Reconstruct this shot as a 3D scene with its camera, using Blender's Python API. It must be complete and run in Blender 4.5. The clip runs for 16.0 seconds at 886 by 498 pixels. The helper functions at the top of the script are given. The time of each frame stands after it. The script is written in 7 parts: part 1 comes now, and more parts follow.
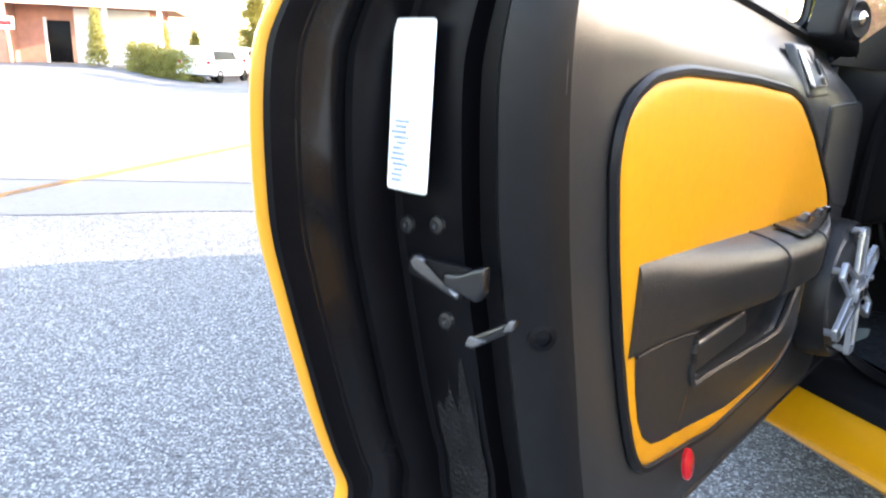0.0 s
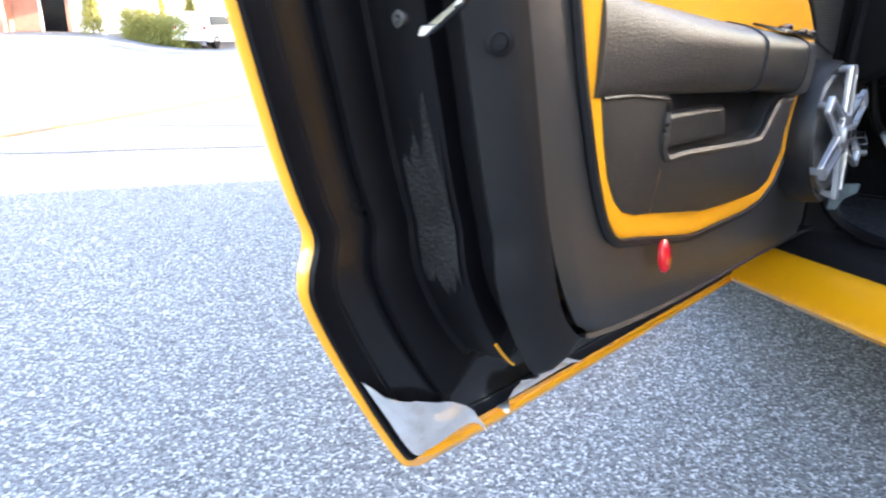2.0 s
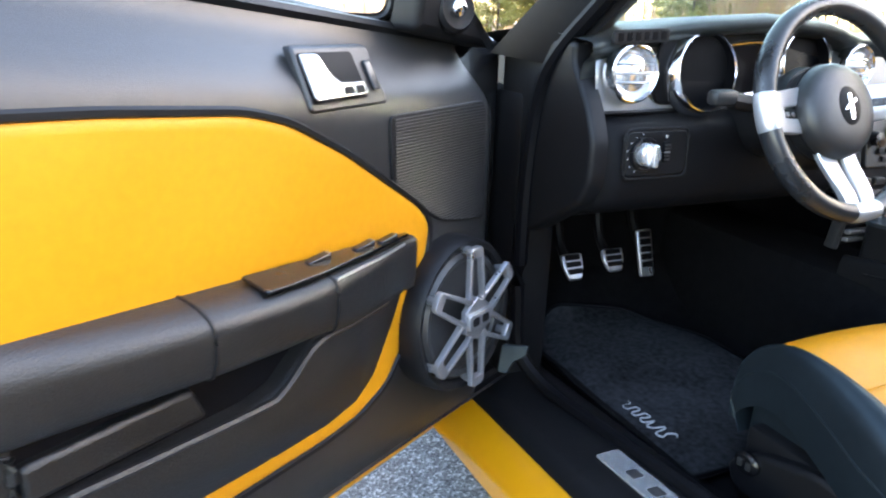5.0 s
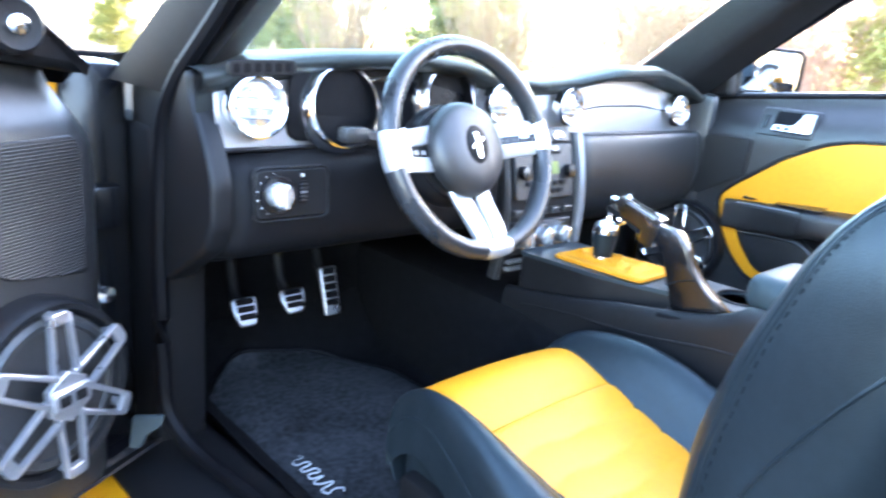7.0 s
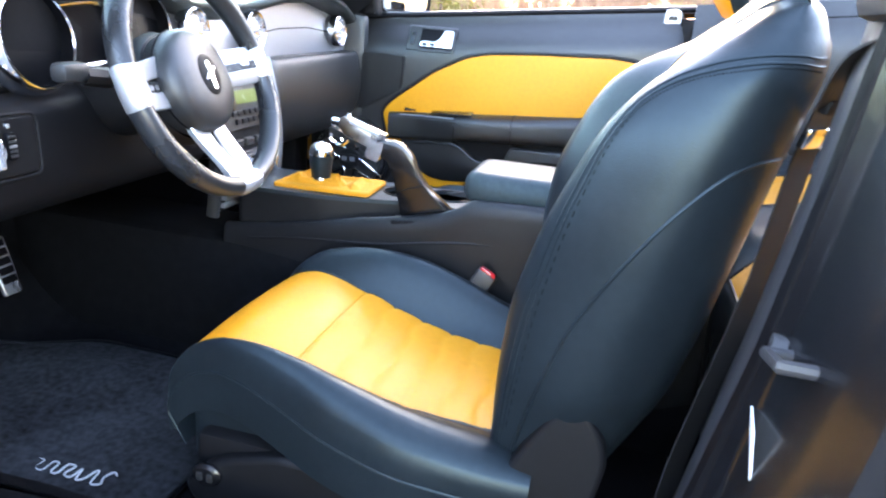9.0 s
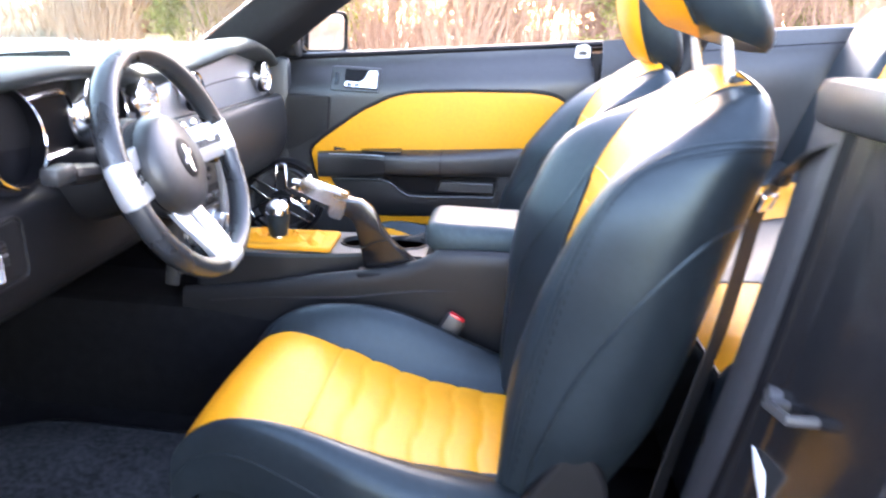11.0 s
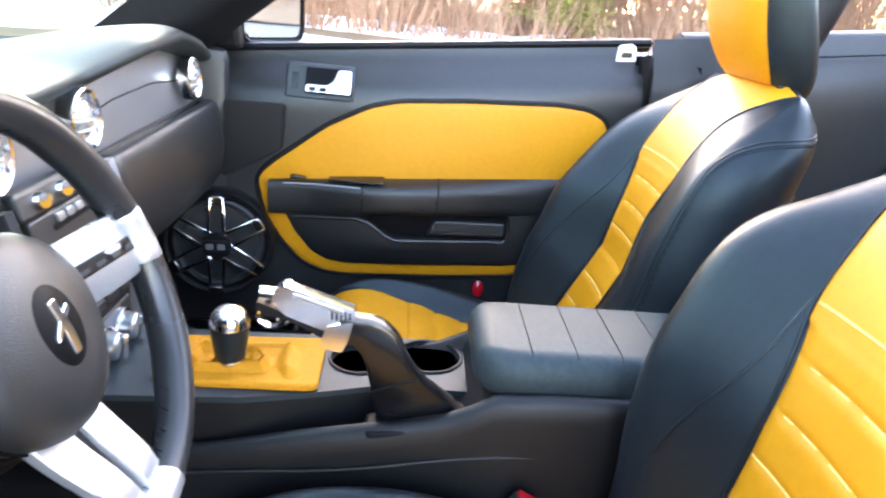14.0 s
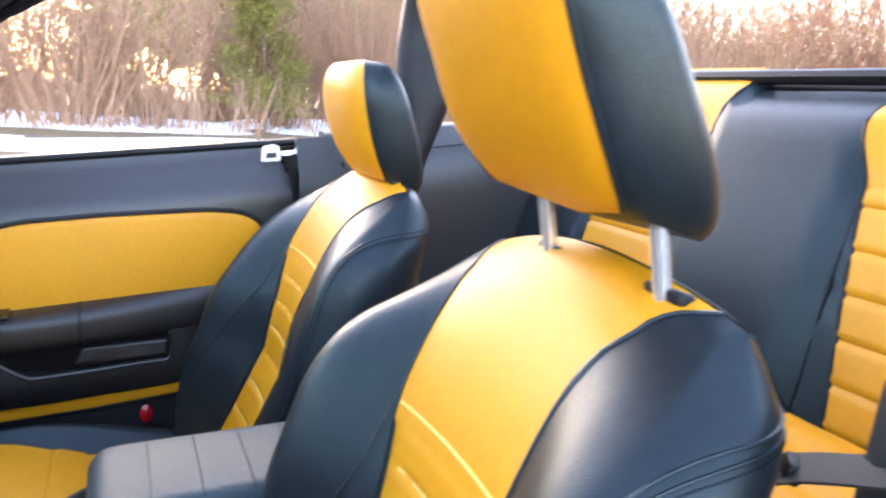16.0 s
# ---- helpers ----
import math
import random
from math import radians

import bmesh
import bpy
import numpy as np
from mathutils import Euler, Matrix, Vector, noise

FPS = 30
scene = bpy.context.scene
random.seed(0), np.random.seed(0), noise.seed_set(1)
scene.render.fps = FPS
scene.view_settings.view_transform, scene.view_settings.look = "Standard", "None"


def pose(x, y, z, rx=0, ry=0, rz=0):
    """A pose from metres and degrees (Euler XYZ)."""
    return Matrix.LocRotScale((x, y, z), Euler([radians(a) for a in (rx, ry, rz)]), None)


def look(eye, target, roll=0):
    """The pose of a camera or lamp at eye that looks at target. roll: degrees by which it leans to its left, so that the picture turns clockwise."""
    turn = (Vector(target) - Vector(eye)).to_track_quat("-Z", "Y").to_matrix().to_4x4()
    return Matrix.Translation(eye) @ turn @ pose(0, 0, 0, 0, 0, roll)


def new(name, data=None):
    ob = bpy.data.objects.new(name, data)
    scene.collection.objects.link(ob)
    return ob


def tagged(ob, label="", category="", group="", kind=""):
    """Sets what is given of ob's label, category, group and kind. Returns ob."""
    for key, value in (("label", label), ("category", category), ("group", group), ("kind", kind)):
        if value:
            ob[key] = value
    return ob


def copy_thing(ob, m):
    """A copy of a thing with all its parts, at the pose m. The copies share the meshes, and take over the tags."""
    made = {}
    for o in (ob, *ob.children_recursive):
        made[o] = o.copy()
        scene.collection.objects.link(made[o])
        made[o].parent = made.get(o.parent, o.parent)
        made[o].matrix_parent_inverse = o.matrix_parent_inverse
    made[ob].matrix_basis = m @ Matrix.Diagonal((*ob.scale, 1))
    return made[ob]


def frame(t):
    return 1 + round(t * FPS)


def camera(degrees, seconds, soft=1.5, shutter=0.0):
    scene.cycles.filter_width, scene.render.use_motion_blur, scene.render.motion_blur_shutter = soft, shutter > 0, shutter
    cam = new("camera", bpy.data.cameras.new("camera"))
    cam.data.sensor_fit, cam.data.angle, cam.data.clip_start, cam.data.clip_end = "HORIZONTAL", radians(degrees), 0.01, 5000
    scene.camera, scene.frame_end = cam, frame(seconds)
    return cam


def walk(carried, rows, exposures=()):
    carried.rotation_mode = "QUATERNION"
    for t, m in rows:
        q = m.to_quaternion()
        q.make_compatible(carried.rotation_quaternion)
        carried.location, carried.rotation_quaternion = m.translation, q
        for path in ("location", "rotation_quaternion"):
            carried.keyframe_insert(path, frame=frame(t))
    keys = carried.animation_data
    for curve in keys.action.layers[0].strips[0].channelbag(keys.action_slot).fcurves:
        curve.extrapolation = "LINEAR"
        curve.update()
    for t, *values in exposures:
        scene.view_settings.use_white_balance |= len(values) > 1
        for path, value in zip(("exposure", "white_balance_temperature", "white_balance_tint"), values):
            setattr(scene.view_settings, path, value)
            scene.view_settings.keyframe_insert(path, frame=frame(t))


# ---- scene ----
cam = camera(65.1, 16.0, soft=2.1, shutter=0.4)
PATH = [
    (0, (-1.91, -0.762, 0.895), (-1.375, 1.088, 0.352), 2.3),
    (0.5, (-1.917, -0.763, 0.825), (-1.385, 1.075, 0.241), 3.5),
    (1, (-1.922, -0.785, 0.76), (-1.412, 1.023, 0.075), 2.4),
    (1.5, (-1.916, -0.811, 0.715), (-1.423, 0.994, 0.008), 1.3),
    (2, (-1.884, -0.819, 0.708), (-1.365, 1.005, 0.074), 1.0),
    (2.5, (-1.81, -0.832, 0.716), (-1.121, 0.938, 0.091), 1.0),
    (3, (-1.727, -0.839, 0.746), (-0.919, 0.887, 0.14), 0.1),
    (3.2, (-1.678, -0.848, 0.784), (-0.847, 0.867, 0.178), -0.4),
    (5.3, (-1.299, -0.735, 0.971), (-0.54, 1.002, 0.334), 2.2),
    (5.5, (-1.254, -0.74, 0.977), (-0.425, 0.969, 0.35), 2.5),
    (6, (-1.195, -0.759, 0.98), (-0.226, 0.888, 0.391), 3.1),
    (6.5, (-1.159, -0.765, 0.988), (-0.03, 0.786, 0.419), 3.9),
    (7, (-1.131, -0.758, 0.98), (0.188, 0.648, 0.448), 5.0),
    (7.5, (-1.134, -0.649, 0.986), (0.53, 0.355, 0.512), 6.4),
    (8, (-1.169, -0.579, 0.973), (0.661, 0.087, 0.518), 5.1),
    (8.5, (-1.208, -0.573, 0.968), (0.646, -0.012, 0.47), 5.2),
    (8.7, (-1.237, -0.58, 0.964), (0.602, -0.058, 0.376), 5.1),
    (10.8, (-1.358, -0.485, 1.025), (0.542, -0.375, 0.409), 3.0),
    (11, (-1.334, -0.44, 1.06), (0.564, -0.313, 0.442), 3.1),
    (11.5, (-1.271, -0.371, 1.096), (0.626, -0.165, 0.496), 3.7),
    (12, (-1.137, -0.354, 1.101), (0.706, 0.124, 0.49), 2.2),
    (12.5, (-1.008, -0.326, 1.093), (0.787, 0.24, 0.415), 0.9),
    (13, (-0.866, -0.255, 1.095), (0.993, -0.029, 0.393), 3.0),
    (13.5, (-0.814, -0.218, 1.091), (1.061, -0.182, 0.394), 4.3),
    (14, (-0.793, -0.222, 1.089), (1.081, -0.335, 0.401), 5.4),
    (14.5, (-0.783, -0.242, 1.09), (1.08, -0.526, 0.421), 5.8),
    (15, (-0.778, -0.27, 1.1), (1.072, -0.724, 0.491), 5.7),
    (15.5, (-0.778, -0.301, 1.118), (1.041, -0.973, 0.631), 5.2),
    (16, (-0.8, -0.364, 1.141), (0.968, -1.207, 0.720), 3.5),
]
walk(cam, [(t, look(eye, target, roll)) for t, eye, target, roll in PATH], [(0, 3.92, 7700, 17), (1.5, 4.20, 7500, 18), (2.5, 4.37, 7400, 19), (3.2, 4.72, 7300, 17), (5.3, 4.06, 7300, 16), (5.6, 4.12, 7200, 15), (6.0, 4.64, 6900, 15), (6.5, 5.12, 6200, 14), (7.5, 5.20, 6500, 20), (8.5, 4.80, 6900, 20), (11, 4.96, 7400, 29), (11.5, 4.86, 7300, 27), (12.5, 4.58, 7200, 20), (13.5, 4.53, 7400, 20), (14.5, 4.46, 7700, 26), (15.5, 4.32, 7500, 25), (16, 4.01, 7300, 25)])

# ---- light ----
SUN_FROM = Vector((1.0, -0.08, 0.30)).normalized()
world = bpy.data.worlds.new("world")
scene.world = world
world.use_nodes = True
wn = world.node_tree
sky = wn.nodes.new("ShaderNodeTexSky")
sky.sky_type = 'NISHITA'
sky.sun_disc = False
sky.sun_elevation = math.asin(SUN_FROM.z)
sky.sun_rotation = math.atan2(SUN_FROM.x, SUN_FROM.y)
sky.air_density = 1.0
sky.dust_density = 1.0
wn.links.new(sky.outputs[0], wn.nodes["Background"].inputs[0])
wn.nodes["Background"].inputs[1].default_value = 0.15
sun_data = bpy.data.lights.new("sun", 'SUN')
sun_data.energy, sun_data.angle, sun_data.color = 2.1, radians(0.6), (1.0, 0.92, 0.80)
sun = new("sun", sun_data)
sun.matrix_world = look(SUN_FROM * 50, (0, 0, 0))

# ---- materials ----
def mat(name, base, rough=0.5, metal=0.0, vary=0.12, scale=8.0, bump=0.0, bscale=200.0, coat=0.0, spec=0.5, second=None, rvary=0.08):
    """A node material with two scales of colour change and a fine relief."""
    m = bpy.data.materials.new(name)
    m.use_nodes = True
    nt = m.node_tree
    N, L = nt.nodes, nt.links
    b = N["Principled BSDF"]
    co = N.new("ShaderNodeTexCoord")
    n1 = N.new("ShaderNodeTexNoise"); n1.inputs["Scale"].default_value = scale; n1.inputs["Detail"].default_value = 5
    n2 = N.new("ShaderNodeTexNoise"); n2.inputs["Scale"].default_value = scale * 14; n2.inputs["Detail"].default_value = 3
    for n in (n1, n2):
        L.new(co.outputs["Object"], n.inputs["Vector"])
    add = N.new("ShaderNodeMath"); add.operation = 'ADD'
    L.new(n1.outputs["Fac"], add.inputs[0]); L.new(n2.outputs["Fac"], add.inputs[1])
    ramp = N.new("ShaderNodeValToRGB")
    lo = tuple(c * (1 - vary) for c in base) if second is None else second
    hi = tuple(min(1, c * (1 + vary)) for c in base)
    ramp.color_ramp.elements[0].position, ramp.color_ramp.elements[1].position = 0.32, 0.68
    ramp.color_ramp.elements[0].color, ramp.color_ramp.elements[1].color = (*lo, 1), (*hi, 1)
    half = N.new("ShaderNodeMath"); half.operation = 'MULTIPLY'; half.inputs[1].default_value = 0.5
    L.new(add.outputs[0], half.inputs[0]); L.new(half.outputs[0], ramp.inputs[0])
    L.new(ramp.outputs[0], b.inputs["Base Color"])
    rm = N.new("ShaderNodeMapRange")
    rm.inputs["To Min"].default_value, rm.inputs["To Max"].default_value = max(0.02, rough - rvary), min(1, rough + rvary)
    L.new(n1.outputs["Fac"], rm.inputs["Value"]); L.new(rm.outputs[0], b.inputs["Roughness"])
    b.inputs["Metallic"].default_value = metal
    b.inputs["Coat Weight"].default_value = coat
    b.inputs["Coat Roughness"].default_value = 0.08
    b.inputs["Specular IOR Level"].default_value = spec
    if bump:
        v = N.new("ShaderNodeTexVoronoi"); v.inputs["Scale"].default_value = bscale
        L.new(co.outputs["Object"], v.inputs["Vector"])
        bp = N.new("ShaderNodeBump"); bp.inputs["Strength"].default_value = bump; bp.inputs["Distance"].default_value = 0.002
        L.new(v.outputs["Distance"], bp.inputs["Height"]); L.new(bp.outputs[0], b.inputs["Normal"])
    return m


def glass_mat(name, tint=(0.92, 0.98, 0.95)):
    m = bpy.data.materials.new(name)
    m.use_nodes = True
    b = m.node_tree.nodes["Principled BSDF"]
    b.inputs["Base Color"].default_value = (*tint, 1)
    b.inputs["Transmission Weight"].default_value, b.inputs["Roughness"].default_value, b.inputs["IOR"].default_value = 1.0, 0.01, 1.30
    return m


PAINT = mat("yellow_paint", (0.60, 0.25, 0.006), 0.30, vary=0.04, scale=3, coat=1.0)
YELLOW = mat("yellow_leather", (0.57, 0.228, 0.008), 0.44, vary=0.08, scale=6, bump=0.05, bscale=700, spec=0.3)
YTHREAD = mat("highlit_yellow_thread", (0.78, 0.48, 0.14), 0.6, vary=0.15, scale=200)
YSUEDE = mat("yellow_soft_leather", (0.47, 0.185, 0.007), 0.66, vary=0.14, scale=14, bump=0.12, bscale=600, spec=0.2)
BLACKL = mat("black_leather", (0.008, 0.0115, 0.0145), 0.36, vary=0.28, scale=6, bump=0.11, bscale=700, spec=0.32)
# teal tint: the sky's sheen put into the leather
BLACKL.node_tree.nodes["Principled BSDF"].inputs["Specular Tint"].default_value = (0.72, 0.93, 1.0, 1)
# lid leather: the black leather lightened to grey-teal, skylight put into its colour
LIDL = mat("skylit_black_leather", (0.024, 0.033, 0.036), 0.46, vary=0.25, scale=9, bump=0.11, bscale=700, spec=0.24)
LIDL.node_tree.nodes["Principled BSDF"].inputs["Specular Tint"].default_value = (0.70, 0.93, 1.0, 1)
CONSOLE = mat("dark_console_plastic", (0.0065, 0.0065, 0.0075), 0.40, vary=0.25, scale=5, bump=0.14, bscale=800, spec=0.30)
GRAIN = mat("grained_black_plastic", (0.008, 0.008, 0.0085), 0.40, vary=0.3, scale=9, bump=0.3, bscale=520, spec=0.6)
PANEL = mat("charcoal_moulded_plastic", (0.015, 0.0152, 0.016), 0.39, vary=0.2, scale=5, bump=0.13, bscale=800, spec=0.58)
PADTOP = mat("soft_dash_skin", (0.016, 0.018, 0.019), 0.46, vary=0.14, scale=6, bump=0.12, bscale=800, spec=0.35)
# teal sky sheen tinted into the dash skin
PADTOP.node_tree.nodes["Principled BSDF"].inputs["Specular Tint"].default_value = (0.74, 0.95, 1.0, 1)
BRIGHT = mat("polished_silver", (0.82, 0.82, 0.84), 0.20, 0.80, vary=0.04, scale=14, rvary=0.05)
DARK = mat("black_plastic", (0.006, 0.006, 0.007), 0.46, vary=0.25, scale=5, bump=0.06, bscale=900, spec=0.22)
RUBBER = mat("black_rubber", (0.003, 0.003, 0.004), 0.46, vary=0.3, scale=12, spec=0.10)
GLOSSB = mat("gloss_black_paint", (0.005, 0.005, 0.006), 0.26, vary=0.2, scale=5, coat=0.2, spec=0.4)
CRINKLED = mat("crinkled_silver", (0.74, 0.74, 0.75), 0.34, 0.8, vary=0.12, scale=40, bump=0.08, bscale=60)
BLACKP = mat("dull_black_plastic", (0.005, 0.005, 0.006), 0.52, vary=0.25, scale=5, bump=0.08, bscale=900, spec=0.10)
CARPET = mat("black_carpet", (0.007, 0.007, 0.008), 0.95, vary=0.45, scale=40, bump=0.8, bscale=900, spec=0.04)
MATCAR = mat("charcoal_mat_carpet", (0.030, 0.033, 0.038), 0.95, vary=0.5, scale=6, bump=0.8, bscale=900, spec=0.1, second=(0.008, 0.008, 0.009))
SILVERP = mat("silver_painted_metal", (0.50, 0.51, 0.53), 0.30, 0.7, vary=0.06, scale=20)
GUARD = mat("cast_aluminium_guard", (0.36, 0.37, 0.40), 0.30, 0.8, vary=0.12, scale=25)
DULLSTEEL = mat("dark_greased_steel", (0.14, 0.14, 0.15), 0.34, 0.85, vary=0.3, scale=40)
CHROME = mat("chrome", (0.86, 0.86, 0.88), 0.13, 1.0, vary=0.03, scale=6, rvary=0.03)
ALU = mat("brushed_aluminium", (0.62, 0.63, 0.66), 0.30, 1.0, vary=0.06, scale=30, rvary=0.06)
SATIN = mat("satin_silver_panel", (0.32, 0.32, 0.33), 0.36, 0.7, vary=0.06, scale=18, bump=0.06, bscale=300)
RIML = mat("polished_black_leather", (0.015, 0.016, 0.018), 0.28, vary=0.2, scale=9, bump=0.03, bscale=800)
STITCH = mat("grey_stitch_thread", (0.006, 0.008, 0.010), 0.9, vary=0.3, scale=300, spec=0.1)
RED = mat("red_reflector", (0.42, 0.006, 0.012), 0.2, vary=0.1, scale=60, coat=0.7)
WHITE = mat("white_label_paper", (0.80, 0.80, 0.80), 0.55, vary=0.04, scale=30)
INK = mat("grey_blue_ink", (0.16, 0.22, 0.36), 0.6, vary=0.1, scale=60)
SCREEN = mat("dark_glass_gauge", (0.004, 0.004, 0.005), 0.3, vary=0.3, scale=8, spec=0.08)
LCD = mat("green_display", (0.14, 0.17, 0.05), 0.25, vary=0.2, scale=50)
GLASS = glass_mat("windshield_glass", (0.74, 0.90, 0.83))
MIRROR = mat("mirror_glass", (0.92, 0.92, 0.92), 0.02, 1.0, vary=0.01, scale=3, rvary=0.01)
BELT = mat("black_belt_webbing", (0.012, 0.011, 0.011), 0.6, vary=0.2, scale=10, bump=0.5, bscale=900)
GREYTOP = mat("grey_console_plastic", (0.017, 0.023, 0.027), 0.42, vary=0.12, scale=6, bump=0.10, bscale=700, spec=0.3)
# bluish sky sheen tinted into the console plastic
GREYTOP.node_tree.nodes["Principled BSDF"].inputs["Specular Tint"].default_value = (0.78, 0.93, 1.0, 1)
FELT = mat("speckled_sound_pad", (0.008, 0.008, 0.009), 0.7, vary=0.9, scale=30, bump=0.7, bscale=220, spec=0.16, second=(0.003, 0.003, 0.003))
GREYW = mat("pale_grey_thread", (0.42, 0.43, 0.44), 0.7, vary=0.3, scale=200)
GREYTRIM = mat("grey_seal_trim", (0.028, 0.027, 0.029), 0.5, vary=0.15, scale=8, bump=0.2, bscale=500)


# ---- mesh helpers ----
def mesh_ob(name, bm, material, parent=None, label="", sharp=38, smooth=True):
    bmesh.ops.recalc_face_normals(bm, faces=bm.faces)
    me = bpy.data.meshes.new(name)
    bm.to_mesh(me)
    bm.free()
    for m in (material if isinstance(material, (list, tuple)) else (material,)):
        me.materials.append(m)
    if smooth:
        me.shade_smooth()
        me.set_sharp_from_angle(angle=radians(sharp))
    ob = new(name, me)
    if parent is not None:
        while parent.parent is not None and parent.parent.parent is not None:
            parent = parent.parent
        ob.parent = parent
    if label:
        ob["label"] = label
    return ob


def part(name, bm, material, parent, label="", sharp=38):
    return mesh_ob(name, bm, material, parent, label, sharp)


def thing(name, label, category, at=(0, 0, 0), group=""):
    e = new(name)
    e.empty_display_size = 0.05
    e.location = at
    return tagged(e, label, category, group)


def grid(fn, nu, nv, close_u=False, bm=None):
    """A sheet of quads: fn(u, v) with u and v from 0 to 1."""
    bm = bm or bmesh.new()
    rows = []
    for j in range(nv + 1):
        rows.append([bm.verts.new(fn(i / nu, j / nv)) for i in range(nu if close_u else nu + 1)])
    k = len(rows[0])
    for j in range(nv):
        for i in range(nu):
            a, b = rows[j][i], rows[j][(i + 1) % k]
            c, d = rows[j + 1][(i + 1) % k], rows[j + 1][i]
            if len({a, b, c, d}) == 4:
                bm.faces.new((a, b, c, d))
    return bm


def loft(rings, cap=True, bm=None):
    """Closed rings of equal count, skinned and capped."""
    bm = bm or bmesh.new()
    vs = [[bm.verts.new(p) for p in r] for r in rings]
    n = len(vs[0])
    for a, b in zip(vs, vs[1:]):
        for i in range(n):
            bm.faces.new((a[i], a[(i + 1) % n], b[(i + 1) % n], b[i]))
    if cap:
        bm.faces.new(vs[0][::-1])
        bm.faces.new(vs[-1])
    return bm


def catmull(pts, n):
    """n points along a smooth curve through pts."""
    pts = [Vector(p) for p in pts]
    out = []
    m = len(pts) - 1
    for k in range(n):
        x = k / (n - 1) * m
        i = min(int(x), m - 1)
        t = x - i
        p1, p2 = pts[i], pts[i + 1]
        p0 = pts[i - 1] if i else p1 * 2 - p2
        p3 = pts[i + 2] if i + 2 <= m else p2 * 2 - p1
        out.append(0.5 * ((2 * p1) + (p2 - p0) * t + (2 * p0 - 5 * p1 + 4 * p2 - p3) * t * t + (3 * p1 - p0 - 3 * p2 + p3) * t ** 3))
    return out


def tube(pts, r, sides=8, n=None, flat=1.0, up=(0, 0, 1), bm=None, taper=None, cap=True):
    """A round or flattened bar along pts. flat: its height over its width, height measured along up."""
    pts = catmull(pts, n) if n else [Vector(p) for p in pts]
    rings = []
    for i, p in enumerate(pts):
        d = (pts[min(i + 1, len(pts) - 1)] - pts[max(i - 1, 0)]).normalized()
        side = d.cross(Vector(up))
        if side.length < 1e-4:
            side = d.cross(Vector((1, 0, 0)))
        side.normalize()
        top = side.cross(d)
        rr = r * (taper(i / (len(pts) - 1)) if taper else 1)
        rings.append([p + side * rr * math.cos(a) + top * rr * flat * math.sin(a) for a in [2 * math.pi * k / sides for k in range(sides)]])
    return loft(rings, cap, bm)


def inset(poly, d):
    """A closed outline moved inwards by d (counter-clockwise outlines)."""
    n = len(poly)
    area = sum(poly[i][0] * poly[(i + 1) % n][1] - poly[(i + 1) % n][0] * poly[i][1] for i in range(n))
    s = 1 if area > 0 else -1
    out = []
    for i in range(n):
        p, a, b = Vector(poly[i]), Vector(poly[i - 1]), Vector(poly[(i + 1) % n])
        e1, e2 = (p - a).normalized(), (b - p).normalized()
        n1, n2 = Vector((-e1.y, e1.x)), Vector((-e2.y, e2.x))
        m = n1 + n2
        m = m.normalized() if m.length > 1e-6 else n1
        out.append(p + m * (s * d / max(0.45, m.dot(n1))))
    return out


def rounded(poly, r, seg=5):
    """The outline with its corners rounded by about r."""
    out = []
    n = len(poly)
    for i in range(n):
        p, a, b = Vector(poly[i]), Vector(poly[i - 1]), Vector(poly[(i + 1) % n])
        rr = min(r, (a - p).length * 0.48, (b - p).length * 0.48)
        s, e = p + (a - p).normalized() * rr, p + (b - p).normalized() * rr
        for k in range(seg + 1):
            t = k / seg
            out.append(s * (1 - t) ** 2 + p * 2 * t * (1 - t) + e * t * t)
    return out


def plate(outline, place, h, bevel=0.004, steps=3, bm=None, back=True):
    """A plate with a rounded front edge. place(a, b, c) maps the outline's a, b and the height c to the world."""
    bm = bm or bmesh.new()
    rings = [(0.0, 0.0), (0.0, max(0.0, h - bevel))]
    for k in range(1, steps + 1):
        t = k / steps * math.pi / 2
        rings.append((bevel * (1 - math.cos(t)), h - bevel + bevel * math.sin(t)))
    vs = []
    for d, c in rings:
        o = inset(outline, d) if d else [Vector(p) for p in outline]
        vs.append([bm.verts.new(place(p.x, p.y, c)) for p in o])
    n = len(outline)
    for a, b in zip(vs, vs[1:]):
        for i in range(n):
            bm.faces.new((a[i], a[(i + 1) % n], b[(i + 1) % n], b[i]))
    f = bm.faces.new([bm.verts.new(v.co) for v in vs[-1]])
    faces = [f]
    if back:
        faces.append(bm.faces.new(vs[0][::-1]))
    for f in faces:
        f.normal_update()
    bmesh.ops.triangulate(bm, faces=faces, ngon_method='EAR_CLIP')
    return bm


def box(x0, x1, y0, y1, z0, z1, bevel=0.004, bm=None, seg=2):
    one = bmesh.new()
    bmesh.ops.create_cube(one, size=1)
    for v in one.verts:
        v.co = Vector(((x0, x1)[v.co.x > 0], (y0, y1)[v.co.y > 0], (z0, z1)[v.co.z > 0]))
    if bevel:
        bmesh.ops.bevel(one, geom=one.edges[:], offset=bevel, segments=seg, affect='EDGES', profile=0.5)
    return merge(one, bm)


def merge(one, bm):
    if bm is None:
        return one
    me = bpy.data.meshes.new("tmp")
    one.to_mesh(me)
    one.free()
    bm.from_mesh(me)
    bpy.data.meshes.remove(me)
    return bm


def lathe(profile, place, seg=32, bm=None):
    """Turns (radius, height) pairs about an axis; place(x, y, h) maps to the world."""
    rings = [[place(r * math.cos(a), r * math.sin(a), h) for a in [2 * math.pi * k / seg for k in range(seg)]] for r, h in profile]
    return loft(rings, True, bm)


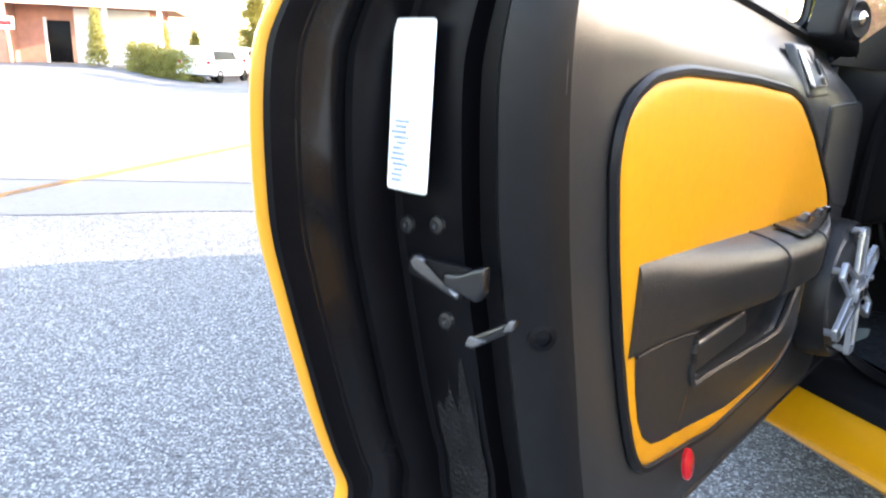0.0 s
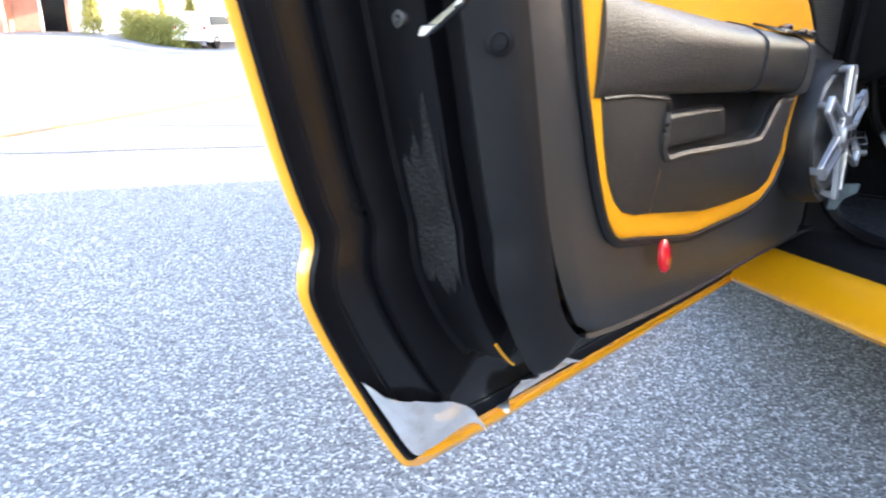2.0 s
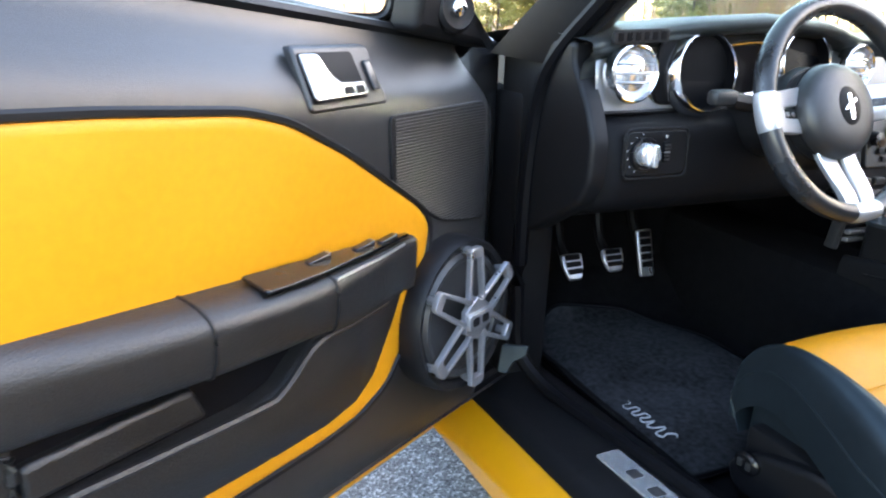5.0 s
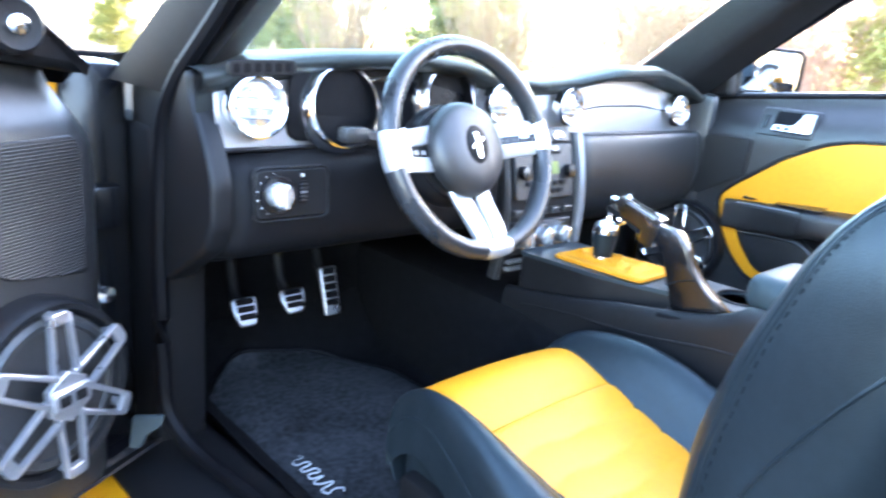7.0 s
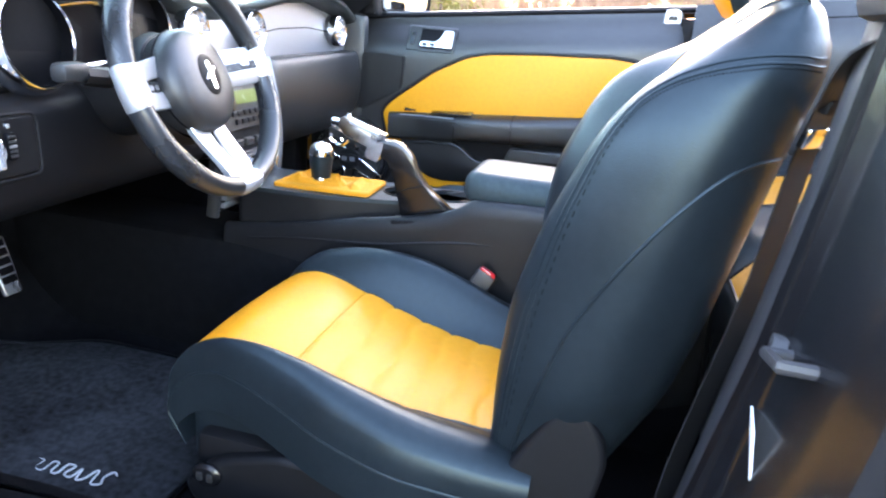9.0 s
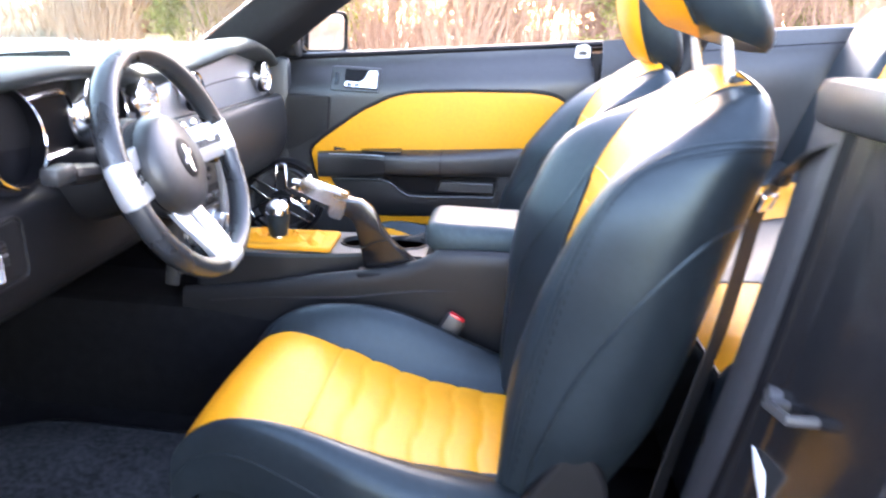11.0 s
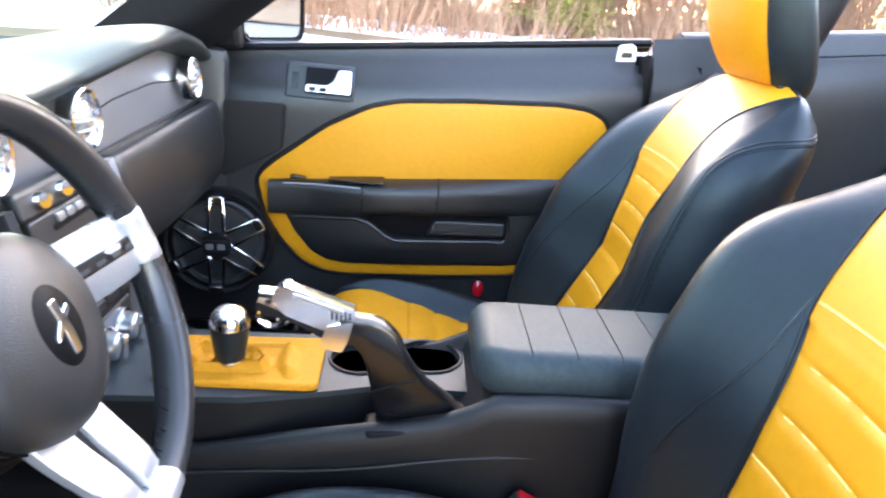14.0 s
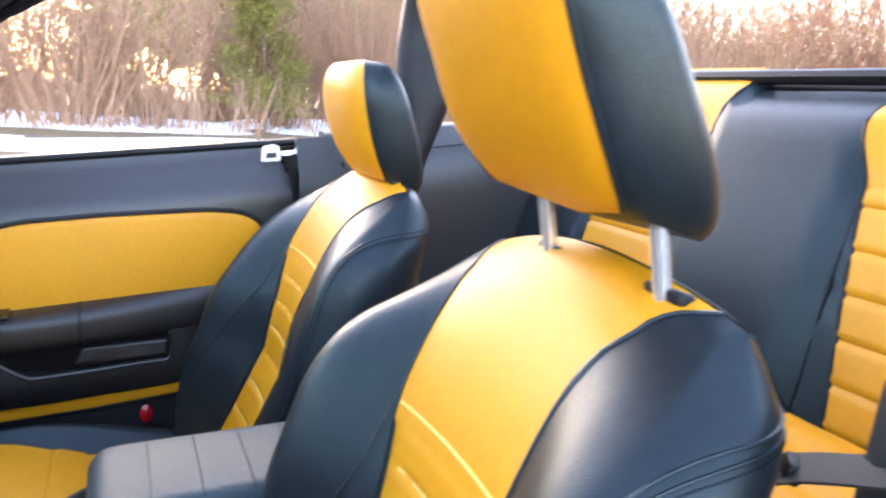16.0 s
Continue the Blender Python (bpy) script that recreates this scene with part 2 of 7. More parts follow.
def frame_at(o, normal, up=(0, 0, 1)):
    """place(a, b, c): a to the right and b up as seen against the normal, c along it."""
    o, n = Vector(o), Vector(normal).normalized()
    right = Vector(up).cross(n).normalized()
    top = n.cross(right)
    return lambda a, b, c: o + right * a + top * b + n * c


def rect(w, h, r=0.0, cx=0.0, cy=0.0, seg=4):
    p = [(cx - w / 2, cy - h / 2), (cx + w / 2, cy - h / 2), (cx + w / 2, cy + h / 2), (cx - w / 2, cy + h / 2)]
    return rounded(p, r, seg) if r else [Vector(q) for q in p]


def circle(r, n=24, cx=0.0, cy=0.0):
    return [Vector((cx + r * math.cos(2 * math.pi * k / n), cy + r * math.sin(2 * math.pi * k / n))) for k in range(n)]


def ring_plate(r0, r1, h, place, seg=36, bm=None):
    """A ring with a rounded top between two radii."""
    prof = [(r1, 0), (r1, h * 0.6), (r1 - (r1 - r0) * 0.2, h * 0.95), ((r0 + r1) / 2, h), (r0 + (r1 - r0) * 0.2, h * 0.9), (r0, h * 0.4), (r0, 0)]
    bm = bm or bmesh.new()
    vs = [[bm.verts.new(place(r * math.cos(a), r * math.sin(a), c)) for a in [2 * math.pi * k / seg for k in range(seg)]] for r, c in prof]
    for a, b in zip(vs, vs[1:] + vs[:1]):
        for i in range(seg):
            bm.faces.new((a[i], a[(i + 1) % seg], b[(i + 1) % seg], b[i]))
    return bm


def solid(bm, thick):
    """Gives a sheet its thickness."""
    bmesh.ops.recalc_face_normals(bm, faces=bm.faces)
    bm.normal_update()
    bmesh.ops.solidify(bm, geom=bm.faces[:], thickness=thick)
    return bm


def lerp(a, b, t):
    return a + (b - a) * t


def table(x, xs, ys):
    return float(np.interp(x, xs, ys))


def smooth(e0, e1, x):
    t = min(1.0, max(0.0, (x - e0) / (e1 - e0)))
    return t * t * (3 - 2 * t)


# ---- car: body shell ----
HINGE = (0.845, 0.429)
OPEN = -55.7


def both(fn):
    for s in (-1, 1):
        fn(s)


car = thing("convertible_car", "yellow two-door convertible car body with its top folded down", "car")


def body_ring(y, w, zb, zs, zt, crown, n=22):
    """A half-round section of the outside at y: from the sill up over the shoulder to the middle and down the other side."""
    half = []
    for k in range(n + 1):
        t = k / n
        if t < 0.5:
            q = t / 0.5
            half.append((w * (0.955 + 0.045 * math.sin(q * math.pi * 0.75)), lerp(zb, zs, q)))
        else:
            q = (t - 0.5) / 0.5
            half.append((w * 0.985 * (1 - q ** 1.15), zs + (zt - zs) * math.sin(q * math.pi / 2) ** 0.8 + crown * q))
    pts = [(x, z) for x, z in half] + [(-x, z) for x, z in half[-2::-1]]
    return [Vector((x, y, z)) for x, z in pts]


def clip(name, stations, label):
    rings = [body_ring(*s) for s in stations]
    bm = bmesh.new()
    vs = [[bm.verts.new(p) for p in r] for r in rings]
    for a, b in zip(vs, vs[1:]):
        for i in range(len(a) - 1):
            bm.faces.new((a[i], a[i + 1], b[i + 1], b[i]))
    bm.faces.new(vs[0][::-1])
    bm.faces.new(vs[-1])
    part(name, bm, PAINT, car, label)


clip("front_wings_and_hood", [(0.80, 0.87, 0.17, 0.74, 0.84, 0.01), (1.1, 0.88, 0.2, 0.74, 0.84, 0.012), (1.6, 0.87, 0.2, 0.72, 0.80, 0.012),
     (1.95, 0.82, 0.22, 0.70, 0.77, 0.01), (2.12, 0.72, 0.28, 0.62, 0.68, 0.005), (2.16, 0.62, 0.36, 0.55, 0.6, 0.0)], "yellow painted hood and front wings")
clip("boot_and_tail", [(-1.66, 0.87, 0.2, 0.98, 1.07, 0.01), (-1.9, 0.87, 0.22, 0.97, 1.06, 0.01), (-2.25, 0.82, 0.25, 0.92, 1.02, 0.01),
     (-2.42, 0.74, 0.32, 0.85, 0.93, 0.0)], "yellow painted boot lid and tail")


# section of the pillar behind the driver's door
JAMB = [(0.870, -0.070), (0.862, -0.058), (0.855, -0.066), (0.845, -0.045), (0.80, -0.034), (0.745, -0.026), (0.70, -0.022), (0.684, -0.012), (0.668, -0.022), (0.664, -0.06)]
PILLAR = [(0.668, -0.030), (0.666, -0.018), (0.660, -0.013), (0.640, -0.012), (0.600, -0.017), (0.570, -0.024), (0.558, -0.032), (0.552, -0.048), (0.550, -0.10), (0.550, -0.19)]


def flank(s):
    # front wing between the door and the hood
    def wing(u, v):
        y, z = lerp(0.475, 0.80, u), lerp(0.17, 0.86 - 0.06 * u, v)
        return Vector((s * table(z, [0.15, 0.3, 0.55, 0.75, 0.86, 0.92], [0.845, 0.865, 0.88, 0.87, 0.845, 0.78]), y, z))
    bm = grid(wing, 8, 14)
    solid(bm, 0.006)
    part("wing_panel", bm, PAINT, car)
    # rear quarter behind the door
    def quarter(u, v):
        z = lerp(0.19, 1.018 + 0.05 * u, v)
        front = table(z, [0.19, 0.24, 0.34, 0.45, 0.515, 0.56, 0.72, 0.88, 0.93, 1.0, 1.1], [-0.60, -0.64, -0.72, -0.775, -0.767, -0.78, -0.83, -0.856, -0.845, -0.80, -0.78])
        x = table(z, [0.15, 0.3, 0.55, 0.75, 0.9, 1.0, 1.05, 1.08], [0.845, 0.865, 0.882, 0.88, 0.865, 0.83, 0.80, 0.765])
        return Vector((s * x, lerp(front, -1.67, u), z))
    bm = grid(quarter, 12, 22)
    solid(bm, 0.006)
    part("quarter_panel", bm, PAINT, car)
    # rocker
    prof = [(0.80, 0.160), (0.862, 0.162), (0.876, 0.175), (0.873, 0.200), (0.858, 0.226), (0.838, 0.243), (0.828, 0.250), (0.815, 0.252), (0.810, 0.20)]
    rings = [[Vector((s * x, y, z + 0.07 * (0.34 - y))) for x, z in prof] for y in (0.50, 0.36, 0.1, -0.3, -0.66)]
    part("rocker_panel", loft(rings), PAINT, car, "glossy yellow painted door sill")
    # sill cover inside the rocker
    prof = [(0.818, 0.20), (0.818, 0.250), (0.806, 0.268), (0.785, 0.276), (0.69, 0.280), (0.64, 0.275), (0.615, 0.255), (0.60, 0.20)]
    rings = [[Vector((s * x, y, z + 0.07 * (0.34 - y))) for x, z in prof] for y in (0.44, 0.2, -0.2, -0.58, -0.9)]
    part("sill_cover", loft(rings), DARK, car, "black plastic sill cover")
    pl = lambda a, b, c: Vector((s * (0.722 - b), -0.19 + a, 0.3175 - 0.07 * a + c))
    sp = part("scuff_plate", plate(rect(0.44, 0.046, 0.006), pl, 0.0035, 0.0015), BRIGHT, car, "brushed metal scuff plate on the sill")
    for k in range(7):
        part("plate_mark", plate(rect(0.022, 0.020, 0.003, cx=-0.15 + 0.05 * k), lambda a, b, c: pl(a, b, c + 0.0035), 0.001, 0.0004), GREYTRIM, sp)
    # hinge pillar, painted black with the paint showing through
    bm = box(min(s * 0.735, s * 0.845), max(s * 0.735, s * 0.845), 0.44, 0.56, 0.18, 0.93, 0.02)
    hp = part("hinge_pillar", bm, GLOSSB, car, "black painted hinge pillar")
    for z in (0.42, 0.70):
        b2 = box(min(s * 0.76, s * 0.83), max(s * 0.76, s * 0.83), 0.405, 0.445, z - 0.035, z + 0.035, 0.006)
        lathe([(0.011, -0.05), (0.011, 0.05)], lambda a, b, c: Vector((s * 0.835 + a, 0.415 + b, z + c)), 10, b2)
        part("door_hinge", b2, GLOSSB, hp)
    lathe_bm = lathe([(0.006, 0), (0.006, 0.05), (0.014, 0.05), (0.014, 0.056), (0.0, 0.058)], frame_at((s * 0.80, 0.44, 0.56), (0, -1, 0)), 12)
    part("bolt", lathe_bm, CHROME, hp)
    # kick panel and dash end
    bm = box(min(s * 0.64, s * 0.735), max(s * 0.64, s * 0.735), 0.36, 0.9, 0.2, 0.84, 0.015)
    part("kick_panel", bm, DARK, car)
    # seal round the door opening
    pts = [(0.665, -0.28, 1.30), (0.70, -0.06, 1.16), (0.715, 0.16, 1.0), (0.728, 0.275, 0.90), (0.732, 0.315, 0.80), (0.732, 0.33, 0.6), (0.732, 0.33, 0.42),
           (0.728, 0.31, 0.345), (0.705, 0.24, 0.302), (0.685, 0.10, 0.300), (0.668, -0.15, 0.316), (0.660, -0.40, 0.332), (0.668, -0.54, 0.352), (0.70, -0.63, 0.43), (0.718, -0.70, 0.64), (0.72, -0.742, 0.88), (0.72, -0.79, 0.96)]
    if s < 0:
        pts = pts[:-5] + [(0.660, -0.585, 0.352), (0.670, -0.675, 0.43), (0.674, -0.724, 0.64), (0.674, -0.748, 0.80), (0.674, -0.765, 0.95), (0.674, -0.770, 0.99)]
    part("door_seal", tube([(s * a, b, c) for a, b, c in pts], 0.014, 8, 80), RUBBER, car, "black rubber door seal")
    # A pillar
    def pillar(t):
        z = lerp(0.90, 1.335, t)
        w = Vector((s * lerp(0.615, 0.585, t), lerp(0.50, -0.07, t), z))
        d = Vector((s * lerp(0.715, 0.635, t), lerp(0.265, -0.30, t), z - 0.01))
        o = Vector((s * lerp(0.775, 0.68, t), lerp(0.43, -0.17, t), z + 0.004))
        inn = Vector((s * lerp(0.635, 0.575, t), lerp(0.35, -0.22, t), z - 0.012))
        p = []
        for a, b in ((w, o), (o, d), (d, inn), (inn, w)):
            for k in range(4):
                p.append(a.lerp(b, k / 4))
        c = sum(p, Vector()) / len(p)
        return [c + (q - c) * (0.94 if i % 4 == 0 else 1.0) for i, q in enumerate(p)]
    part("windshield_pillar", loft([pillar(k / 10) for k in range(11)]), DARK, car, "black trimmed windshield pillar")
    # striker side: B pillar jamb
    def jamb(u, v, which=JAMB if s < 0 else None):
        z = lerp(0.22, 0.99, v)
        y0 = table(z, [0.22, 0.34, 0.45, 0.56, 0.72, 0.88, 1.0], [-0.57, -0.65, -0.70, -0.715, -0.755, -0.79, -0.77])
        if s < 0:
            y0 = table(z, [0.22, 0.34, 0.45, 0.67, 0.85, 1.0], [-0.60, -0.645, -0.675, -0.710, -0.735, -0.750])
        prof = which if which else [(0.868, -0.06), (0.862, -0.052), (0.855, -0.06), (0.85, -0.035), (0.81, -0.03), (0.78, -0.02), (0.755, 0.0), (0.745, -0.02), (0.70, -0.05)]
        k = u * (len(prof) - 1)
        i = min(int(k), len(prof) - 2)
        f = k - i
        return Vector((s * lerp(prof[i][0], prof[i + 1][0], f), y0 + lerp(prof[i][1], prof[i + 1][1], f), z))
    part("door_jamb", grid(jamb, 39, 20), GLOSSB, car, "black door jamb")
    if s < 0:
        part("pillar_trim", grid(lambda u, v: jamb(u, v, PILLAR), 36, 20), GREYTRIM, car, "dark grey plastic trim on the door pillar")
        st = part("striker", tube([(-0.715, -0.76, 0.725), (-0.715, -0.722, 0.725), (-0.760, -0.722, 0.735), (-0.760, -0.77, 0.735)], 0.006, 8), GREYTRIM, car, "dark greased steel door striker")
        part("bolt", lathe([(0.012, 0), (0.012, 0.012), (0.008, 0.014)], frame_at((-0.695, -0.742, 0.722), (0.2, 1, 0)), 12), GREYTRIM, st)
        pl2 = frame_at((-0.715, -0.735, 0.60), (0.12, 1, -0.15))
        lab = part("jamb_label", plate(rect(0.05, 0.13, 0.004), pl2, 0.002, 0.0008), WHITE, car, "white and yellow paper label on the door jamb")
        part("label_mark", plate(rect(0.02, 0.028, cx=0.006, cy=-0.02), lambda a, b, c: pl2(a, b, c + 0.002), 0.0008, 0.0003), YELLOW, lab)


both(flank)
# added grey plate: the light caught by the end of the sill cover
pl = frame_at((-0.800, 0.215, 0.402), (-0.7, -0.7, 0.25))
part("sill_end_light", plate(rounded([(-0.024, -0.034), (-0.006, -0.034), (0.002, -0.012), (0.024, 0.004), (0.026, 0.022), (-0.022, 0.016)], 0.005), pl, 0.006, 0.002), GREYTOP, car, "grey plate for the light on the sill cover's end")
part("jamb_cap", box(-0.835, -0.615, -0.93, -0.745, 0.985, 1.030, 0.012), PANEL, car, "charcoal plastic cap on the door pillar")

# windshield and its header
def screen(u, v):
    x = lerp(-0.61, 0.61, u) * lerp(1.0, 0.955, v)
    bow = 1 - (2 * u - 1) ** 2
    return Vector((x, lerp(0.50, -0.07, v) + 0.22 * bow * lerp(1, 0.5, v), lerp(0.905, 1.335, v) + 0.012 * bow))


bm = grid(screen, 24, 14)
solid(bm, 0.005)
ws = part("windshield", bm, GLASS, car, "faintly green windshield glass")
ws.visible_shadow = False
part("windshield_header", tube([screen(k / 12, 1.0) + Vector((0, -0.02, 0.01)) for k in range(13)], 0.035, 10, flat=0.6), DARK, car)
bm = grid(lambda u, v: Vector((lerp(-0.70, 0.70, u), 0.62 + 0.22 * v + 0.06 * (1 - (2 * u - 1) ** 2), 0.925 - 0.03 * v)), 20, 4)
solid(bm, 0.02)
part("cowl", bm, DARK, car, "black plastic cowl below the windshield")

# floor pan, tunnel, firewall, rear bulkhead
part("floor_pan", box(-0.80, 0.80, -1.66, 0.95, 0.165, 0.215, 0.01), DARK, car)
part("underbody", box(-0.72, 0.72, -2.2, 1.9, 0.12, 0.20, 0.03), DARK, car)


def footwell(s):
    def carpet(u, v):
        x = s * lerp(0.085, 0.62, u)
        y = lerp(-0.62, 0.86, v)
        z = 0.232 + 0.42 * smooth(0.50, 0.95, y) + 0.05 * smooth(0.85, 1.0, u) + 0.02 * smooth(0.15, 0.0, u)
        return Vector((x, y, z + 0.004 * noise.noise(Vector((x * 9, y * 9, 0)))))
    part("floor_carpet", grid(carpet, 20, 50), CARPET, car, "black floor carpet")


both(footwell)
part("firewall", box(-0.72, 0.72, 0.84, 0.88, 0.25, 0.93, 0.01), CARPET, car)
part("firewall_pad", box(-0.70, 0.70, 0.665, 0.70, 0.34, 0.64, 0.01), CARPET, car, "black carpet on the firewall")
part("tunnel", box(-0.10, 0.115, -0.9, 0.84, 0.21, 0.50, 0.03), CARPET, car)
part("rear_bulkhead", box(-0.72, 0.72, -1.70, -1.66, 0.25, 1.06, 0.01), DARK, car)


def wheel_at(s, y):
    pl = frame_at((s * 0.76, y, 0.335), (s, 0, 0))
    w = part("wheel", lathe([(0.19, -0.11), (0.30, -0.11), (0.33, -0.09), (0.335, 0.0), (0.33, 0.09), (0.30, 0.11), (0.23, 0.112), (0.225, 0.10), (0.10, 0.08)], pl, 40), RUBBER, car, "black rubber tyre")
    part("rim", lathe([(0.222, 0.085), (0.222, 0.11), (0.21, 0.112), (0.20, 0.09), (0.06, 0.10), (0.05, 0.108), (0.0, 0.108)], pl, 30), ALU, w, "silver alloy rim")


for wy in (1.24, -1.52):
    wheel_at(-1, wy)
    wheel_at(1, wy)


# inside rear quarters, style bar and folded top
def quarter_trim(s):
    def sheet(u, v):
        y = lerp(-0.80 if s < 0 else -0.722, -1.66, u)
        z = lerp(0.30, (1.05 if s < 0 else 1.034) + 0.095 * u - (0.13 * smooth(0.14, 0.0, u) if s < 0 else 0.0), v)
        x = 0.70 - 0.05 * smooth(0.9, 0.2, v) * smooth(0.3, 1, u) + 0.045 * smooth(0.86, 1.0, v)
        return Vector((s * x, y, z))
    bm = grid(sheet, 16, 20)
    solid(bm, 0.01)
    q = part("quarter_trim", bm, PANEL, car, "charcoal plastic rear quarter trim")
    pl = lambda a, b, c: Vector((s * (0.703 - c), a, b))
    # flat darker plate in place of the recess, its shade put into the colour
    part("recess_shade", plate(rounded([(-1.02, 0.893), (-1.33, 0.903), (-1.31, 0.70), (-1.04, 0.70)], 0.03), pl, 0.004, 0.002), DARK, q)
    part("recess_edge", tube([pl(a, b, 0.004) for a, b in rounded([(-1.02, 0.893), (-1.33, 0.903), (-1.31, 0.70), (-1.04, 0.70)], 0.03)], 0.004, 6), PANEL, q)
    part("trim_seam", tube([Vector((s * 0.7, y, 1.003 + 0.10 * (-0.80 - y) / 0.86)) + Vector((-s * 0.004, 0, 0)) for y in (-0.95, -1.2, -1.5)], 0.002, 6), DARK, q)
    rail = [Vector((s * 0.775, y, 1.04 + 0.085 * (-0.80 - y) / 0.86)) for y in (-0.79 if s > 0 else -0.86, -0.9, -1.1, -1.3, -1.5, -1.67)]
    part("belt_rail", tube(rail, 0.035, 10, flat=0.45), PANEL, q)
    # seat belt guide and webbing
    b = thing("seat_belt", "black webbing seat belt hanging behind the front seat", "seat belt", group="front seat belts")
    bx, by = (-0.452, -0.012) if s < 0 else (0.50, -0.07)
    web = catmull([(s * 0.668, -0.79 + by, 0.985), (s * 0.615, -0.752 + by, 0.962), (lerp(bx, s * 0.615, 0.32), -0.762 + by, 0.905), (bx, -0.764 + by, 0.85), (bx, -0.757 + by, 0.785), (bx, -0.748 + by, 0.70), (bx, -0.733 + by, 0.61), (bx, -0.703 + by, 0.43), (bx - s * -0.03, -0.69 + by, 0.33)], 40)
    bm = bmesh.new()
    rows = [[bm.verts.new(p + Vector((0.72 * o, s * 0.69 * o, 0))) for o in (-0.021, -0.007, 0.007, 0.021)] for p in web]
    for r0, r1 in zip(rows, rows[1:]):
        for i in range(3):
            bm.faces.new((r0[i], r0[i + 1], r1[i + 1], r1[i]))
    solid(bm, 0.0022)
    part("webbing", bm, BELT, b)
    bm = box(-0.020, 0.020, -0.005, 0.005, -0.012, 0.012, 0.003)
    bm.transform(Matrix.Translation((bx + s * 0.02, -0.765 + by, 0.872)) @ Euler((0.3, 0, s * 0.76)).to_matrix().to_4x4())
    part("latch_tongue", bm, CHROME, b, "chrome latch tongue")
    bm = box(-0.012, 0.012, -0.006, 0.006, -0.008, 0.008, 0.003)
    bm.transform(Matrix.Translation((bx + s * 0.06, -0.764 + by, 0.908)) @ Euler((0.3, 0, s * 0.76)).to_matrix().to_4x4())
    part("stop", bm, DARK, b)
    up = [(s * 0.655, -1.405, 1.06), (s * 0.66, -1.372, 1.0), (s * 0.675, -1.335, 0.86)]
    part("webbing", tube(up, 0.022, 8, 12, flat=0.12, up=(s, 0, 0.3)), BELT, b)


both(quarter_trim)
bar = thing("style_bar", "black padded roll bar behind the front seats", "roll bar")
pts = [(-0.55, -0.97, 0.80), (-0.54, -0.955, 1.0), (-0.53, -0.95, 1.10), (-0.52, -0.945, 1.20), (-0.50, -0.95, 1.31), (-0.40, -0.945, 1.41), (-0.24, -0.935, 1.455), (0.02, -0.93, 1.475), (0.30, -0.94, 1.455), (0.49, -0.955, 1.40), (0.545, -0.95, 1.27), (0.515, -0.925, 1.12), (0.475, -0.885, 0.96), (0.45, -0.875, 0.80)]
part("hoop", tube(pts, 0.040, 14, 80, flat=1.55, up=(0, 1, 0), taper=lambda t: 1 - 0.5 * smooth(0.30, 0.05, t) + 0.12 * smooth(0.62, 0.72, t) - 0.72 * smooth(0.79, 0.92, t)), DARK, bar)
top = thing("folded_soft_top", "black folded convertible top behind the rear seat", "convertible top")
def stack(u, v):
    x = lerp(-0.70, 0.70, u)
    a = v * math.pi
    return Vector((x, -1.56 - 0.10 * math.cos(a), 1.168 + 0.06 * math.sin(a) + 0.006 * noise.noise(Vector((x * 5, v * 4, 0)))))
part("cover", grid(stack, 30, 12), RUBBER, top, "black folded fabric")
part("front_bead", tube([(x, -1.47, 1.218) for x in (-0.7, -0.35, 0, 0.35, 0.7)], 0.014, 8, 20), DARK, top)

# ---- car doors ----
EDGE = [(-0.805, 1.005), (-0.832, 0.94), (-0.845, 0.88), (-0.838, 0.79), (-0.822, 0.725), (-0.80, 0.65), (-0.772, 0.56), (-0.757, 0.518),
        (-0.766, 0.485), (-0.762, 0.45), (-0.71, 0.34), (-0.66, 0.25), (-0.635, 0.226), (-0.58, 0.217), (-0.3, 0.197), (0.1, 0.172), (0.46, 0.15)]
INNER = [(-0.69, 1.0), (-0.706, 0.93), (-0.706, 0.87), (-0.694, 0.79), (-0.68, 0.725), (-0.66, 0.65), (-0.636, 0.56), (-0.626, 0.528),
         (-0.617, 0.50), (-0.607, 0.472), (-0.588, 0.437), (-0.562, 0.410), (-0.54, 0.398), (-0.50, 0.388), (-0.33, 0.366), (0.1, 0.332), (0.46, 0.30)]
INSERT = [(0.112, 0.680), (0.082, 0.713), (-0.04, 0.806), (-0.13, 0.853), (-0.19, 0.868), (-0.335, 0.880), (-0.53, 0.889), (-0.60, 0.883), (-0.640, 0.862), (-0.650, 0.825),
          (-0.632, 0.745), (-0.605, 0.66), (-0.578, 0.575), (-0.553, 0.525), (-0.52, 0.495), (-0.47, 0.488), (-0.3, 0.474), (-0.10, 0.464), (-0.042, 0.467), (0.008, 0.488), (0.055, 0.535), (0.092, 0.598)]
REST = [(0.076, 0.652), (0.059, 0.626), (0.023, 0.562), (-0.014, 0.519), (-0.049, 0.501), (-0.094, 0.496), (-0.3, 0.507), (-0.448, 0.515), (-0.480, 0.519), (-0.508, 0.527), (-0.530, 0.543), (-0.547, 0.567),
        (-0.562, 0.605), (-0.577, 0.660), (-0.584, 0.692), (-0.452, 0.680), (-0.448, 0.580), (-0.40, 0.575), (-0.225, 0.568), (-0.185, 0.574), (-0.130, 0.612), (-0.12, 0.655)]


def skin_x(z):
    return table(z, [0.13, 0.25, 0.4, 0.6, 0.75, 0.9, 0.97, 1.02], [0.842, 0.858, 0.870, 0.878, 0.873, 0.855, 0.825, 0.79])


def belt_z(y):
    return 0.940 + (0.17 - y) * 0.095


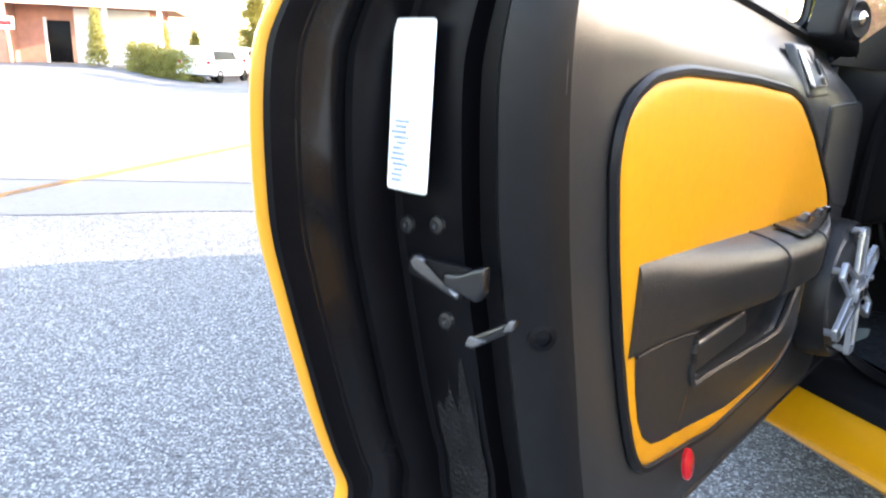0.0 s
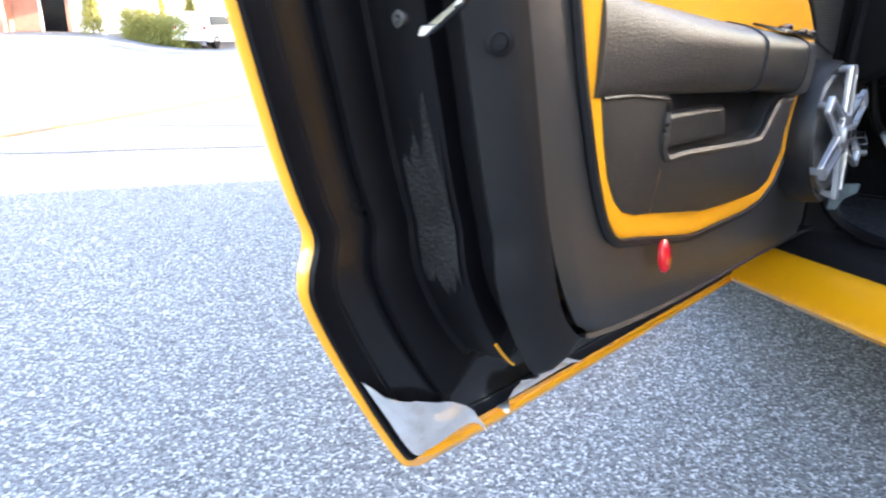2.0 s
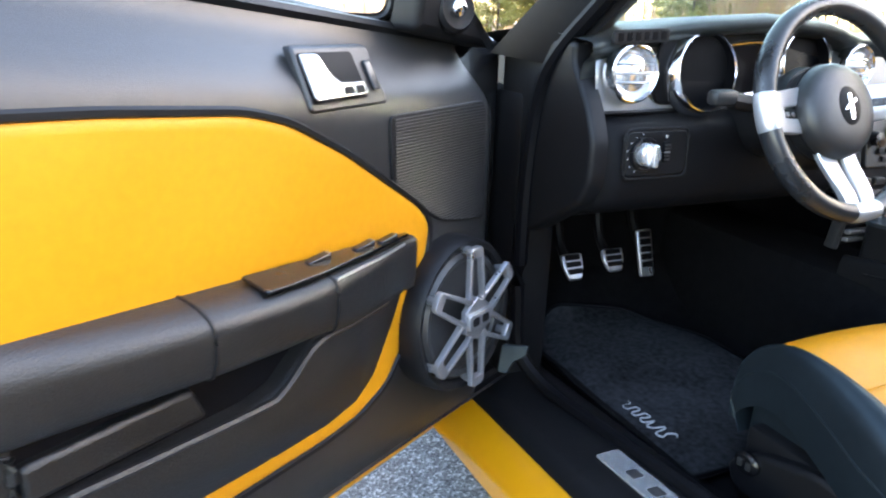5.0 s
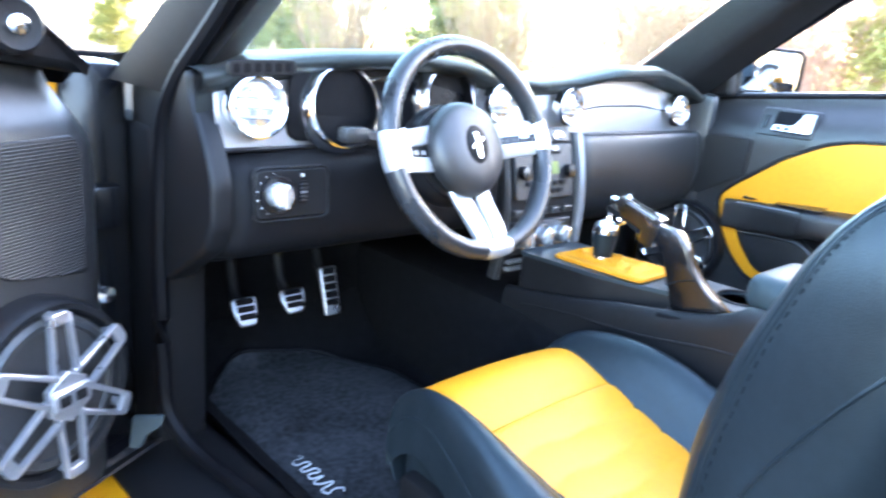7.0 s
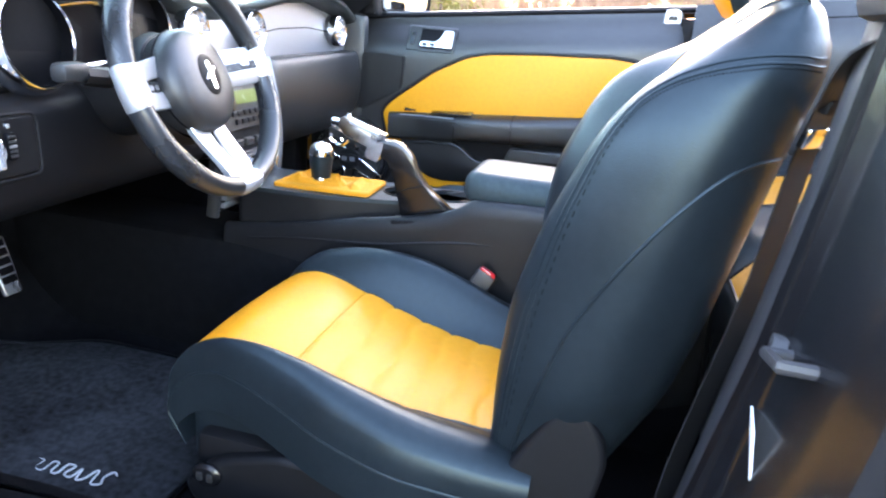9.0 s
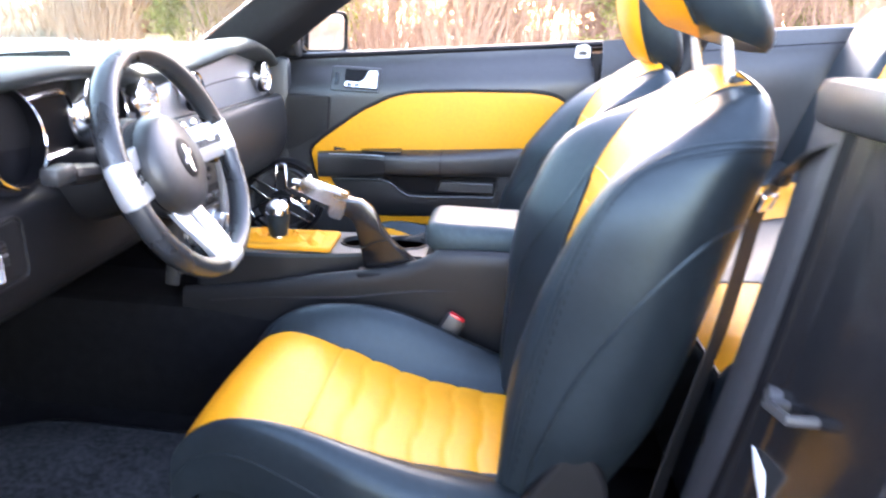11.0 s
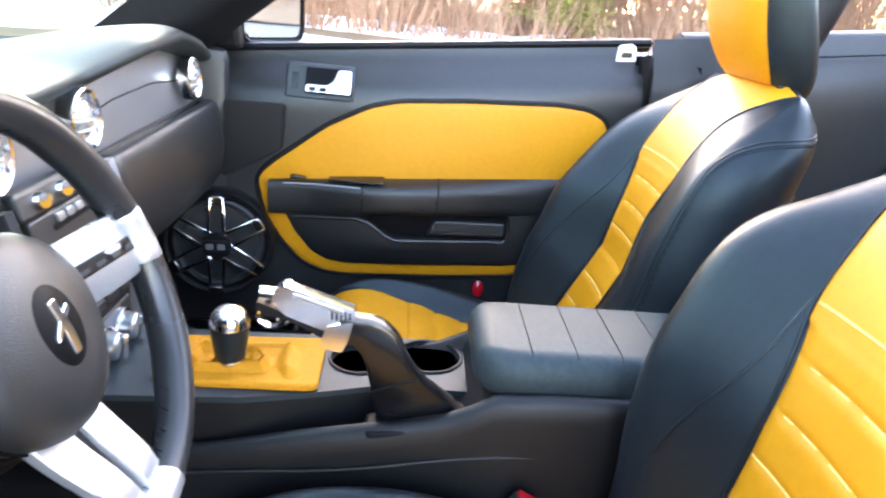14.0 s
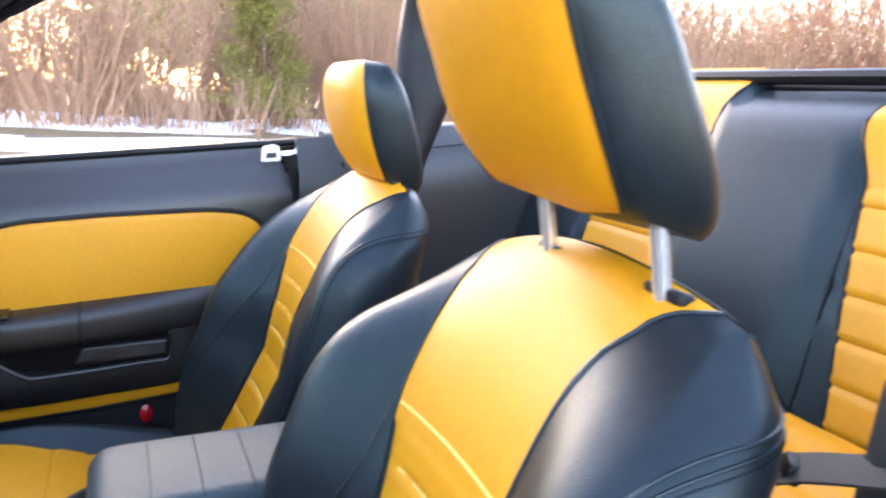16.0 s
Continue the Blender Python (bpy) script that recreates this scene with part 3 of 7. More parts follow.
def car_door(s, angle, label):
    d = new("door")
    d.parent = car
    d["label"] = label
    d.location = (s * HINGE[0], HINGE[1], 0)
    d.rotation_euler = (0, 0, radians(angle))
    W = lambda x, y, z: Vector((s * (x - HINGE[0]), y - HINGE[1], z))
    # outer skin
    def skin(u, v):
        z = lerp(0.15, 0.990, v)
        yr = table(z, [p[1] for p in EDGE[::-1]], [p[0] for p in EDGE[::-1]]) if z > 0.226 else -0.635
        zz = max(z, table(lerp(yr, 0.46, u), [-0.635, -0.3, 0.1, 0.46], [0.226, 0.197, 0.172, 0.15]))
        y = lerp(yr, 0.46, u)
        zz = zz + (belt_z(y) - (0.020 if s < 0 else 0.034 + 0.035 * smooth(-0.64, -0.76, y)) - 0.99) * smooth(0.55, 0.99, zz)
        return W(skin_x(zz + 0.05 * smooth(0.9, 0.99, zz)), y, zz)
    bm = grid(skin, 20, 34)
    bmesh.ops.remove_doubles(bm, verts=bm.verts, dist=1e-5)
    solid(bm, 0.0015)
    part("outer_skin", bm, PAINT, d, "glossy yellow painted door skin")
    # the shell: one section run along the rear and the lower edge
    path = [Vector((p.x, p.y)) for p in catmull([(a, b, 0) for a, b in EDGE], 110)]
    path = [path[0] if i == 0 else path[-1] if i == 109 else (path[i - 1] + path[i] * 2 + path[i + 1]) / 4 for i in range(110)]
    core = [Vector((p.x, p.y)) for p in catmull([(a, b, 0) for a, b in INNER], 110)]
    nrm = [(q - p) / 0.138 for p, q in zip(path, core)]
    def band(name, section, material, label="", sub=1):
        def at(u, v):
            i = min(109, int(round(v * 109)))
            k = u * (len(section) - 1)
            j = min(int(k), len(section) - 2)
            f = k - j
            ii, dd = lerp(section[j][0], section[j + 1][0], f), lerp(section[j][1], section[j + 1][1], f)
            low = smooth(76, 84, i)
            if name == "painted_hem":
                dd *= 1 + 2.8 * low if dd > 0 else 1
            else:
                dd += low * (0.022 * max(0.0, 1 - dd / 0.09) + 0.030 * smooth(0.02, 0.06, dd) * smooth(0.137, 0.112, dd))
            q = path[i] + nrm[i] * dd
            return W(skin_x(path[i].y) - ii * (skin_x(path[i].y) - 0.70) / 0.172, q.x, q.y)
        return part(name, grid(at, (len(section) - 1) * sub, 109), material, d, label, 50)
    band("painted_hem", [(-0.003, 0.004), (-0.002, -0.001), (0.003, -0.003), (0.009, 0.0), (0.012, 0.006)], PAINT, "yellow painted door edge")
    part("hem_fold", tube([W(skin_x(path[i].y) - 0.006, *(path[i] + nrm[i] * 0.009)) for i in range(70, 110)], 0.0078, 8), PAINT, d, "yellow painted lower lip")
    part("lower_lip", grid(lambda u, v: W(skin_x(path[72 + int(round(v * 37))].y) - lerp(0.004, 0.014, u), *(path[72 + int(round(v * 37))] + nrm[72 + int(round(v * 37))] * lerp(0.006, 0.024, u))), 2, 37), PAINT, d, "yellow painted lower lip")
    band("edge_strip", [(0.012, 0.006), (0.012, 0.001), (0.017, 0.003), (0.016, 0.018), (0.019, 0.026)], RUBBER, "black rubber edge strip")
    band("inner_flange", [(0.018, 0.022), (0.019, 0.04), (0.022, 0.058), (0.022, 0.066), (0.026, 0.074)], GLOSSB, "gloss black painted flange")
    band("seal", [(0.025, 0.076), (0.024, 0.066), (0.028, 0.058), (0.036, 0.058), (0.041, 0.066), (0.042, 0.09), (0.040, 0.098)], RUBBER, "black rubber door seal")
    band("shut_face", [(0.040, 0.094), (0.044, 0.10), (0.07, 0.101), (0.095, 0.102), (0.100, 0.105), (0.101, 0.14)], RUBBER, "black painted shut face")
    def pad_at(u, v):
        """A ragged sound pad stuck to the shut face."""
        k = lerp(36 + 6 * noise.noise(Vector((u * 6, 8, 1))), 62 + 7 * noise.noise(Vector((u * 5, 3, 1))), v)
        i = min(108, int(k))
        p, q2 = path[i].lerp(path[i + 1], k - i), nrm[i].lerp(nrm[i + 1], k - i)
        q = p + q2 * (0.1012 - 0.0022 * smooth(0.0, 0.25, v) + 0.0012 * noise.noise(Vector((u * 9, v * 16, 4))))
        return W(skin_x(p.y) - lerp(0.050, 0.096, u) * (skin_x(p.y) - 0.70) / 0.172, q.x, q.y)
    part("sound_pad", grid(pad_at, 10, 36), FELT, d, "grey speckled sound pad on the shut face")
    part("paint_edge", tube([W(skin_x(path[i].y) - 0.101 * (skin_x(path[i].y) - 0.70) / 0.172, *(path[i] + nrm[i] * 0.103)) for i in range(71, 80)], 0.0018, 6), PAINT, d, "yellow paint showing at the seam")
    band("gap", [(0.100, 0.125), (0.132, 0.135)], RUBBER)
    band("panel_return", [(0.130, 0.138), (0.132, 0.105), (0.138, 0.100), (0.155, 0.108), (0.168, 0.122), (0.172, 0.138)], DARK, "black side of the door trim")
    # trim panel
    def trim(u, v):
        ze = lerp(0.386, 1.02, v)
        yr = table(ze, [p[1] for p in INNER[13::-1]], [p[0] for p in INNER[13::-1]]) - 0.006
        y = lerp(yr, 0.345, u)
        zb = table(y, [-0.60, -0.562, -0.54, -0.5, -0.33, 0.1, 0.46], [0.42, 0.405, 0.394, 0.384, 0.362, 0.328, 0.296])
        z = lerp(zb, belt_z(y), v)
        x = 0.697 + 0.075 * smooth(0.80, 1.0, v) ** 1.4 + 0.008 * smooth(0.06, 0.0, v)
        x += 0.004 * smooth(0.012, 0.0, u) + 0.02 * smooth(0.97, 1.0, u)
        return W(x, y, z)
    bm = grid(trim, 44, 40)
    solid(bm, 0.008)
    part("trim_panel", bm, PANEL, d, "charcoal moulded door trim")
    part("belt_lip", tube([W(0.782, y, belt_z(y) + 0.002) for y in (-0.745 if s < 0 else -0.728, -0.5, -0.2, 0.1, 0.33)], 0.017, 8, 20, flat=0.6), DARK, d)
    bm = grid(lambda u, v: W(lerp(0.782, 0.806, v), lerp(-0.76 if s < 0 else -0.735, 0.40, u), belt_z(lerp(-0.76, 0.40, u)) - 0.022 * v), 10, 3)
    part("window_slot", bm, RUBBER, d)
    base_z = lambda a: table(a, [-0.60, -0.562, -0.54, -0.5, -0.33, 0.1, 0.46], [0.42, 0.405, 0.394, 0.384, 0.362, 0.328, 0.296])
    face = lambda h: (lambda a, b, c: W(0.697 + 0.075 * smooth(0.80, 1.0, (b - base_z(a)) / (belt_z(a) - base_z(a))) ** 1.4 - h - c, a, b))
    # yellow insert with a black piping round it
    ins = rounded([(a + ((0.003 + 0.010 * smooth(0.64, 0.54, b)) * smooth(-0.45, -0.58, a) + 0.034 * smooth(-0.15, 0.03, a) * smooth(0.84, 0.72, b) if s < 0 else 0.0), b - (0.022 * smooth(-0.50, -0.30, a) * smooth(0.60, 0.50, b) if s < 0 else 0.0)) for a, b in INSERT], 0.02, 3)
    part("insert_piping", tube([face(0.003)(p.x, p.y, 0) for p in ins] + [face(0.003)(ins[0].x, ins[0].y, 0)], 0.0055, 6, up=(1, 0, 0)), DARK, d)
    bm = bmesh.new()
    inner = [ins] + [inset(ins, t) for t in (0.004, 0.009, 0.016)]
    hs = [0.0, 0.004, 0.006, 0.007]
    vs = [[bm.verts.new(face(h)(p.x, p.y, 0)) for p in o] for o, h in zip(inner, hs)]
    n = len(ins)
    for a, b in zip(vs, vs[1:]):
        for i in range(n):
            bm.faces.new((a[i], a[(i + 1) % n], b[(i + 1) % n], b[i]))
    f = bm.faces.new(vs[-1])
    f.normal_update()
    bmesh.ops.triangulate(bm, faces=[f], ngon_method='EAR_CLIP')
    part("padded_insert", bm, YELLOW, d, "yellow leather padded door insert")
    # armrest panel
    arm_out = lambda t: (0.002 + 0.052 * smooth(-0.05, 0.62, t)) * (1 - (0.42 if s < 0 else 0.62) * smooth(0.62, 0.92, t)) * (1 - (0.55 if s < 0 else 0.0) * smooth(0.84, 1.0, t))
    panel_out = lambda a: max(0.0018, 0.50 * arm_out((a + 0.588) / 0.668)) * (0.06 + 0.94 * smooth(0.075, -0.05, a)) + 0.0012
    flat = lambda h: (lambda a, b, c: W(0.692 - h - c, a, b))
    wide = lambda a, b: (a + 0.026 * smooth(-0.12, 0.03, a), b - 0.022 * smooth(-0.47, -0.25, a) * smooth(0.58, 0.50, b)) if s < 0 else (a, b)
    foot = sorted(wide(*p) for p in REST[:15])
    tip = wide(0.076, 0.6525)
    brim = [(-0.449, 0.580), (-0.40, 0.575), (-0.225, 0.568), (-0.185, 0.574), (-0.130, 0.612), (-0.10, 0.630), tip]
    bm = bmesh.new()
    for a0, a1, lid, open_end in ((-0.584, -0.450, [(-0.6, 0.6925), (-0.4, 0.680)], True), (-0.450, tip[0], brim, False)):
        vk = [(0, 0), (0, 0.6), (0.015, 0.85), (0.05, 1), (0.3, 1), (0.5, 1), (0.7, 1), (0.95, 1), (0.985, 0.85), (1, 0.6), (1, 0)]
        def block(u, v):
            a = lerp(a0, a1, min(1.0, u * (1.02 if open_end else 1.0)))
            f, c = vk[int(round(v * 10))]
            lo, hi = table(a, [p[0] for p in foot], [p[1] for p in foot]), table(a, [p[0] for p in lid], [p[1] for p in lid])
            z = lerp(lo, max(lo + 0.0005, hi), f)
            return W(0.690 - (0 if open_end and u > 0.999 and z > 0.582 else c) * panel_out(a) * lerp(0.45, 1.0, smooth(0.0, 0.05, z - lo)), a, z)
        grid(block, 60, 10, bm=bm)
    low = part("lower_panel", bm, GRAIN, d, "black grained lower door panel")
    # armrest: a rounded bar that runs along the top of the panel
    def arm_ring(t):
        y = lerp(-0.585 if s < 0 else -0.588, 0.082 if s < 0 else 0.080, t)
        zw, zr = lerp(0.731, 0.679, t), lerp(0.706, 0.676, t)
        o = arm_out(t)
        h = lerp(0.062, 0.074, smooth(0.64, 0.76, t))
        prof = [(0.6905, zw), (0.688 - o * 0.55, lerp(zw, zr, 0.5) + 0.002), (0.687 - o * 0.96, zr - 0.003), (0.687 - o, zr - 0.024), (0.688 - o * 0.95, zr - h * 0.78), (0.689 - o * 0.7, zr - h * 0.96), (0.6905, zr - h)]
        return [W(p.x, y, p.y) for p in catmull([(a, b, 0) for a, b in prof], 18)]
    arm = part("armrest", loft([arm_ring(k / 28) for k in range(29)]), GRAIN, d, "black padded armrest")
    for yy in (-0.287, -0.125):
        part("seam", tube([p + Vector((-s * 0.0006, 0, 0)) for p in arm_ring((yy + 0.588) / 0.668)], 0.0020, 6), DARK, arm)
    # window switches on the armrest top
    out_at = lambda a: arm_out((a + 0.588) / 0.668)
    top_z = lambda a, b: lerp(0.731, 0.679, (a + 0.588) / 0.668) - 0.020 * (b / out_at(a)) * smooth(0.10, -0.5, a) + 0.001
    edge_in = [(lerp(-0.215 if s < 0 else -0.17, 0.066 if s < 0 else -0.05, k / 10), 0.004) for k in range(11)]
    edge_out = [(a, 0.80 * out_at(a)) for a, b in edge_in[::-1]]
    sw = part("switch_plate", plate(rounded([Vector(p) for p in edge_in + edge_out], 0.003, 2), lambda a, b, c: W(0.687 - b, a, top_z(a, b) + 0.003 + c), 0.0035, 0.0012), GLOSSB, arm, "gloss black switch plate")
    for yy in (-0.115, -0.035, 0.012) if s < 0 else (0.015,):
        part("window_switch", plate(rect(0.034, 0.011, 0.003, cx=yy, cy=0.016), lambda a, b, c: W(0.687 - b, a, top_z(a, b) + 0.0065 + c * (1 + 1.5 * smooth(-0.017, 0.017, a - yy))), 0.003, 0.0012), GLOSSB, sw)
        # bright bar that draws the silver highlight on the switch
        part("switch_glint", tube([W(0.687 - b, yy + 0.015, top_z(yy + 0.015, b) + 0.0135) for b in (0.012, 0.020)], 0.0011, 6), BRIGHT, sw)
    part("trim_line", tube([p + Vector((-s * 0.0006, 0, 0)) for p in [arm_ring(k / 40)[5] for k in range(28, 39)]], 0.0018, 6), SATIN, arm, "thin silver trim line")
    # pull pocket: a dark sheet for the shade of its hollow, with a raised lip
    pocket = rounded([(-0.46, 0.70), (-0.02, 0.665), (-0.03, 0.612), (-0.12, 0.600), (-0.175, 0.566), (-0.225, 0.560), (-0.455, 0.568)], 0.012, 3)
    part("pocket_shade", plate(pocket, flat(0.0025), 0.0012, 0.0004), RUBBER, low, "dark sheet for the shade in the door pull's hollow")
    part("pocket_lip", tube([W(0.689 - panel_out(a), a, b) for a, b in [(-0.452, 0.632), (-0.448, 0.578), (-0.40, 0.574), (-0.225, 0.567), (-0.185, 0.572), (-0.13, 0.606), (-0.06, 0.606), (0.03, 0.598)]], 0.0045, 6, 40), GRAIN, low)
    part("pull_grip", plate(rounded([(-0.447, 0.620), (-0.285, 0.616), (-0.270, 0.578), (-0.447, 0.584)], 0.008), flat(0.003), 0.012, 0.006), GRAIN, low)
    part("panel_seam", tube([W(0.6895 - panel_out(a), a, b) for a, b in [(-0.575, 0.643), (-0.52, 0.642), (-0.452, 0.634)]], 0.002, 6), DARK, low)
    # inside handle
    hface = lambda h: (lambda a, b, c: face(h)(a, b, c).lerp(face(h)(a, 0.880, c) + Vector((0, 0, b - 0.880)), 0.4))
    bez = part("handle_bezel", plate(rect(0.146, 0.07, 0.008, cx=-0.021, cy=0.891), hface(-0.006), 0.013, 0.004), PANEL, d, "charcoal handle bezel with a dark plate as its shaded well")
    # no hollow here: a flat black plate gives the shade of the well
    part("well_shade", plate(rect(0.100, 0.052, 0.004, cx=-0.039, cy=0.893), hface(0.0072), 0.001, 0.0004), RUBBER, bez)
    lever = [(-0.087, 0.918), (-0.058, 0.918), (-0.050, 0.896), (-0.036, 0.886), (0.008, 0.886), (0.010, 0.871), (-0.087, 0.870)]
    part("handle_lever", plate(rounded(lever, 0.005, 3), hface(0.0080), 0.005, 0.002), BRIGHT, bez, "chrome door handle lever")
    for a in (-0.028, -0.006):
        part("lever_slot", plate(rect(0.015, 0.008, 0.002, cx=a, cy=0.8780), hface(0.0130), 0.001, 0.0004), DARK, bez)
    part("lock_switch", plate(rect(0.014, 0.034, 0.003, cx=0.033, cy=0.891), hface(0.007), 0.004, 0.002), GLOSSB, bez)
    # ribbed speaker grille
    bm = plate(rounded([(0.046, 0.842), (0.298, 0.842), (0.302, 0.653), (0.17, 0.678), (0.053, 0.746)], 0.012), face(0.0), 0.004, 0.002)
    gr = part("speaker_grille", bm, CONSOLE, d, "ribbed black speaker grille")
    bm = bmesh.new()
    z = 0.664
    while z < 0.838:
        y0 = table(z, [0.653, 0.678, 0.746, 0.85], [0.300, 0.172, 0.056, 0.050])
        if z < 0.68:
            y0 = max(y0, 0.172 + 0.12 * (0.678 - z) / 0.025)
        tube([face(0.0045)(y0 + 0.004, z, 0), face(0.0045)(0.295, z, 0)], 0.0012, 5, bm=bm)
        z += 0.0042
    tagged(part("grille_ribs", bm, PANEL, gr), kind="stuff")
    # round speaker pod with a six-armed chrome guard
    pl0 = frame_at(W(0.686, 0.186, 0.532), (-s, -0.08, 0.06))
    pl = lambda a, b, c: pl0(a, b, c * 1.2)
    pod = part("speaker_pod", lathe([(0.121, -0.005), (0.120, 0.014), (0.118, 0.028), (0.114, 0.033), (0.107, 0.031), (0.102, 0.022)], pl, 48), DARK, d, "round black speaker pod")
    part("speaker_cone", lathe([(0.103, 0.0245), (0.095, 0.030), (0.080, 0.022), (0.040, 0.012), (0.03, 0.02), (0.0, 0.026)], pl, 40), RUBBER, pod)
    part("speaker_cap_ring", ring_plate(0.062, 0.068, 0.026, pl, 36), DARK, pod)
    part("speaker_surround", lathe([(0.100, 0.0265), (0.094, 0.0315), (0.086, 0.030), (0.083, 0.0255)], pl, 40), PANEL, pod, "grey rubber speaker surround")
    for k in range(6):
        a0 = math.pi / 2 + k * math.pi / 3
        ax, ay = math.cos(a0), math.sin(a0)
        pt = lambda r, w, h: pl(ax * r - ay * w, ay * r + ax * w, h)
        arm_bm = bmesh.new()
        for sg in (-1, 1):
            rail = [(0.024, sg * 0.0215), (0.106, sg * 0.0155), (0.106, sg * 0.0095), (0.024, sg * 0.0135)]
            plate([Vector(p) for p in rail], lambda a, b, c: pt(a, b, 0.042 + c), 0.0075, 0.002, 2, arm_bm)
        plate(rounded([(0.094, -0.0150), (0.1075, -0.0145), (0.1105, -0.010), (0.1105, 0.010), (0.1075, 0.0145), (0.094, 0.0150)], 0.002, 2), lambda a, b, c: pt(a, b, 0.0415 + c), 0.0075, 0.002, 2, arm_bm)
        lathe([(0.006, 0.020), (0.006, 0.042)], lambda a, b, c: pt(0.104 + a, b, c), 8, arm_bm)
        # same guard on both doors; the passenger's shade is put into darker materials
        part("guard_arm", arm_bm, GUARD if s < 0 else CHROME, pod, "silver speaker guard arm")
    part("guard_plate", plate([Vector((0.034 * math.cos(math.pi / 6 + k * math.pi / 3), 0.034 * math.sin(math.pi / 6 + k * math.pi / 3))) for k in range(6)], lambda a, b, c: pl(a, b, 0.041 + c), 0.008, 0.002), GUARD if s < 0 else DARK, pod, "plate in the middle of the guard")
    hub = part("guard_hub", plate(rect(0.056, 0.026, 0.006), lambda a, b, c: pl(a, b, c + 0.047), 0.007, 0.002), GUARD if s < 0 else DARK, pod, "badge on the speaker guard")
    for a in (-0.013, 0.011):
        part("badge_mark", plate(rect(0.016, 0.013, 0.003, cx=a), lambda p, q, c: pl(p, q, c + 0.054), 0.001, 0.0004), DARK if s < 0 else SATIN, hub)
    # red courtesy reflector
    pl2 = frame_at(W(0.686, -0.400, 0.455), (-s, 0, 0.15))
    part("red_reflector", lathe([(0.0185, 0.0), (0.0185, 0.004), (0.014, 0.007), (0.0, 0.008)], lambda a, b, c: pl2(a * 0.68, b * 1.05, c), 20), RED, d, "round red courtesy reflector")
    # triangular mirror sail with a tweeter
    sail = rounded([(0.150, 0.942), (0.160, 1.060), (0.195, 1.060), (0.375, 0.915)], 0.010, 3)
    sl = part("mirror_sail", plate(sail, lambda a, b, c: W(0.775 - c - 0.12 * (b - 0.93), a, b), 0.045, 0.012), DARK, d, "black triangular mirror sail panel")
    pl3 = frame_at(W(0.728, 0.235, 0.973), (-s, -0.35, 0.1))
    part("tweeter", lathe([(0.034, -0.012), (0.034, 0.012), (0.029, 0.018), (0.022, 0.016)], pl3, 24), DARK, sl, "round black tweeter")
    part("tweeter_dome", lathe([(0.013, 0.016), (0.012, 0.021), (0.006, 0.025), (0.0, 0.026)], pl3, 16), CHROME, sl, "chrome tweeter cap")
    # outside mirror
    hm = W(0.850, 0.105, 1.016)
    pm = frame_at(hm, (-s * 0.58, -0.813, -0.004))
    rings = []
    for c, k in ((-0.006, 0.90), (-0.002, 0.91), (0.004, 0.925), (0.007, 0.96), (0.003, 1.0), (-0.03, 1.02), (-0.07, 0.9), (-0.10, 0.62), (-0.115, 0.25)):
        rings.append([pm(p.x * k, p.y * k, c) for p in rect(0.188, 0.126, 0.028, seg=5)])
    m = part("door_mirror", loft(rings), DARK, d, "black outside mirror housing")
    part("mirror_glass", plate(rect(0.166, 0.108, 0.022), lambda a, b, c: pm(a, b, c - 0.004), 0.003, 0.001), MIRROR, m, "mirror glass")
    part("mirror_arm", tube([W(0.79, 0.20, 0.955), W(0.84, 0.16, 0.975)], 0.03, 10, flat=0.7), DARK, m)
    # plugs and screws on the trim edge
    for y, z in ((-0.704, 0.911), (-0.679, 0.691)):
        part("trim_plug", lathe([(0.011, 0), (0.011, 0.004), (0.007, 0.005), (0.006, 0.002), (0.0, 0.002)], frame_at(W(0.714, y - 0.016, z), (-s * 0.72, -0.69, 0)), 16), RUBBER, d)
    part("trim_screw", lathe([(0.008, 0), (0.007, 0.003), (0.0, 0.003)], frame_at(W(0.712, -0.533, 0.412), (-s, -0.3, -0.2)), 12), RUBBER, d)
    # latch and its label on the shut face
    f0 = frame_at(W(0.783, -0.748, 0.742), (0, -1, 0.05))
    fl = lambda a, b, c: f0(-s * (a - 0.012), b + 0.004, c)
    lt = part("latch_slot", plate(rounded([(-0.006, -0.012), (0.048, -0.022), (0.054, 0.004), (0.02, 0.003), (-0.004, 0.004)], 0.005), fl, 0.004, 0.001), RUBBER, d)
    part("latch_lip", plate(rounded([(-0.003, -0.001), (0.002, 0.004), (0.010, 0.003), (0.012, 0.0005), (0.006, -0.001), (0.010, -0.006), (0.046, -0.016), (0.045, -0.021), (0.030, -0.017), (0.008, -0.010), (0.0, -0.007)], 0.0015, 2), fl, 0.0065, 0.002), DULLSTEEL, lt, "worn steel latch lip")
    part("latch_mouth", plate(rounded([(0.004, 0.001), (0.012, 0.001), (0.016, -0.004), (0.006, -0.005)], 0.002, 2), lambda a, b, c: fl(a, b, c + 0.0041), 0.0006, 0.0002), RUBBER, lt)
    part("latch_block", plate(rounded([(0.030, -0.013), (0.062, -0.019), (0.068, -0.010), (0.067, 0.009), (0.058, 0.006), (0.044, -0.001), (0.030, -0.003)], 0.003, 2), fl, 0.007, 0.003), GLOSSB, lt, "gloss black latch block")
    claw = [(0.056, -0.052), (0.066, -0.050), (0.094, -0.030), (0.096, -0.022), (0.088, -0.026), (0.058, -0.045)]
    part("latch_claw", plate(rounded(claw, 0.002, 2), fl, 0.005, 0.002), GLOSSB, lt, "dark steel latch claw")
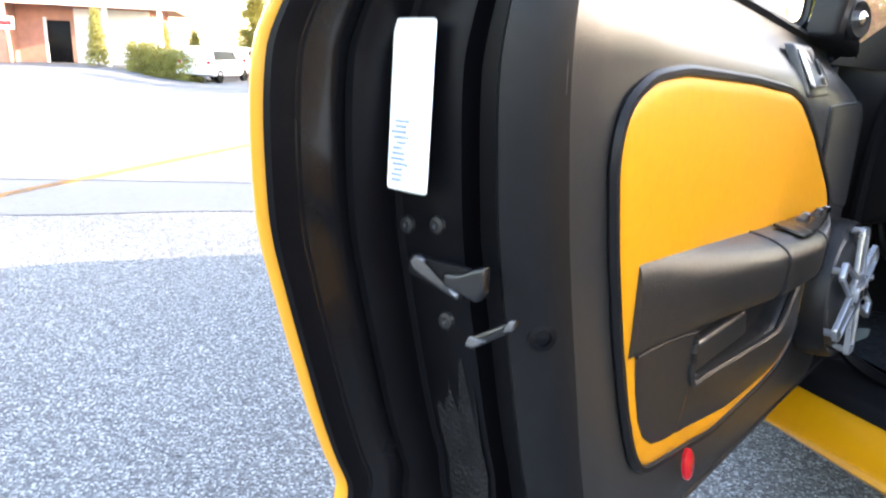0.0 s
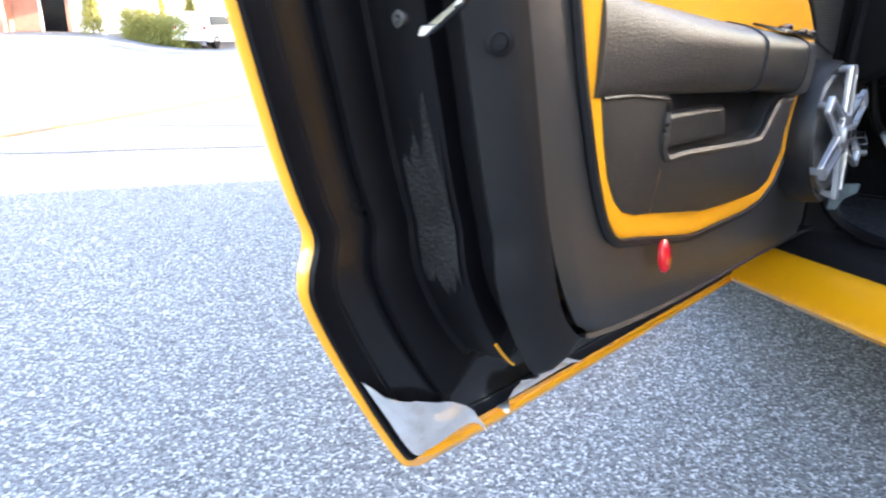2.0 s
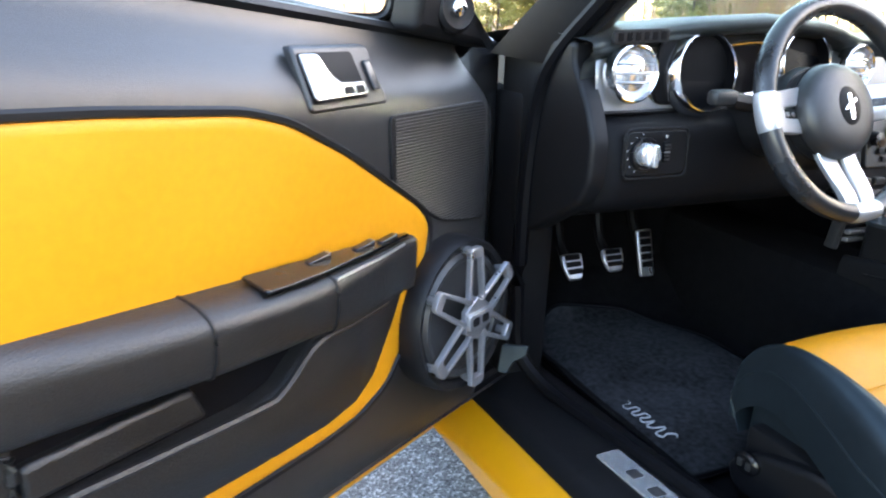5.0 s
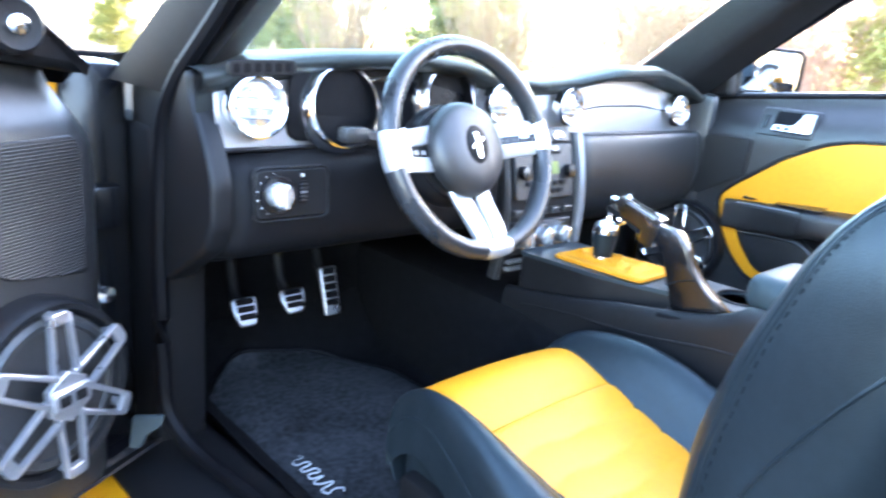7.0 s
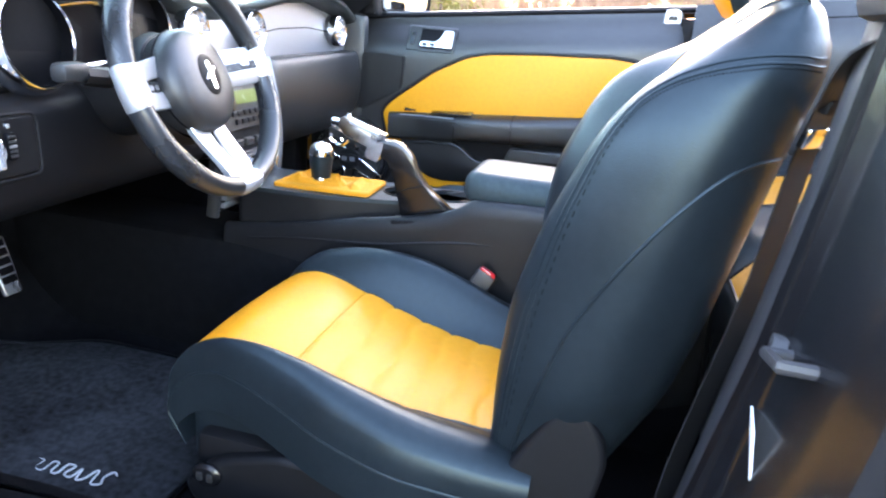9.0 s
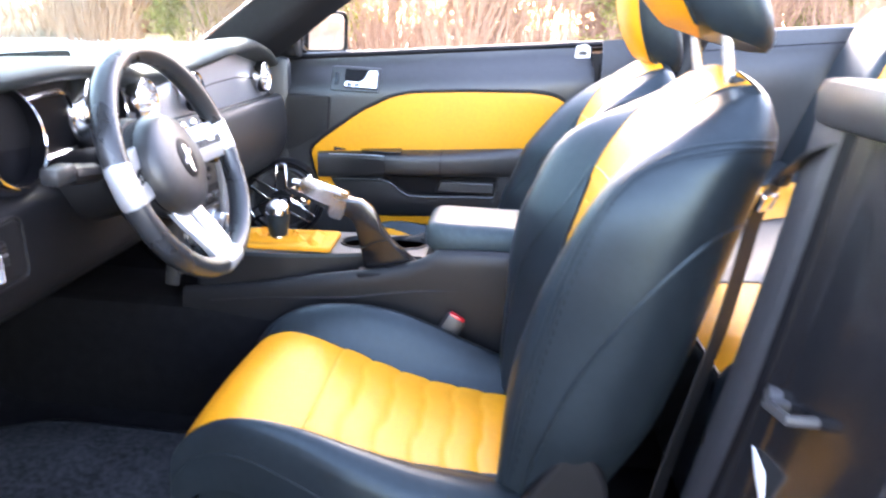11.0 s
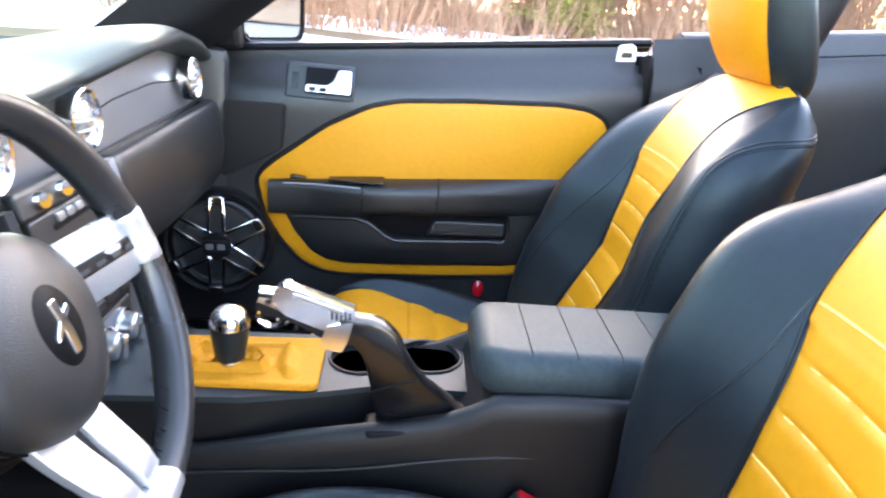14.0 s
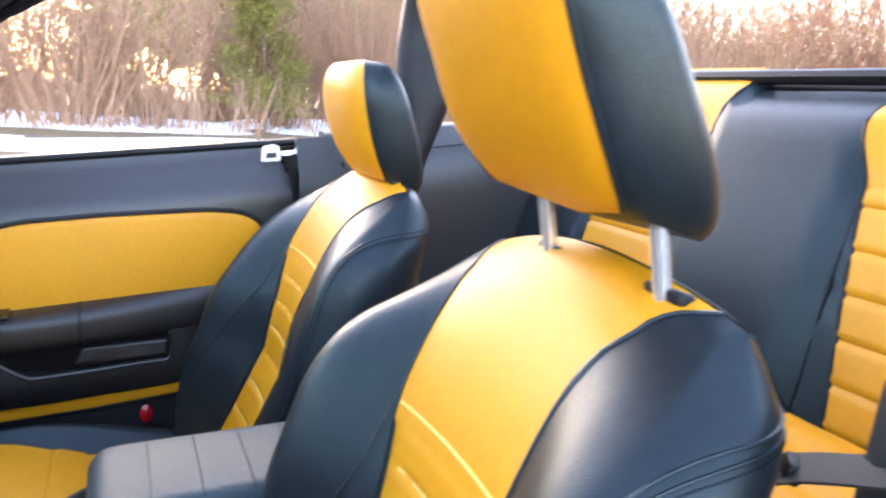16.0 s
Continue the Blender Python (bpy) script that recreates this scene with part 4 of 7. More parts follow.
    for tip in ([(0.055, -0.052), (0.062, -0.052), (0.074, -0.043), (0.058, -0.044)], [(0.086, -0.033), (0.094, -0.030), (0.096, -0.022), (0.090, -0.024)]):
        part("claw_tip", plate(rounded(tip, 0.002, 2), lambda a, b, c: fl(a, b, c + 0.004), 0.0025, 0.001), DULLSTEEL, lt, "worn end of the claw")
    for a, b in ((-0.010, 0.024), (0.019, 0.029), (0.034, -0.040)):
        part("latch_bolt", lathe([(0.0070, 0), (0.0062, 0.003), (0.003, 0.0036), (0.0, 0.002)], lambda p, q, c: fl(a + p, b + q, c + 0.001), 10), DARK, lt)
    if s < 0:
        ls = frame_at(W(0.794, -0.760, 0.858), (0, -1, 0.04))
        lab = part("shut_face_label", plate(rect(0.038, 0.118, 0.003), ls, 0.0015, 0.0006), WHITE, d, "white printed paper label on the shut face")
        rnd = random.Random(4)
        for k in range(12):
            w = 0.008 + 0.008 * rnd.random()
            part("print_bar", plate(rect(w, 0.0022, cx=-0.010 + 0.004 * rnd.random(), cy=-0.052 + 0.0038 * k), lambda a, b, c: ls(a, b, c + 0.0015), 0.0004, 0.0001), INK, lab)
    else:
        tg = part("sill_tag", plate(rounded([(-0.648, 0.985), (-0.690, 0.988), (-0.688, 1.018), (-0.674, 1.024), (-0.650, 1.018)], 0.004), lambda a, b, c: W(0.742 - c, a, b), 0.004, 0.001), WHITE, d, "small white clip on the door top")
        part("clip_hole", plate(rounded([(-0.656, 0.993), (-0.682, 0.995), (-0.680, 1.006), (-0.658, 1.005)], 0.003), lambda a, b, c: W(0.7379 - c, a, b), 0.0006, 0.0002), PANEL, tg)
    # crinkled silver patches at the lower rear corner and along the bottom
    foot = catmull([(-0.722, 0.352, 0), (-0.699, 0.312, 0), (-0.658, 0.242, 0), (-0.632, 0.234, 0), (-0.58, 0.234, 0), (-0.545, 0.232, 0)], 41)
    top = catmull([(-0.714, 0.354, 0), (-0.690, 0.338, 0), (-0.655, 0.322, 0), (-0.610, 0.302, 0), (-0.572, 0.276, 0), (-0.545, 0.234, 0)], 41)
    foot2 = catmull([(-0.505, 0.231, 0), (-0.42, 0.226, 0), (-0.32, 0.221, 0)], 41)
    top2 = catmull([(-0.500, 0.238, 0), (-0.486, 0.270, 0), (-0.42, 0.262, 0), (-0.38, 0.268, 0), (-0.32, 0.242, 0)], 41)
    for lo, hi in ((foot, top), (foot2, top2)):
        def patch(u, v):
            k = int(round(u * 40))
            p = lo[k].lerp(hi[k], v)
            crease = abs(noise.noise(Vector((p.x * 26, p.y * 38, 2)))) * 0.012 + abs(noise.noise(Vector((p.x * 60, p.y * 50, 5)))) * 0.003
            return W(skin_x(p.y) - 0.024 - crease * smooth(0.0, 0.4, v) - 0.014 * v, p.x, p.y + 0.018 * (1 - v) + 0.004 * v)
        part("silver_patch", grid(patch, 40, 12), CRINKLED, d, "crinkled silver patch in the door's lower corner")
    return d


car_door(-1, OPEN, "open driver's door with yellow leather insert and charcoal trim")
car_door(1, 0, "closed passenger door with yellow leather insert and charcoal trim")

# ---- seats ----
def prof(x, rows, k):
    """A column of a table at x, rounded off at its corners."""
    a, b = [r[0] for r in rows], [r[k] for r in rows]
    d = min(0.022 * (a[-1] - a[0]), max(0.0, x - a[0]) / 2, max(0.0, a[-1] - x) / 2)
    return sum(table(min(max(x + i * d, a[0]), a[-1]), a, b) for i in (-2, -1, 0, 1, 2)) / 5


def skin_grid(S, u0, u1, v0, v1, nu, nv):
    return grid(lambda a, b: S(lerp(u0, u1, a), lerp(v0, v1, b)), nu, nv)


def high(v):
    """Share of the height, turned into the backrest's v."""
    f = v ** 0.9 * 0.991
    return v if v < 0.7 else 0.7 + 0.3 * (1 - max(0.0, 1 - (f - 0.7254) / 0.2746) ** (1 / 1.7))


def seam_on(S, pts, r=0.0022, n=40):
    """A raised seam along points (u, v) of the surface S."""
    c = catmull([(a, b, 0) for a, b in pts], n)
    return tube([S(p.x, p.y) for p in c], r, 6)


# height, front of the middle, bolster, back, half width, half width of the insert
BACK = [(0.44, -0.500, 0.020, -0.64, 0.200, 0.112), (0.55, -0.525, 0.044, -0.69, 0.226, 0.106), (0.65, -0.545, 0.056, -0.715, 0.236, 0.103), (0.75, -0.566, 0.050, -0.735, 0.240, 0.102),
        (0.857, -0.600, 0.040, -0.758, 0.238, 0.098), (0.925, -0.636, 0.030, -0.773, 0.228, 0.098), (0.957, -0.658, 0.018, -0.778, 0.216, 0.104), (0.985, -0.684, 0.007, -0.779, 0.196, 0.118), (1.005, -0.712, 0.001, -0.768, 0.172, 0.132), (1.015, -0.738, 0.0, -0.742, 0.148, 0.142)]


def seatback_surface(cx, dy, dz, inner=1.0, out=1):
    def S(u, v):
        """u: 0 the middle of the front, 0.3 the insert's edge, 1 the middle of the back, minus for the left; v: 0 to 1 upwards."""
        q = max(0.0, (v - 0.7) / 0.3)
        z = lerp(0.44, 1.015, v ** 0.9 if v < 0.7 else lerp(0.7 ** 0.9, 1.0, 1 - max(0.0, 1 - q) ** 1.7))
        f, b, bk, w, wi = (prof(z, BACK, k) for k in (1, 2, 3, 4, 5))
        a, sg = abs(u), 1 if u >= 0 else -1
        if out < 0:
            ze = [z + k * min(0.014, (1.015 - z) / 2) for k in (-2, -1, 0, 1, 2)]
            wi = sum(table(q, [0.44, 0.75, 0.857, 0.957, 0.985, 1.003, 1.015], [0.100, 0.098, 0.104, 0.096, 0.098, 0.116, 0.148]) if sg == out else table(q, [0.44, 0.70, 0.79, 0.848, 0.862, 0.90, 0.985, 1.015], [0.066, 0.062, 0.070, 0.092, 0.099, 0.101, 0.132, 0.154]) for q in ze) / 5
            w = max(w, wi + 0.014)
            w += 0.016 * smooth(0.90, 1.0, z) if sg == out else 0.0
        b *= inner if sg != out else 1.0
        if out < 0:
            b += (0.024 * smooth(0.58, 0.78, z) * smooth(1.005, 0.94, z) if sg != out else 0.0)
        else:
            wi *= 1 - 0.28 * smooth(0.86, 0.76, z)
            f += 0.29 * max(0.0, 0.67 - z)
            bk += 0.20 * max(0.0, 0.67 - z)
            b *= 1 + (0.9 * smooth(0.92, 0.74, z) if sg == out else 0.0)
        mid = (f + bk) / 2
        if a <= 0.3:
            t = a / 0.3
            x, y = wi * t, f - 0.006 * (1 - t * t) * smooth(0.98, 0.9, v)
            if v < 0.665:
                q = (v * 11.5) % 1.0
                y -= (0.0042 * (1 - min(1, 9 * q * (1 - q) + 0.03) ** 0.5) - 0.0016 * q) * smooth(1.0, 0.8, t)
                if t > 0.93:
                    y -= 0.003
        else:
            ctl = [(wi, f), (lerp(wi, w, 0.50), f + b), (lerp(wi, w, 0.80), f + b * 0.75), (w, lerp(f, mid, 0.65)), (w * 0.93, lerp(mid, bk, 0.42)), (w * 0.76, lerp(mid, bk, 0.88)), (w * 0.45, bk), (0.0, bk - 0.004)]
            k = (a - 0.3) / 0.7 * (len(ctl) - 1)
            i = min(int(k), len(ctl) - 2)
            t = k - i
            p1, p2 = Vector(ctl[i]), Vector(ctl[i + 1])
            p0 = Vector(ctl[i - 1]) if i else p1 * 2 - p2
            p3 = Vector(ctl[i + 2]) if i + 2 < len(ctl) else p2 * 2 - p1
            q = 0.5 * (2 * p1 + (p2 - p0) * t + (2 * p0 - 5 * p1 + 4 * p2 - p3) * t * t + (3 * p1 - p0 - 3 * p2 + p3) * t ** 3)
            x, y = q.x, q.y
        z += 0.010 * smooth(0.95, 1.01, z) if out < 0 else 0.0
        z -= (0.022 if out < 0 and sg == out else 0.034) * min(1.3, (x / 0.17) ** 2) * smooth(0.86, 1.015, z)
        return Vector((cx + sg * x, y + dy, z + dz))
    return S


# distance along the top, y, z, bolster, half width, half width of the insert
CUSH = [(0.0, -0.54, 0.425, 0.03, 0.215, 0.115), (0.12, -0.47, 0.428, 0.048, 0.225, 0.118), (0.30, -0.35, 0.440, 0.076, 0.236, 0.126), (0.42, -0.26, 0.462, 0.082, 0.236, 0.134), (0.52, -0.19, 0.486, 0.068, 0.232, 0.140),
        (0.62, -0.12, 0.506, 0.038, 0.226, 0.150), (0.70, -0.07, 0.504, 0.018, 0.220, 0.156), (0.78, -0.022, 0.474, 0.004, 0.214, 0.162), (0.86, 0.000, 0.425, 0.0, 0.210, 0.165), (0.94, -0.006, 0.375, 0.0, 0.207, 0.165), (1.0, -0.03, 0.33, 0.0, 0.205, 0.165)]


def cushion_surface(cx, dy, dz, out):
    def S(u, v):
        y, z, b, w, wi = (prof(v, CUSH, k) for k in (1, 2, 3, 4, 5))
        y2, z2 = prof(min(1, v + 0.02), CUSH, 1), prof(min(1, v + 0.02), CUSH, 2)
        y1, z1 = prof(max(0, v - 0.02), CUSH, 1), prof(max(0, v - 0.02), CUSH, 2)
        t2 = Vector((y2 - y1, z2 - z1)).normalized()
        up = Vector((-t2.y, t2.x))
        a, sg = abs(u), 1 if u >= 0 else -1
        b *= 0.45 if sg == out else 1.0
        w = w if sg != out else min(w, table(v, [0.3, 0.42, 0.52, 0.62, 0.7, 0.8, 1.0], [0.232, 0.222, 0.204, 0.187, 0.176, 0.171, 0.170]))
        drop = 0.0
        if a <= 0.45:
            t = a / 0.45
            x, h = wi * t, 0.006 * (1 - t * t)
            if v < 0.515:
                q = (v * 13.5 + 0.1 * math.sin(7 * x / wi)) % 1.0
                h += 0.004 * min(1, 4 * q * (1 - q)) ** 0.5
        else:
            ctl = [(wi, 0, 0), (lerp(wi, w, 0.42), b * 0.92, 0), (lerp(wi, w, 0.72), b, 0.002), (w * 0.985, b * 0.55, 0.012), (w, b * 0.1, 0.05), (w * 0.99, 0, 0.10)]
            c = catmull(ctl, 41)[int(round((a - 0.45) / 0.55 * 40))]
            x, h, drop = c.x, c.y, c.z
        return Vector((cx + sg * x, dy + y + up.x * h, dz + z + up.y * h - drop * smooth(1.0, 0.8, v)))
    return S


def car_seat(cx, dy, dz, out, lift, fwd, label):
    seat = thing("car_seat", label, "car seat", (0, 0, 0), "front seats")
    S = seatback_surface(cx + (0.018 if out < 0 else 0.0), dy, dz, 1.0 if out < 0 else 0.45, out)
    V1 = 0.70
    back = part("backrest", merge(skin_grid(S, 0.3, 1.0, 0, 1, 44, 46), skin_grid(S, -0.3, -1.0, 0, 1, 44, 46)), BLACKL, seat, "black leather bolsters and back")
    part("pleated_insert", skin_grid(S, -0.3, 0.3, 0, V1, 14, 96), YELLOW, back, "yellow leather insert with sewn pleats")
    part("upper_panel", skin_grid(S, -0.3, 0.3, V1, 1, 18, 26), YELLOW, back, "smooth yellow leather upper panel")
    bm = bmesh.new()
    for sg in (-1, 1):
        merge(seam_on(S, [(sg * 0.302, k / 20) for k in range(21)], 0.0022, 60), bm)
        merge(seam_on(S, [(sg * 0.305, V1), (sg * 0.33, 0.55), (sg * 0.37, 0.35), (sg * 0.395, 0.12), (sg * 0.40, 0.0)], 0.0018), bm)
        merge(seam_on(S, [(sg * 0.545, 0.0), (sg * 0.55, 0.15), (sg * 0.565, 0.33), (sg * 0.60, 0.51), (sg * 0.65, 0.63), (sg * 0.71, 0.68), (sg * 0.82, 0.69), (sg * 1.0, 0.69)], 0.0022), bm)
        merge(seam_on(S, [(sg * 0.505, 0.0), (sg * 0.50, 0.4), (sg * 0.487, 0.7), (sg * 0.487, high(0.81)), (sg * 0.515, high(0.885)), (sg * 0.57, high(0.92)), (sg * 0.66, high(0.93)), (sg * 0.76, high(0.925))], 0.0015, 70), bm)
        merge(seam_on(S, [(sg * 0.515, 0.0), (sg * 0.511, 0.4), (sg * 0.499, 0.7), (sg * 0.500, high(0.80)), (sg * 0.527, high(0.868)), (sg * 0.58, high(0.905)), (sg * 0.66, high(0.915)), (sg * 0.76, high(0.910))], 0.0015, 70), bm)
    part("seams", bm, BLACKL, back, "dark sewn seams")
    for sg in (-1, 1):
        bm = bmesh.new()
        c = catmull([(sg * 0.522, 0.05, 0), (sg * 0.519, 0.4, 0), (sg * 0.507, 0.69, 0), (sg * 0.509, high(0.79), 0), (sg * 0.536, high(0.86), 0), (sg * 0.59, high(0.895), 0), (sg * 0.66, high(0.905), 0), (sg * 0.76, high(0.90), 0)], 190)
        for k in range(0, 188, 2):
            tube([S(c[k].x, c[k].y), S(c[k + 1].x, c[k + 1].y)], 0.0009, 5, bm=bm)
        tagged(part("stitching", bm, STITCH, back, "grey thread stitching"), "grey thread stitching along the bolster", kind="stuff")
    # stitches between the pleats, kept pale to paint the highlight along each one
    for v in [k / 11.5 for k in range(1, 8)] + [V1]:
        if v <= V1:
            part("pleat_stitch", seam_on(S, [(u, v) for u in (-0.29, -0.15, 0, 0.15, 0.29)], 0.0014, 16), YTHREAD, back, "pale yellow thread with the pleat's highlight in its colour")
    bm = grid(lambda a, b: S(lerp(-1, 1, a), 0.0).lerp(Vector((cx, dy - 0.58, 0.44 + dz)), b), 60, 2)
    part("underside", bm, DARK, back)
    # headrest on two chrome posts
    hx, hy, hz = cx - 0.006, dy - 0.735 + fwd, 1.016 + dz + lift
    HU = 0.35
    def H(u, v):
        """A cushion that leans forward: u round it from the middle of the front, v from its foot to its top."""
        a = u * math.pi
        k = (1 - abs(2 * v - 1) ** 3.2) ** 0.5 if 0 < v < 1 else 0.0
        wx = (0.112 + 0.010 * v) * (lerp(0.70, 0.52, smooth(0.4, 0.7, v)) + lerp(0.30, 0.48, smooth(0.4, 0.7, v)) * k) * (0 if v in (0, 1) else 1)
        c, s2 = math.cos(a), math.sin(a)
        e = 0.60
        px = wx * math.copysign(abs(s2) ** e, s2)
        if out < 0 and px > 0:
            px *= 1 - 0.27 * smooth(0.15, 0.6, v)
        front = 0.055 + 0.012 * math.sin(v * math.pi)
        rear = lerp(0.078 + fwd, 0.040, v)
        py = (front if c > 0 else rear) * math.copysign(abs(c) ** e, c) * (lerp(0.45, 0.28, smooth(0.4, 0.7, v)) + lerp(0.55, 0.72, smooth(0.4, 0.7, v)) * k) * (0 if v in (0, 1) else 1)
        return Vector((hx + px, hy + py + (0.060 + fwd) * v, hz + 0.205 * v + 0.30 * (py - 0.02) * (1 - v) ** 1.5 + 0.012))
    head = part("headrest", grid(lambda a, b: H(lerp(HU, 2 - HU, a), b), 44, 30), BLACKL, seat, "black leather headrest sides and back")
    part("headrest_front", grid(lambda a, b: H(lerp(-HU, HU, a), b), 32, 30), YELLOW, head, "yellow leather headrest front")
    for sg in (-1, 1):
        part("headrest_seam", tube([H(sg * HU, k / 24) for k in range(1, 24)], 0.0024, 6), BLACKL, head)
        px = cx - 0.013 * (out < 0) + sg * (0.074 if out < 0 else 0.083)
        py = dy - (0.730 if out < 0 else 0.735)
        gz = 1.006 if out < 0 else 0.9935
        part("headrest_post", tube([(px, py, 0.98 + dz), (px, py + 0.012 + 0.4 * fwd, 1.03 + dz + lift + 0.03)], 0.0072, 12), BRIGHT, head, "chrome headrest post")
        bm = plate(rect(0.042, 0.020, 0.007), lambda a, b, c: Vector((px + a, py + b, gz + dz + c + 0.25 * b)), 0.010, 0.004)
        part("post_guide", bm, DARK, head, "black plastic post guide")
    # cushion
    C = cushion_surface(cx, dy, dz, out)
    cush = part("cushion", merge(skin_grid(C, 0.45, 1.0, 0, 1, 28, 44), skin_grid(C, -0.45, -1.0, 0, 1, 28, 44)), BLACKL, seat, "black leather seat cushion bolsters")
    part("pleated_seat_insert", skin_grid(C, -0.45, 0.45, 0, 0.52, 20, 84), YELLOW, cush, "yellow leather pleated seat insert")
    part("seat_front_panel", skin_grid(C, -0.45, 0.45, 0.52, 0.84, 20, 24), YELLOW, cush, "smooth yellow leather seat front")
    part("seat_front_base", skin_grid(C, -0.45, 0.45, 0.84, 1, 20, 8), BLACKL, cush, "black leather seat front")
    bm = bmesh.new()
    for sg in (-1, 1):
        merge(seam_on(C, [(sg * 0.452, k / 20) for k in range(20)], 0.0022, 60), bm)
        merge(seam_on(C, [(sg * 0.86, k / 20) for k in range(20)], 0.0018, 60), bm)
    part("cushion_seams", bm, BLACKL, cush, "dark sewn seams")
    part("front_seam", seam_on(C, [(u, 0.52) for u in (-0.44, -0.2, 0, 0.2, 0.44)], 0.0014), YSUEDE, cush)
    # plastic side cover with the seat switch, and the frame below
    xo = cx + out * 0.200
    val = rounded([(-0.52, 0.29), (-0.52, 0.40), (-0.36, 0.37), (-0.20, 0.375), (-0.10, 0.345), (-0.05, 0.30), (-0.07, 0.265), (-0.45, 0.26)], 0.02)
    sv = part("side_cover", plate(val, lambda a, b, c: Vector((xo + out * (c - 0.01), a + dy, b + dz)), 0.022, 0.008), DARK, seat, "black plastic seat side cover")
    part("seat_switch", lathe([(0.024, 0), (0.024, 0.006), (0.018, 0.010), (0.0, 0.010)], lambda a, b, c: Vector((xo + out * (0.012 + c), dy - 0.095 + a * 0.95, 0.325 + dz + b * 0.75)), 18), GLOSSB, sv, "round black seat switch")
    for a in (-0.008, 0.008):
        part("switch_button", plate(rect(0.008, 0.012, 0.002, cx=a), lambda p, q, c: Vector((xo + out * (0.022 + c), dy - 0.095 + p, 0.325 + dz + q)), 0.003, 0.001), PANEL, sv)
    part("seat_base", box(cx - 0.165, cx + 0.165, dy - 0.50, dy - 0.035, 0.30, 0.425 + dz, 0.02), BLACKL, seat)
    part("seat_frame", box(cx - 0.19, cx + 0.19, dy - 0.56, dy - 0.06, 0.235, 0.37 + dz, 0.012), DARK, seat)
    part("hinge_cover", plate(rounded([(-0.60, 0.33), (-0.63, 0.52), (-0.58, 0.60), (-0.53, 0.52), (-0.47, 0.40), (-0.48, 0.33)], 0.03), lambda a, b, c: Vector((xo + out * (c - 0.02), a + dy, b + dz - 0.04)), 0.02, 0.008), DARK, seat)
    return seat


car_seat(-0.338, 0.0, 0.0, -1, 0.037, 0.035, "driver's bucket seat in black leather with yellow pleated inserts")
car_seat(0.376, -0.05, 0.0, 1, -0.034, -0.010, "passenger bucket seat in black leather with yellow pleated inserts")

# rear bench
rear = thing("rear_bench_seat", "black leather rear bench with two yellow pleated inserts", "rear seat")


def rear_back(x, v, front=0.0):
    ins = max(smooth(0.135, 0.115, abs(x - 0.30)), smooth(0.170, 0.145, abs(x + 0.290)))
    z = lerp(0.60, 1.208, v)
    y = lerp(-1.20, -1.40, v) - 0.10 * smooth(0.86, 1.0, v) ** 2 - 0.02 * ins * smooth(1.0, 0.9, v) + 0.02 * math.sin(v * 3)
    if ins > 0.5 and v < 0.74:
        q = (v * 10) % 1.0
        y += 0.0045 * min(1, 9 * q * (1 - q)) ** 0.5
    z += 0.03 * smooth(0.8, 1.0, v) * ins - 0.012 * smooth(0.55, 0.68, abs(x))
    return Vector((x, y + front, z))


def rear_edge(x, v):
    """The driver's side insert narrows towards its foot."""
    return table(v, [0.0, 0.25, 0.74, 0.98, 1.0], [-0.235, -0.213, -0.146, -0.096, -0.094]) if x == -0.185 else x


for name, a, b, m, lab in (("back_side", -0.66, -0.44, BLACKL, "black leather"), ("back_insert", -0.44, -0.185, YELLOW, "yellow leather pleated insert"), ("back_middle", -0.185, 0.18, BLACKL, "smooth black leather middle"),
                           ("back_insert", 0.18, 0.42, YELLOW, "yellow leather pleated insert"), ("back_side", 0.42, 0.66, BLACKL, "black leather")):
    part(name, grid(lambda u, v: rear_back(lerp(rear_edge(a, v), rear_edge(b, v), u), v), 14, 90 if m is YELLOW else 24), m, rear, lab)
for x in (-0.44, -0.185, 0.18, 0.42):
    part("back_seam", tube([rear_back(rear_edge(x, k / 30), k / 30) for k in range(31)], 0.003, 6), DARK, rear)
for x, g in ((-0.185, 0.075), (0.18, -0.06)):
    part("border_seam", tube([rear_back(rear_edge(x, v) + g * (1 - v / 0.74), v) + Vector((0, 0.001, 0)) for v in [0.74 * k / 24 for k in range(25)]], 0.0025, 6), DARK, rear)


def rear_cushion(x, v):
    ins = max(smooth(0.15, 0.12, abs(x - 0.30)), smooth(0.16, 0.13, abs(x + 0.30)))
    y = table(v, [0, 0.7, 0.85, 0.95, 1.0], [-1.24, -0.94, -0.82, -0.772, -0.785])
    z = table(v, [0, 0.7, 0.85, 0.95, 1.0], [0.745, 0.675, 0.648, 0.585, 0.34])
    q = (v * 7) % 1.0
    return Vector((x, y, z - 0.02 * ins * smooth(0.9, 0.6, v) + (0.006 * min(1, 4 * q * (1 - q)) ** 0.5 if ins > 0.5 else 0)))


for name, a, b, m in (("cushion_side", -0.66, -0.42, BLACKL), ("cushion_insert", -0.42, -0.168, YELLOW), ("cushion_middle", -0.168, 0.16, BLACKL), ("cushion_insert", 0.16, 0.44, YELLOW), ("cushion_side", 0.44, 0.66, BLACKL)):
    e = 0.93 if m is YELLOW else 1.0
    part(name, grid(lambda u, v: rear_cushion(lerp(a, b, u), v * e), 12, 48), m, rear)
    if m is YELLOW:
        part("cushion_apron", grid(lambda u, v: rear_cushion(lerp(a, b, u), lerp(e, 1.0, v)), 12, 8), BLACKL, rear, "black leather apron")
        part("apron_seam", tube([rear_cushion(lerp(a, b, k / 10), e) for k in range(11)], 0.0035, 6), DARK, rear)
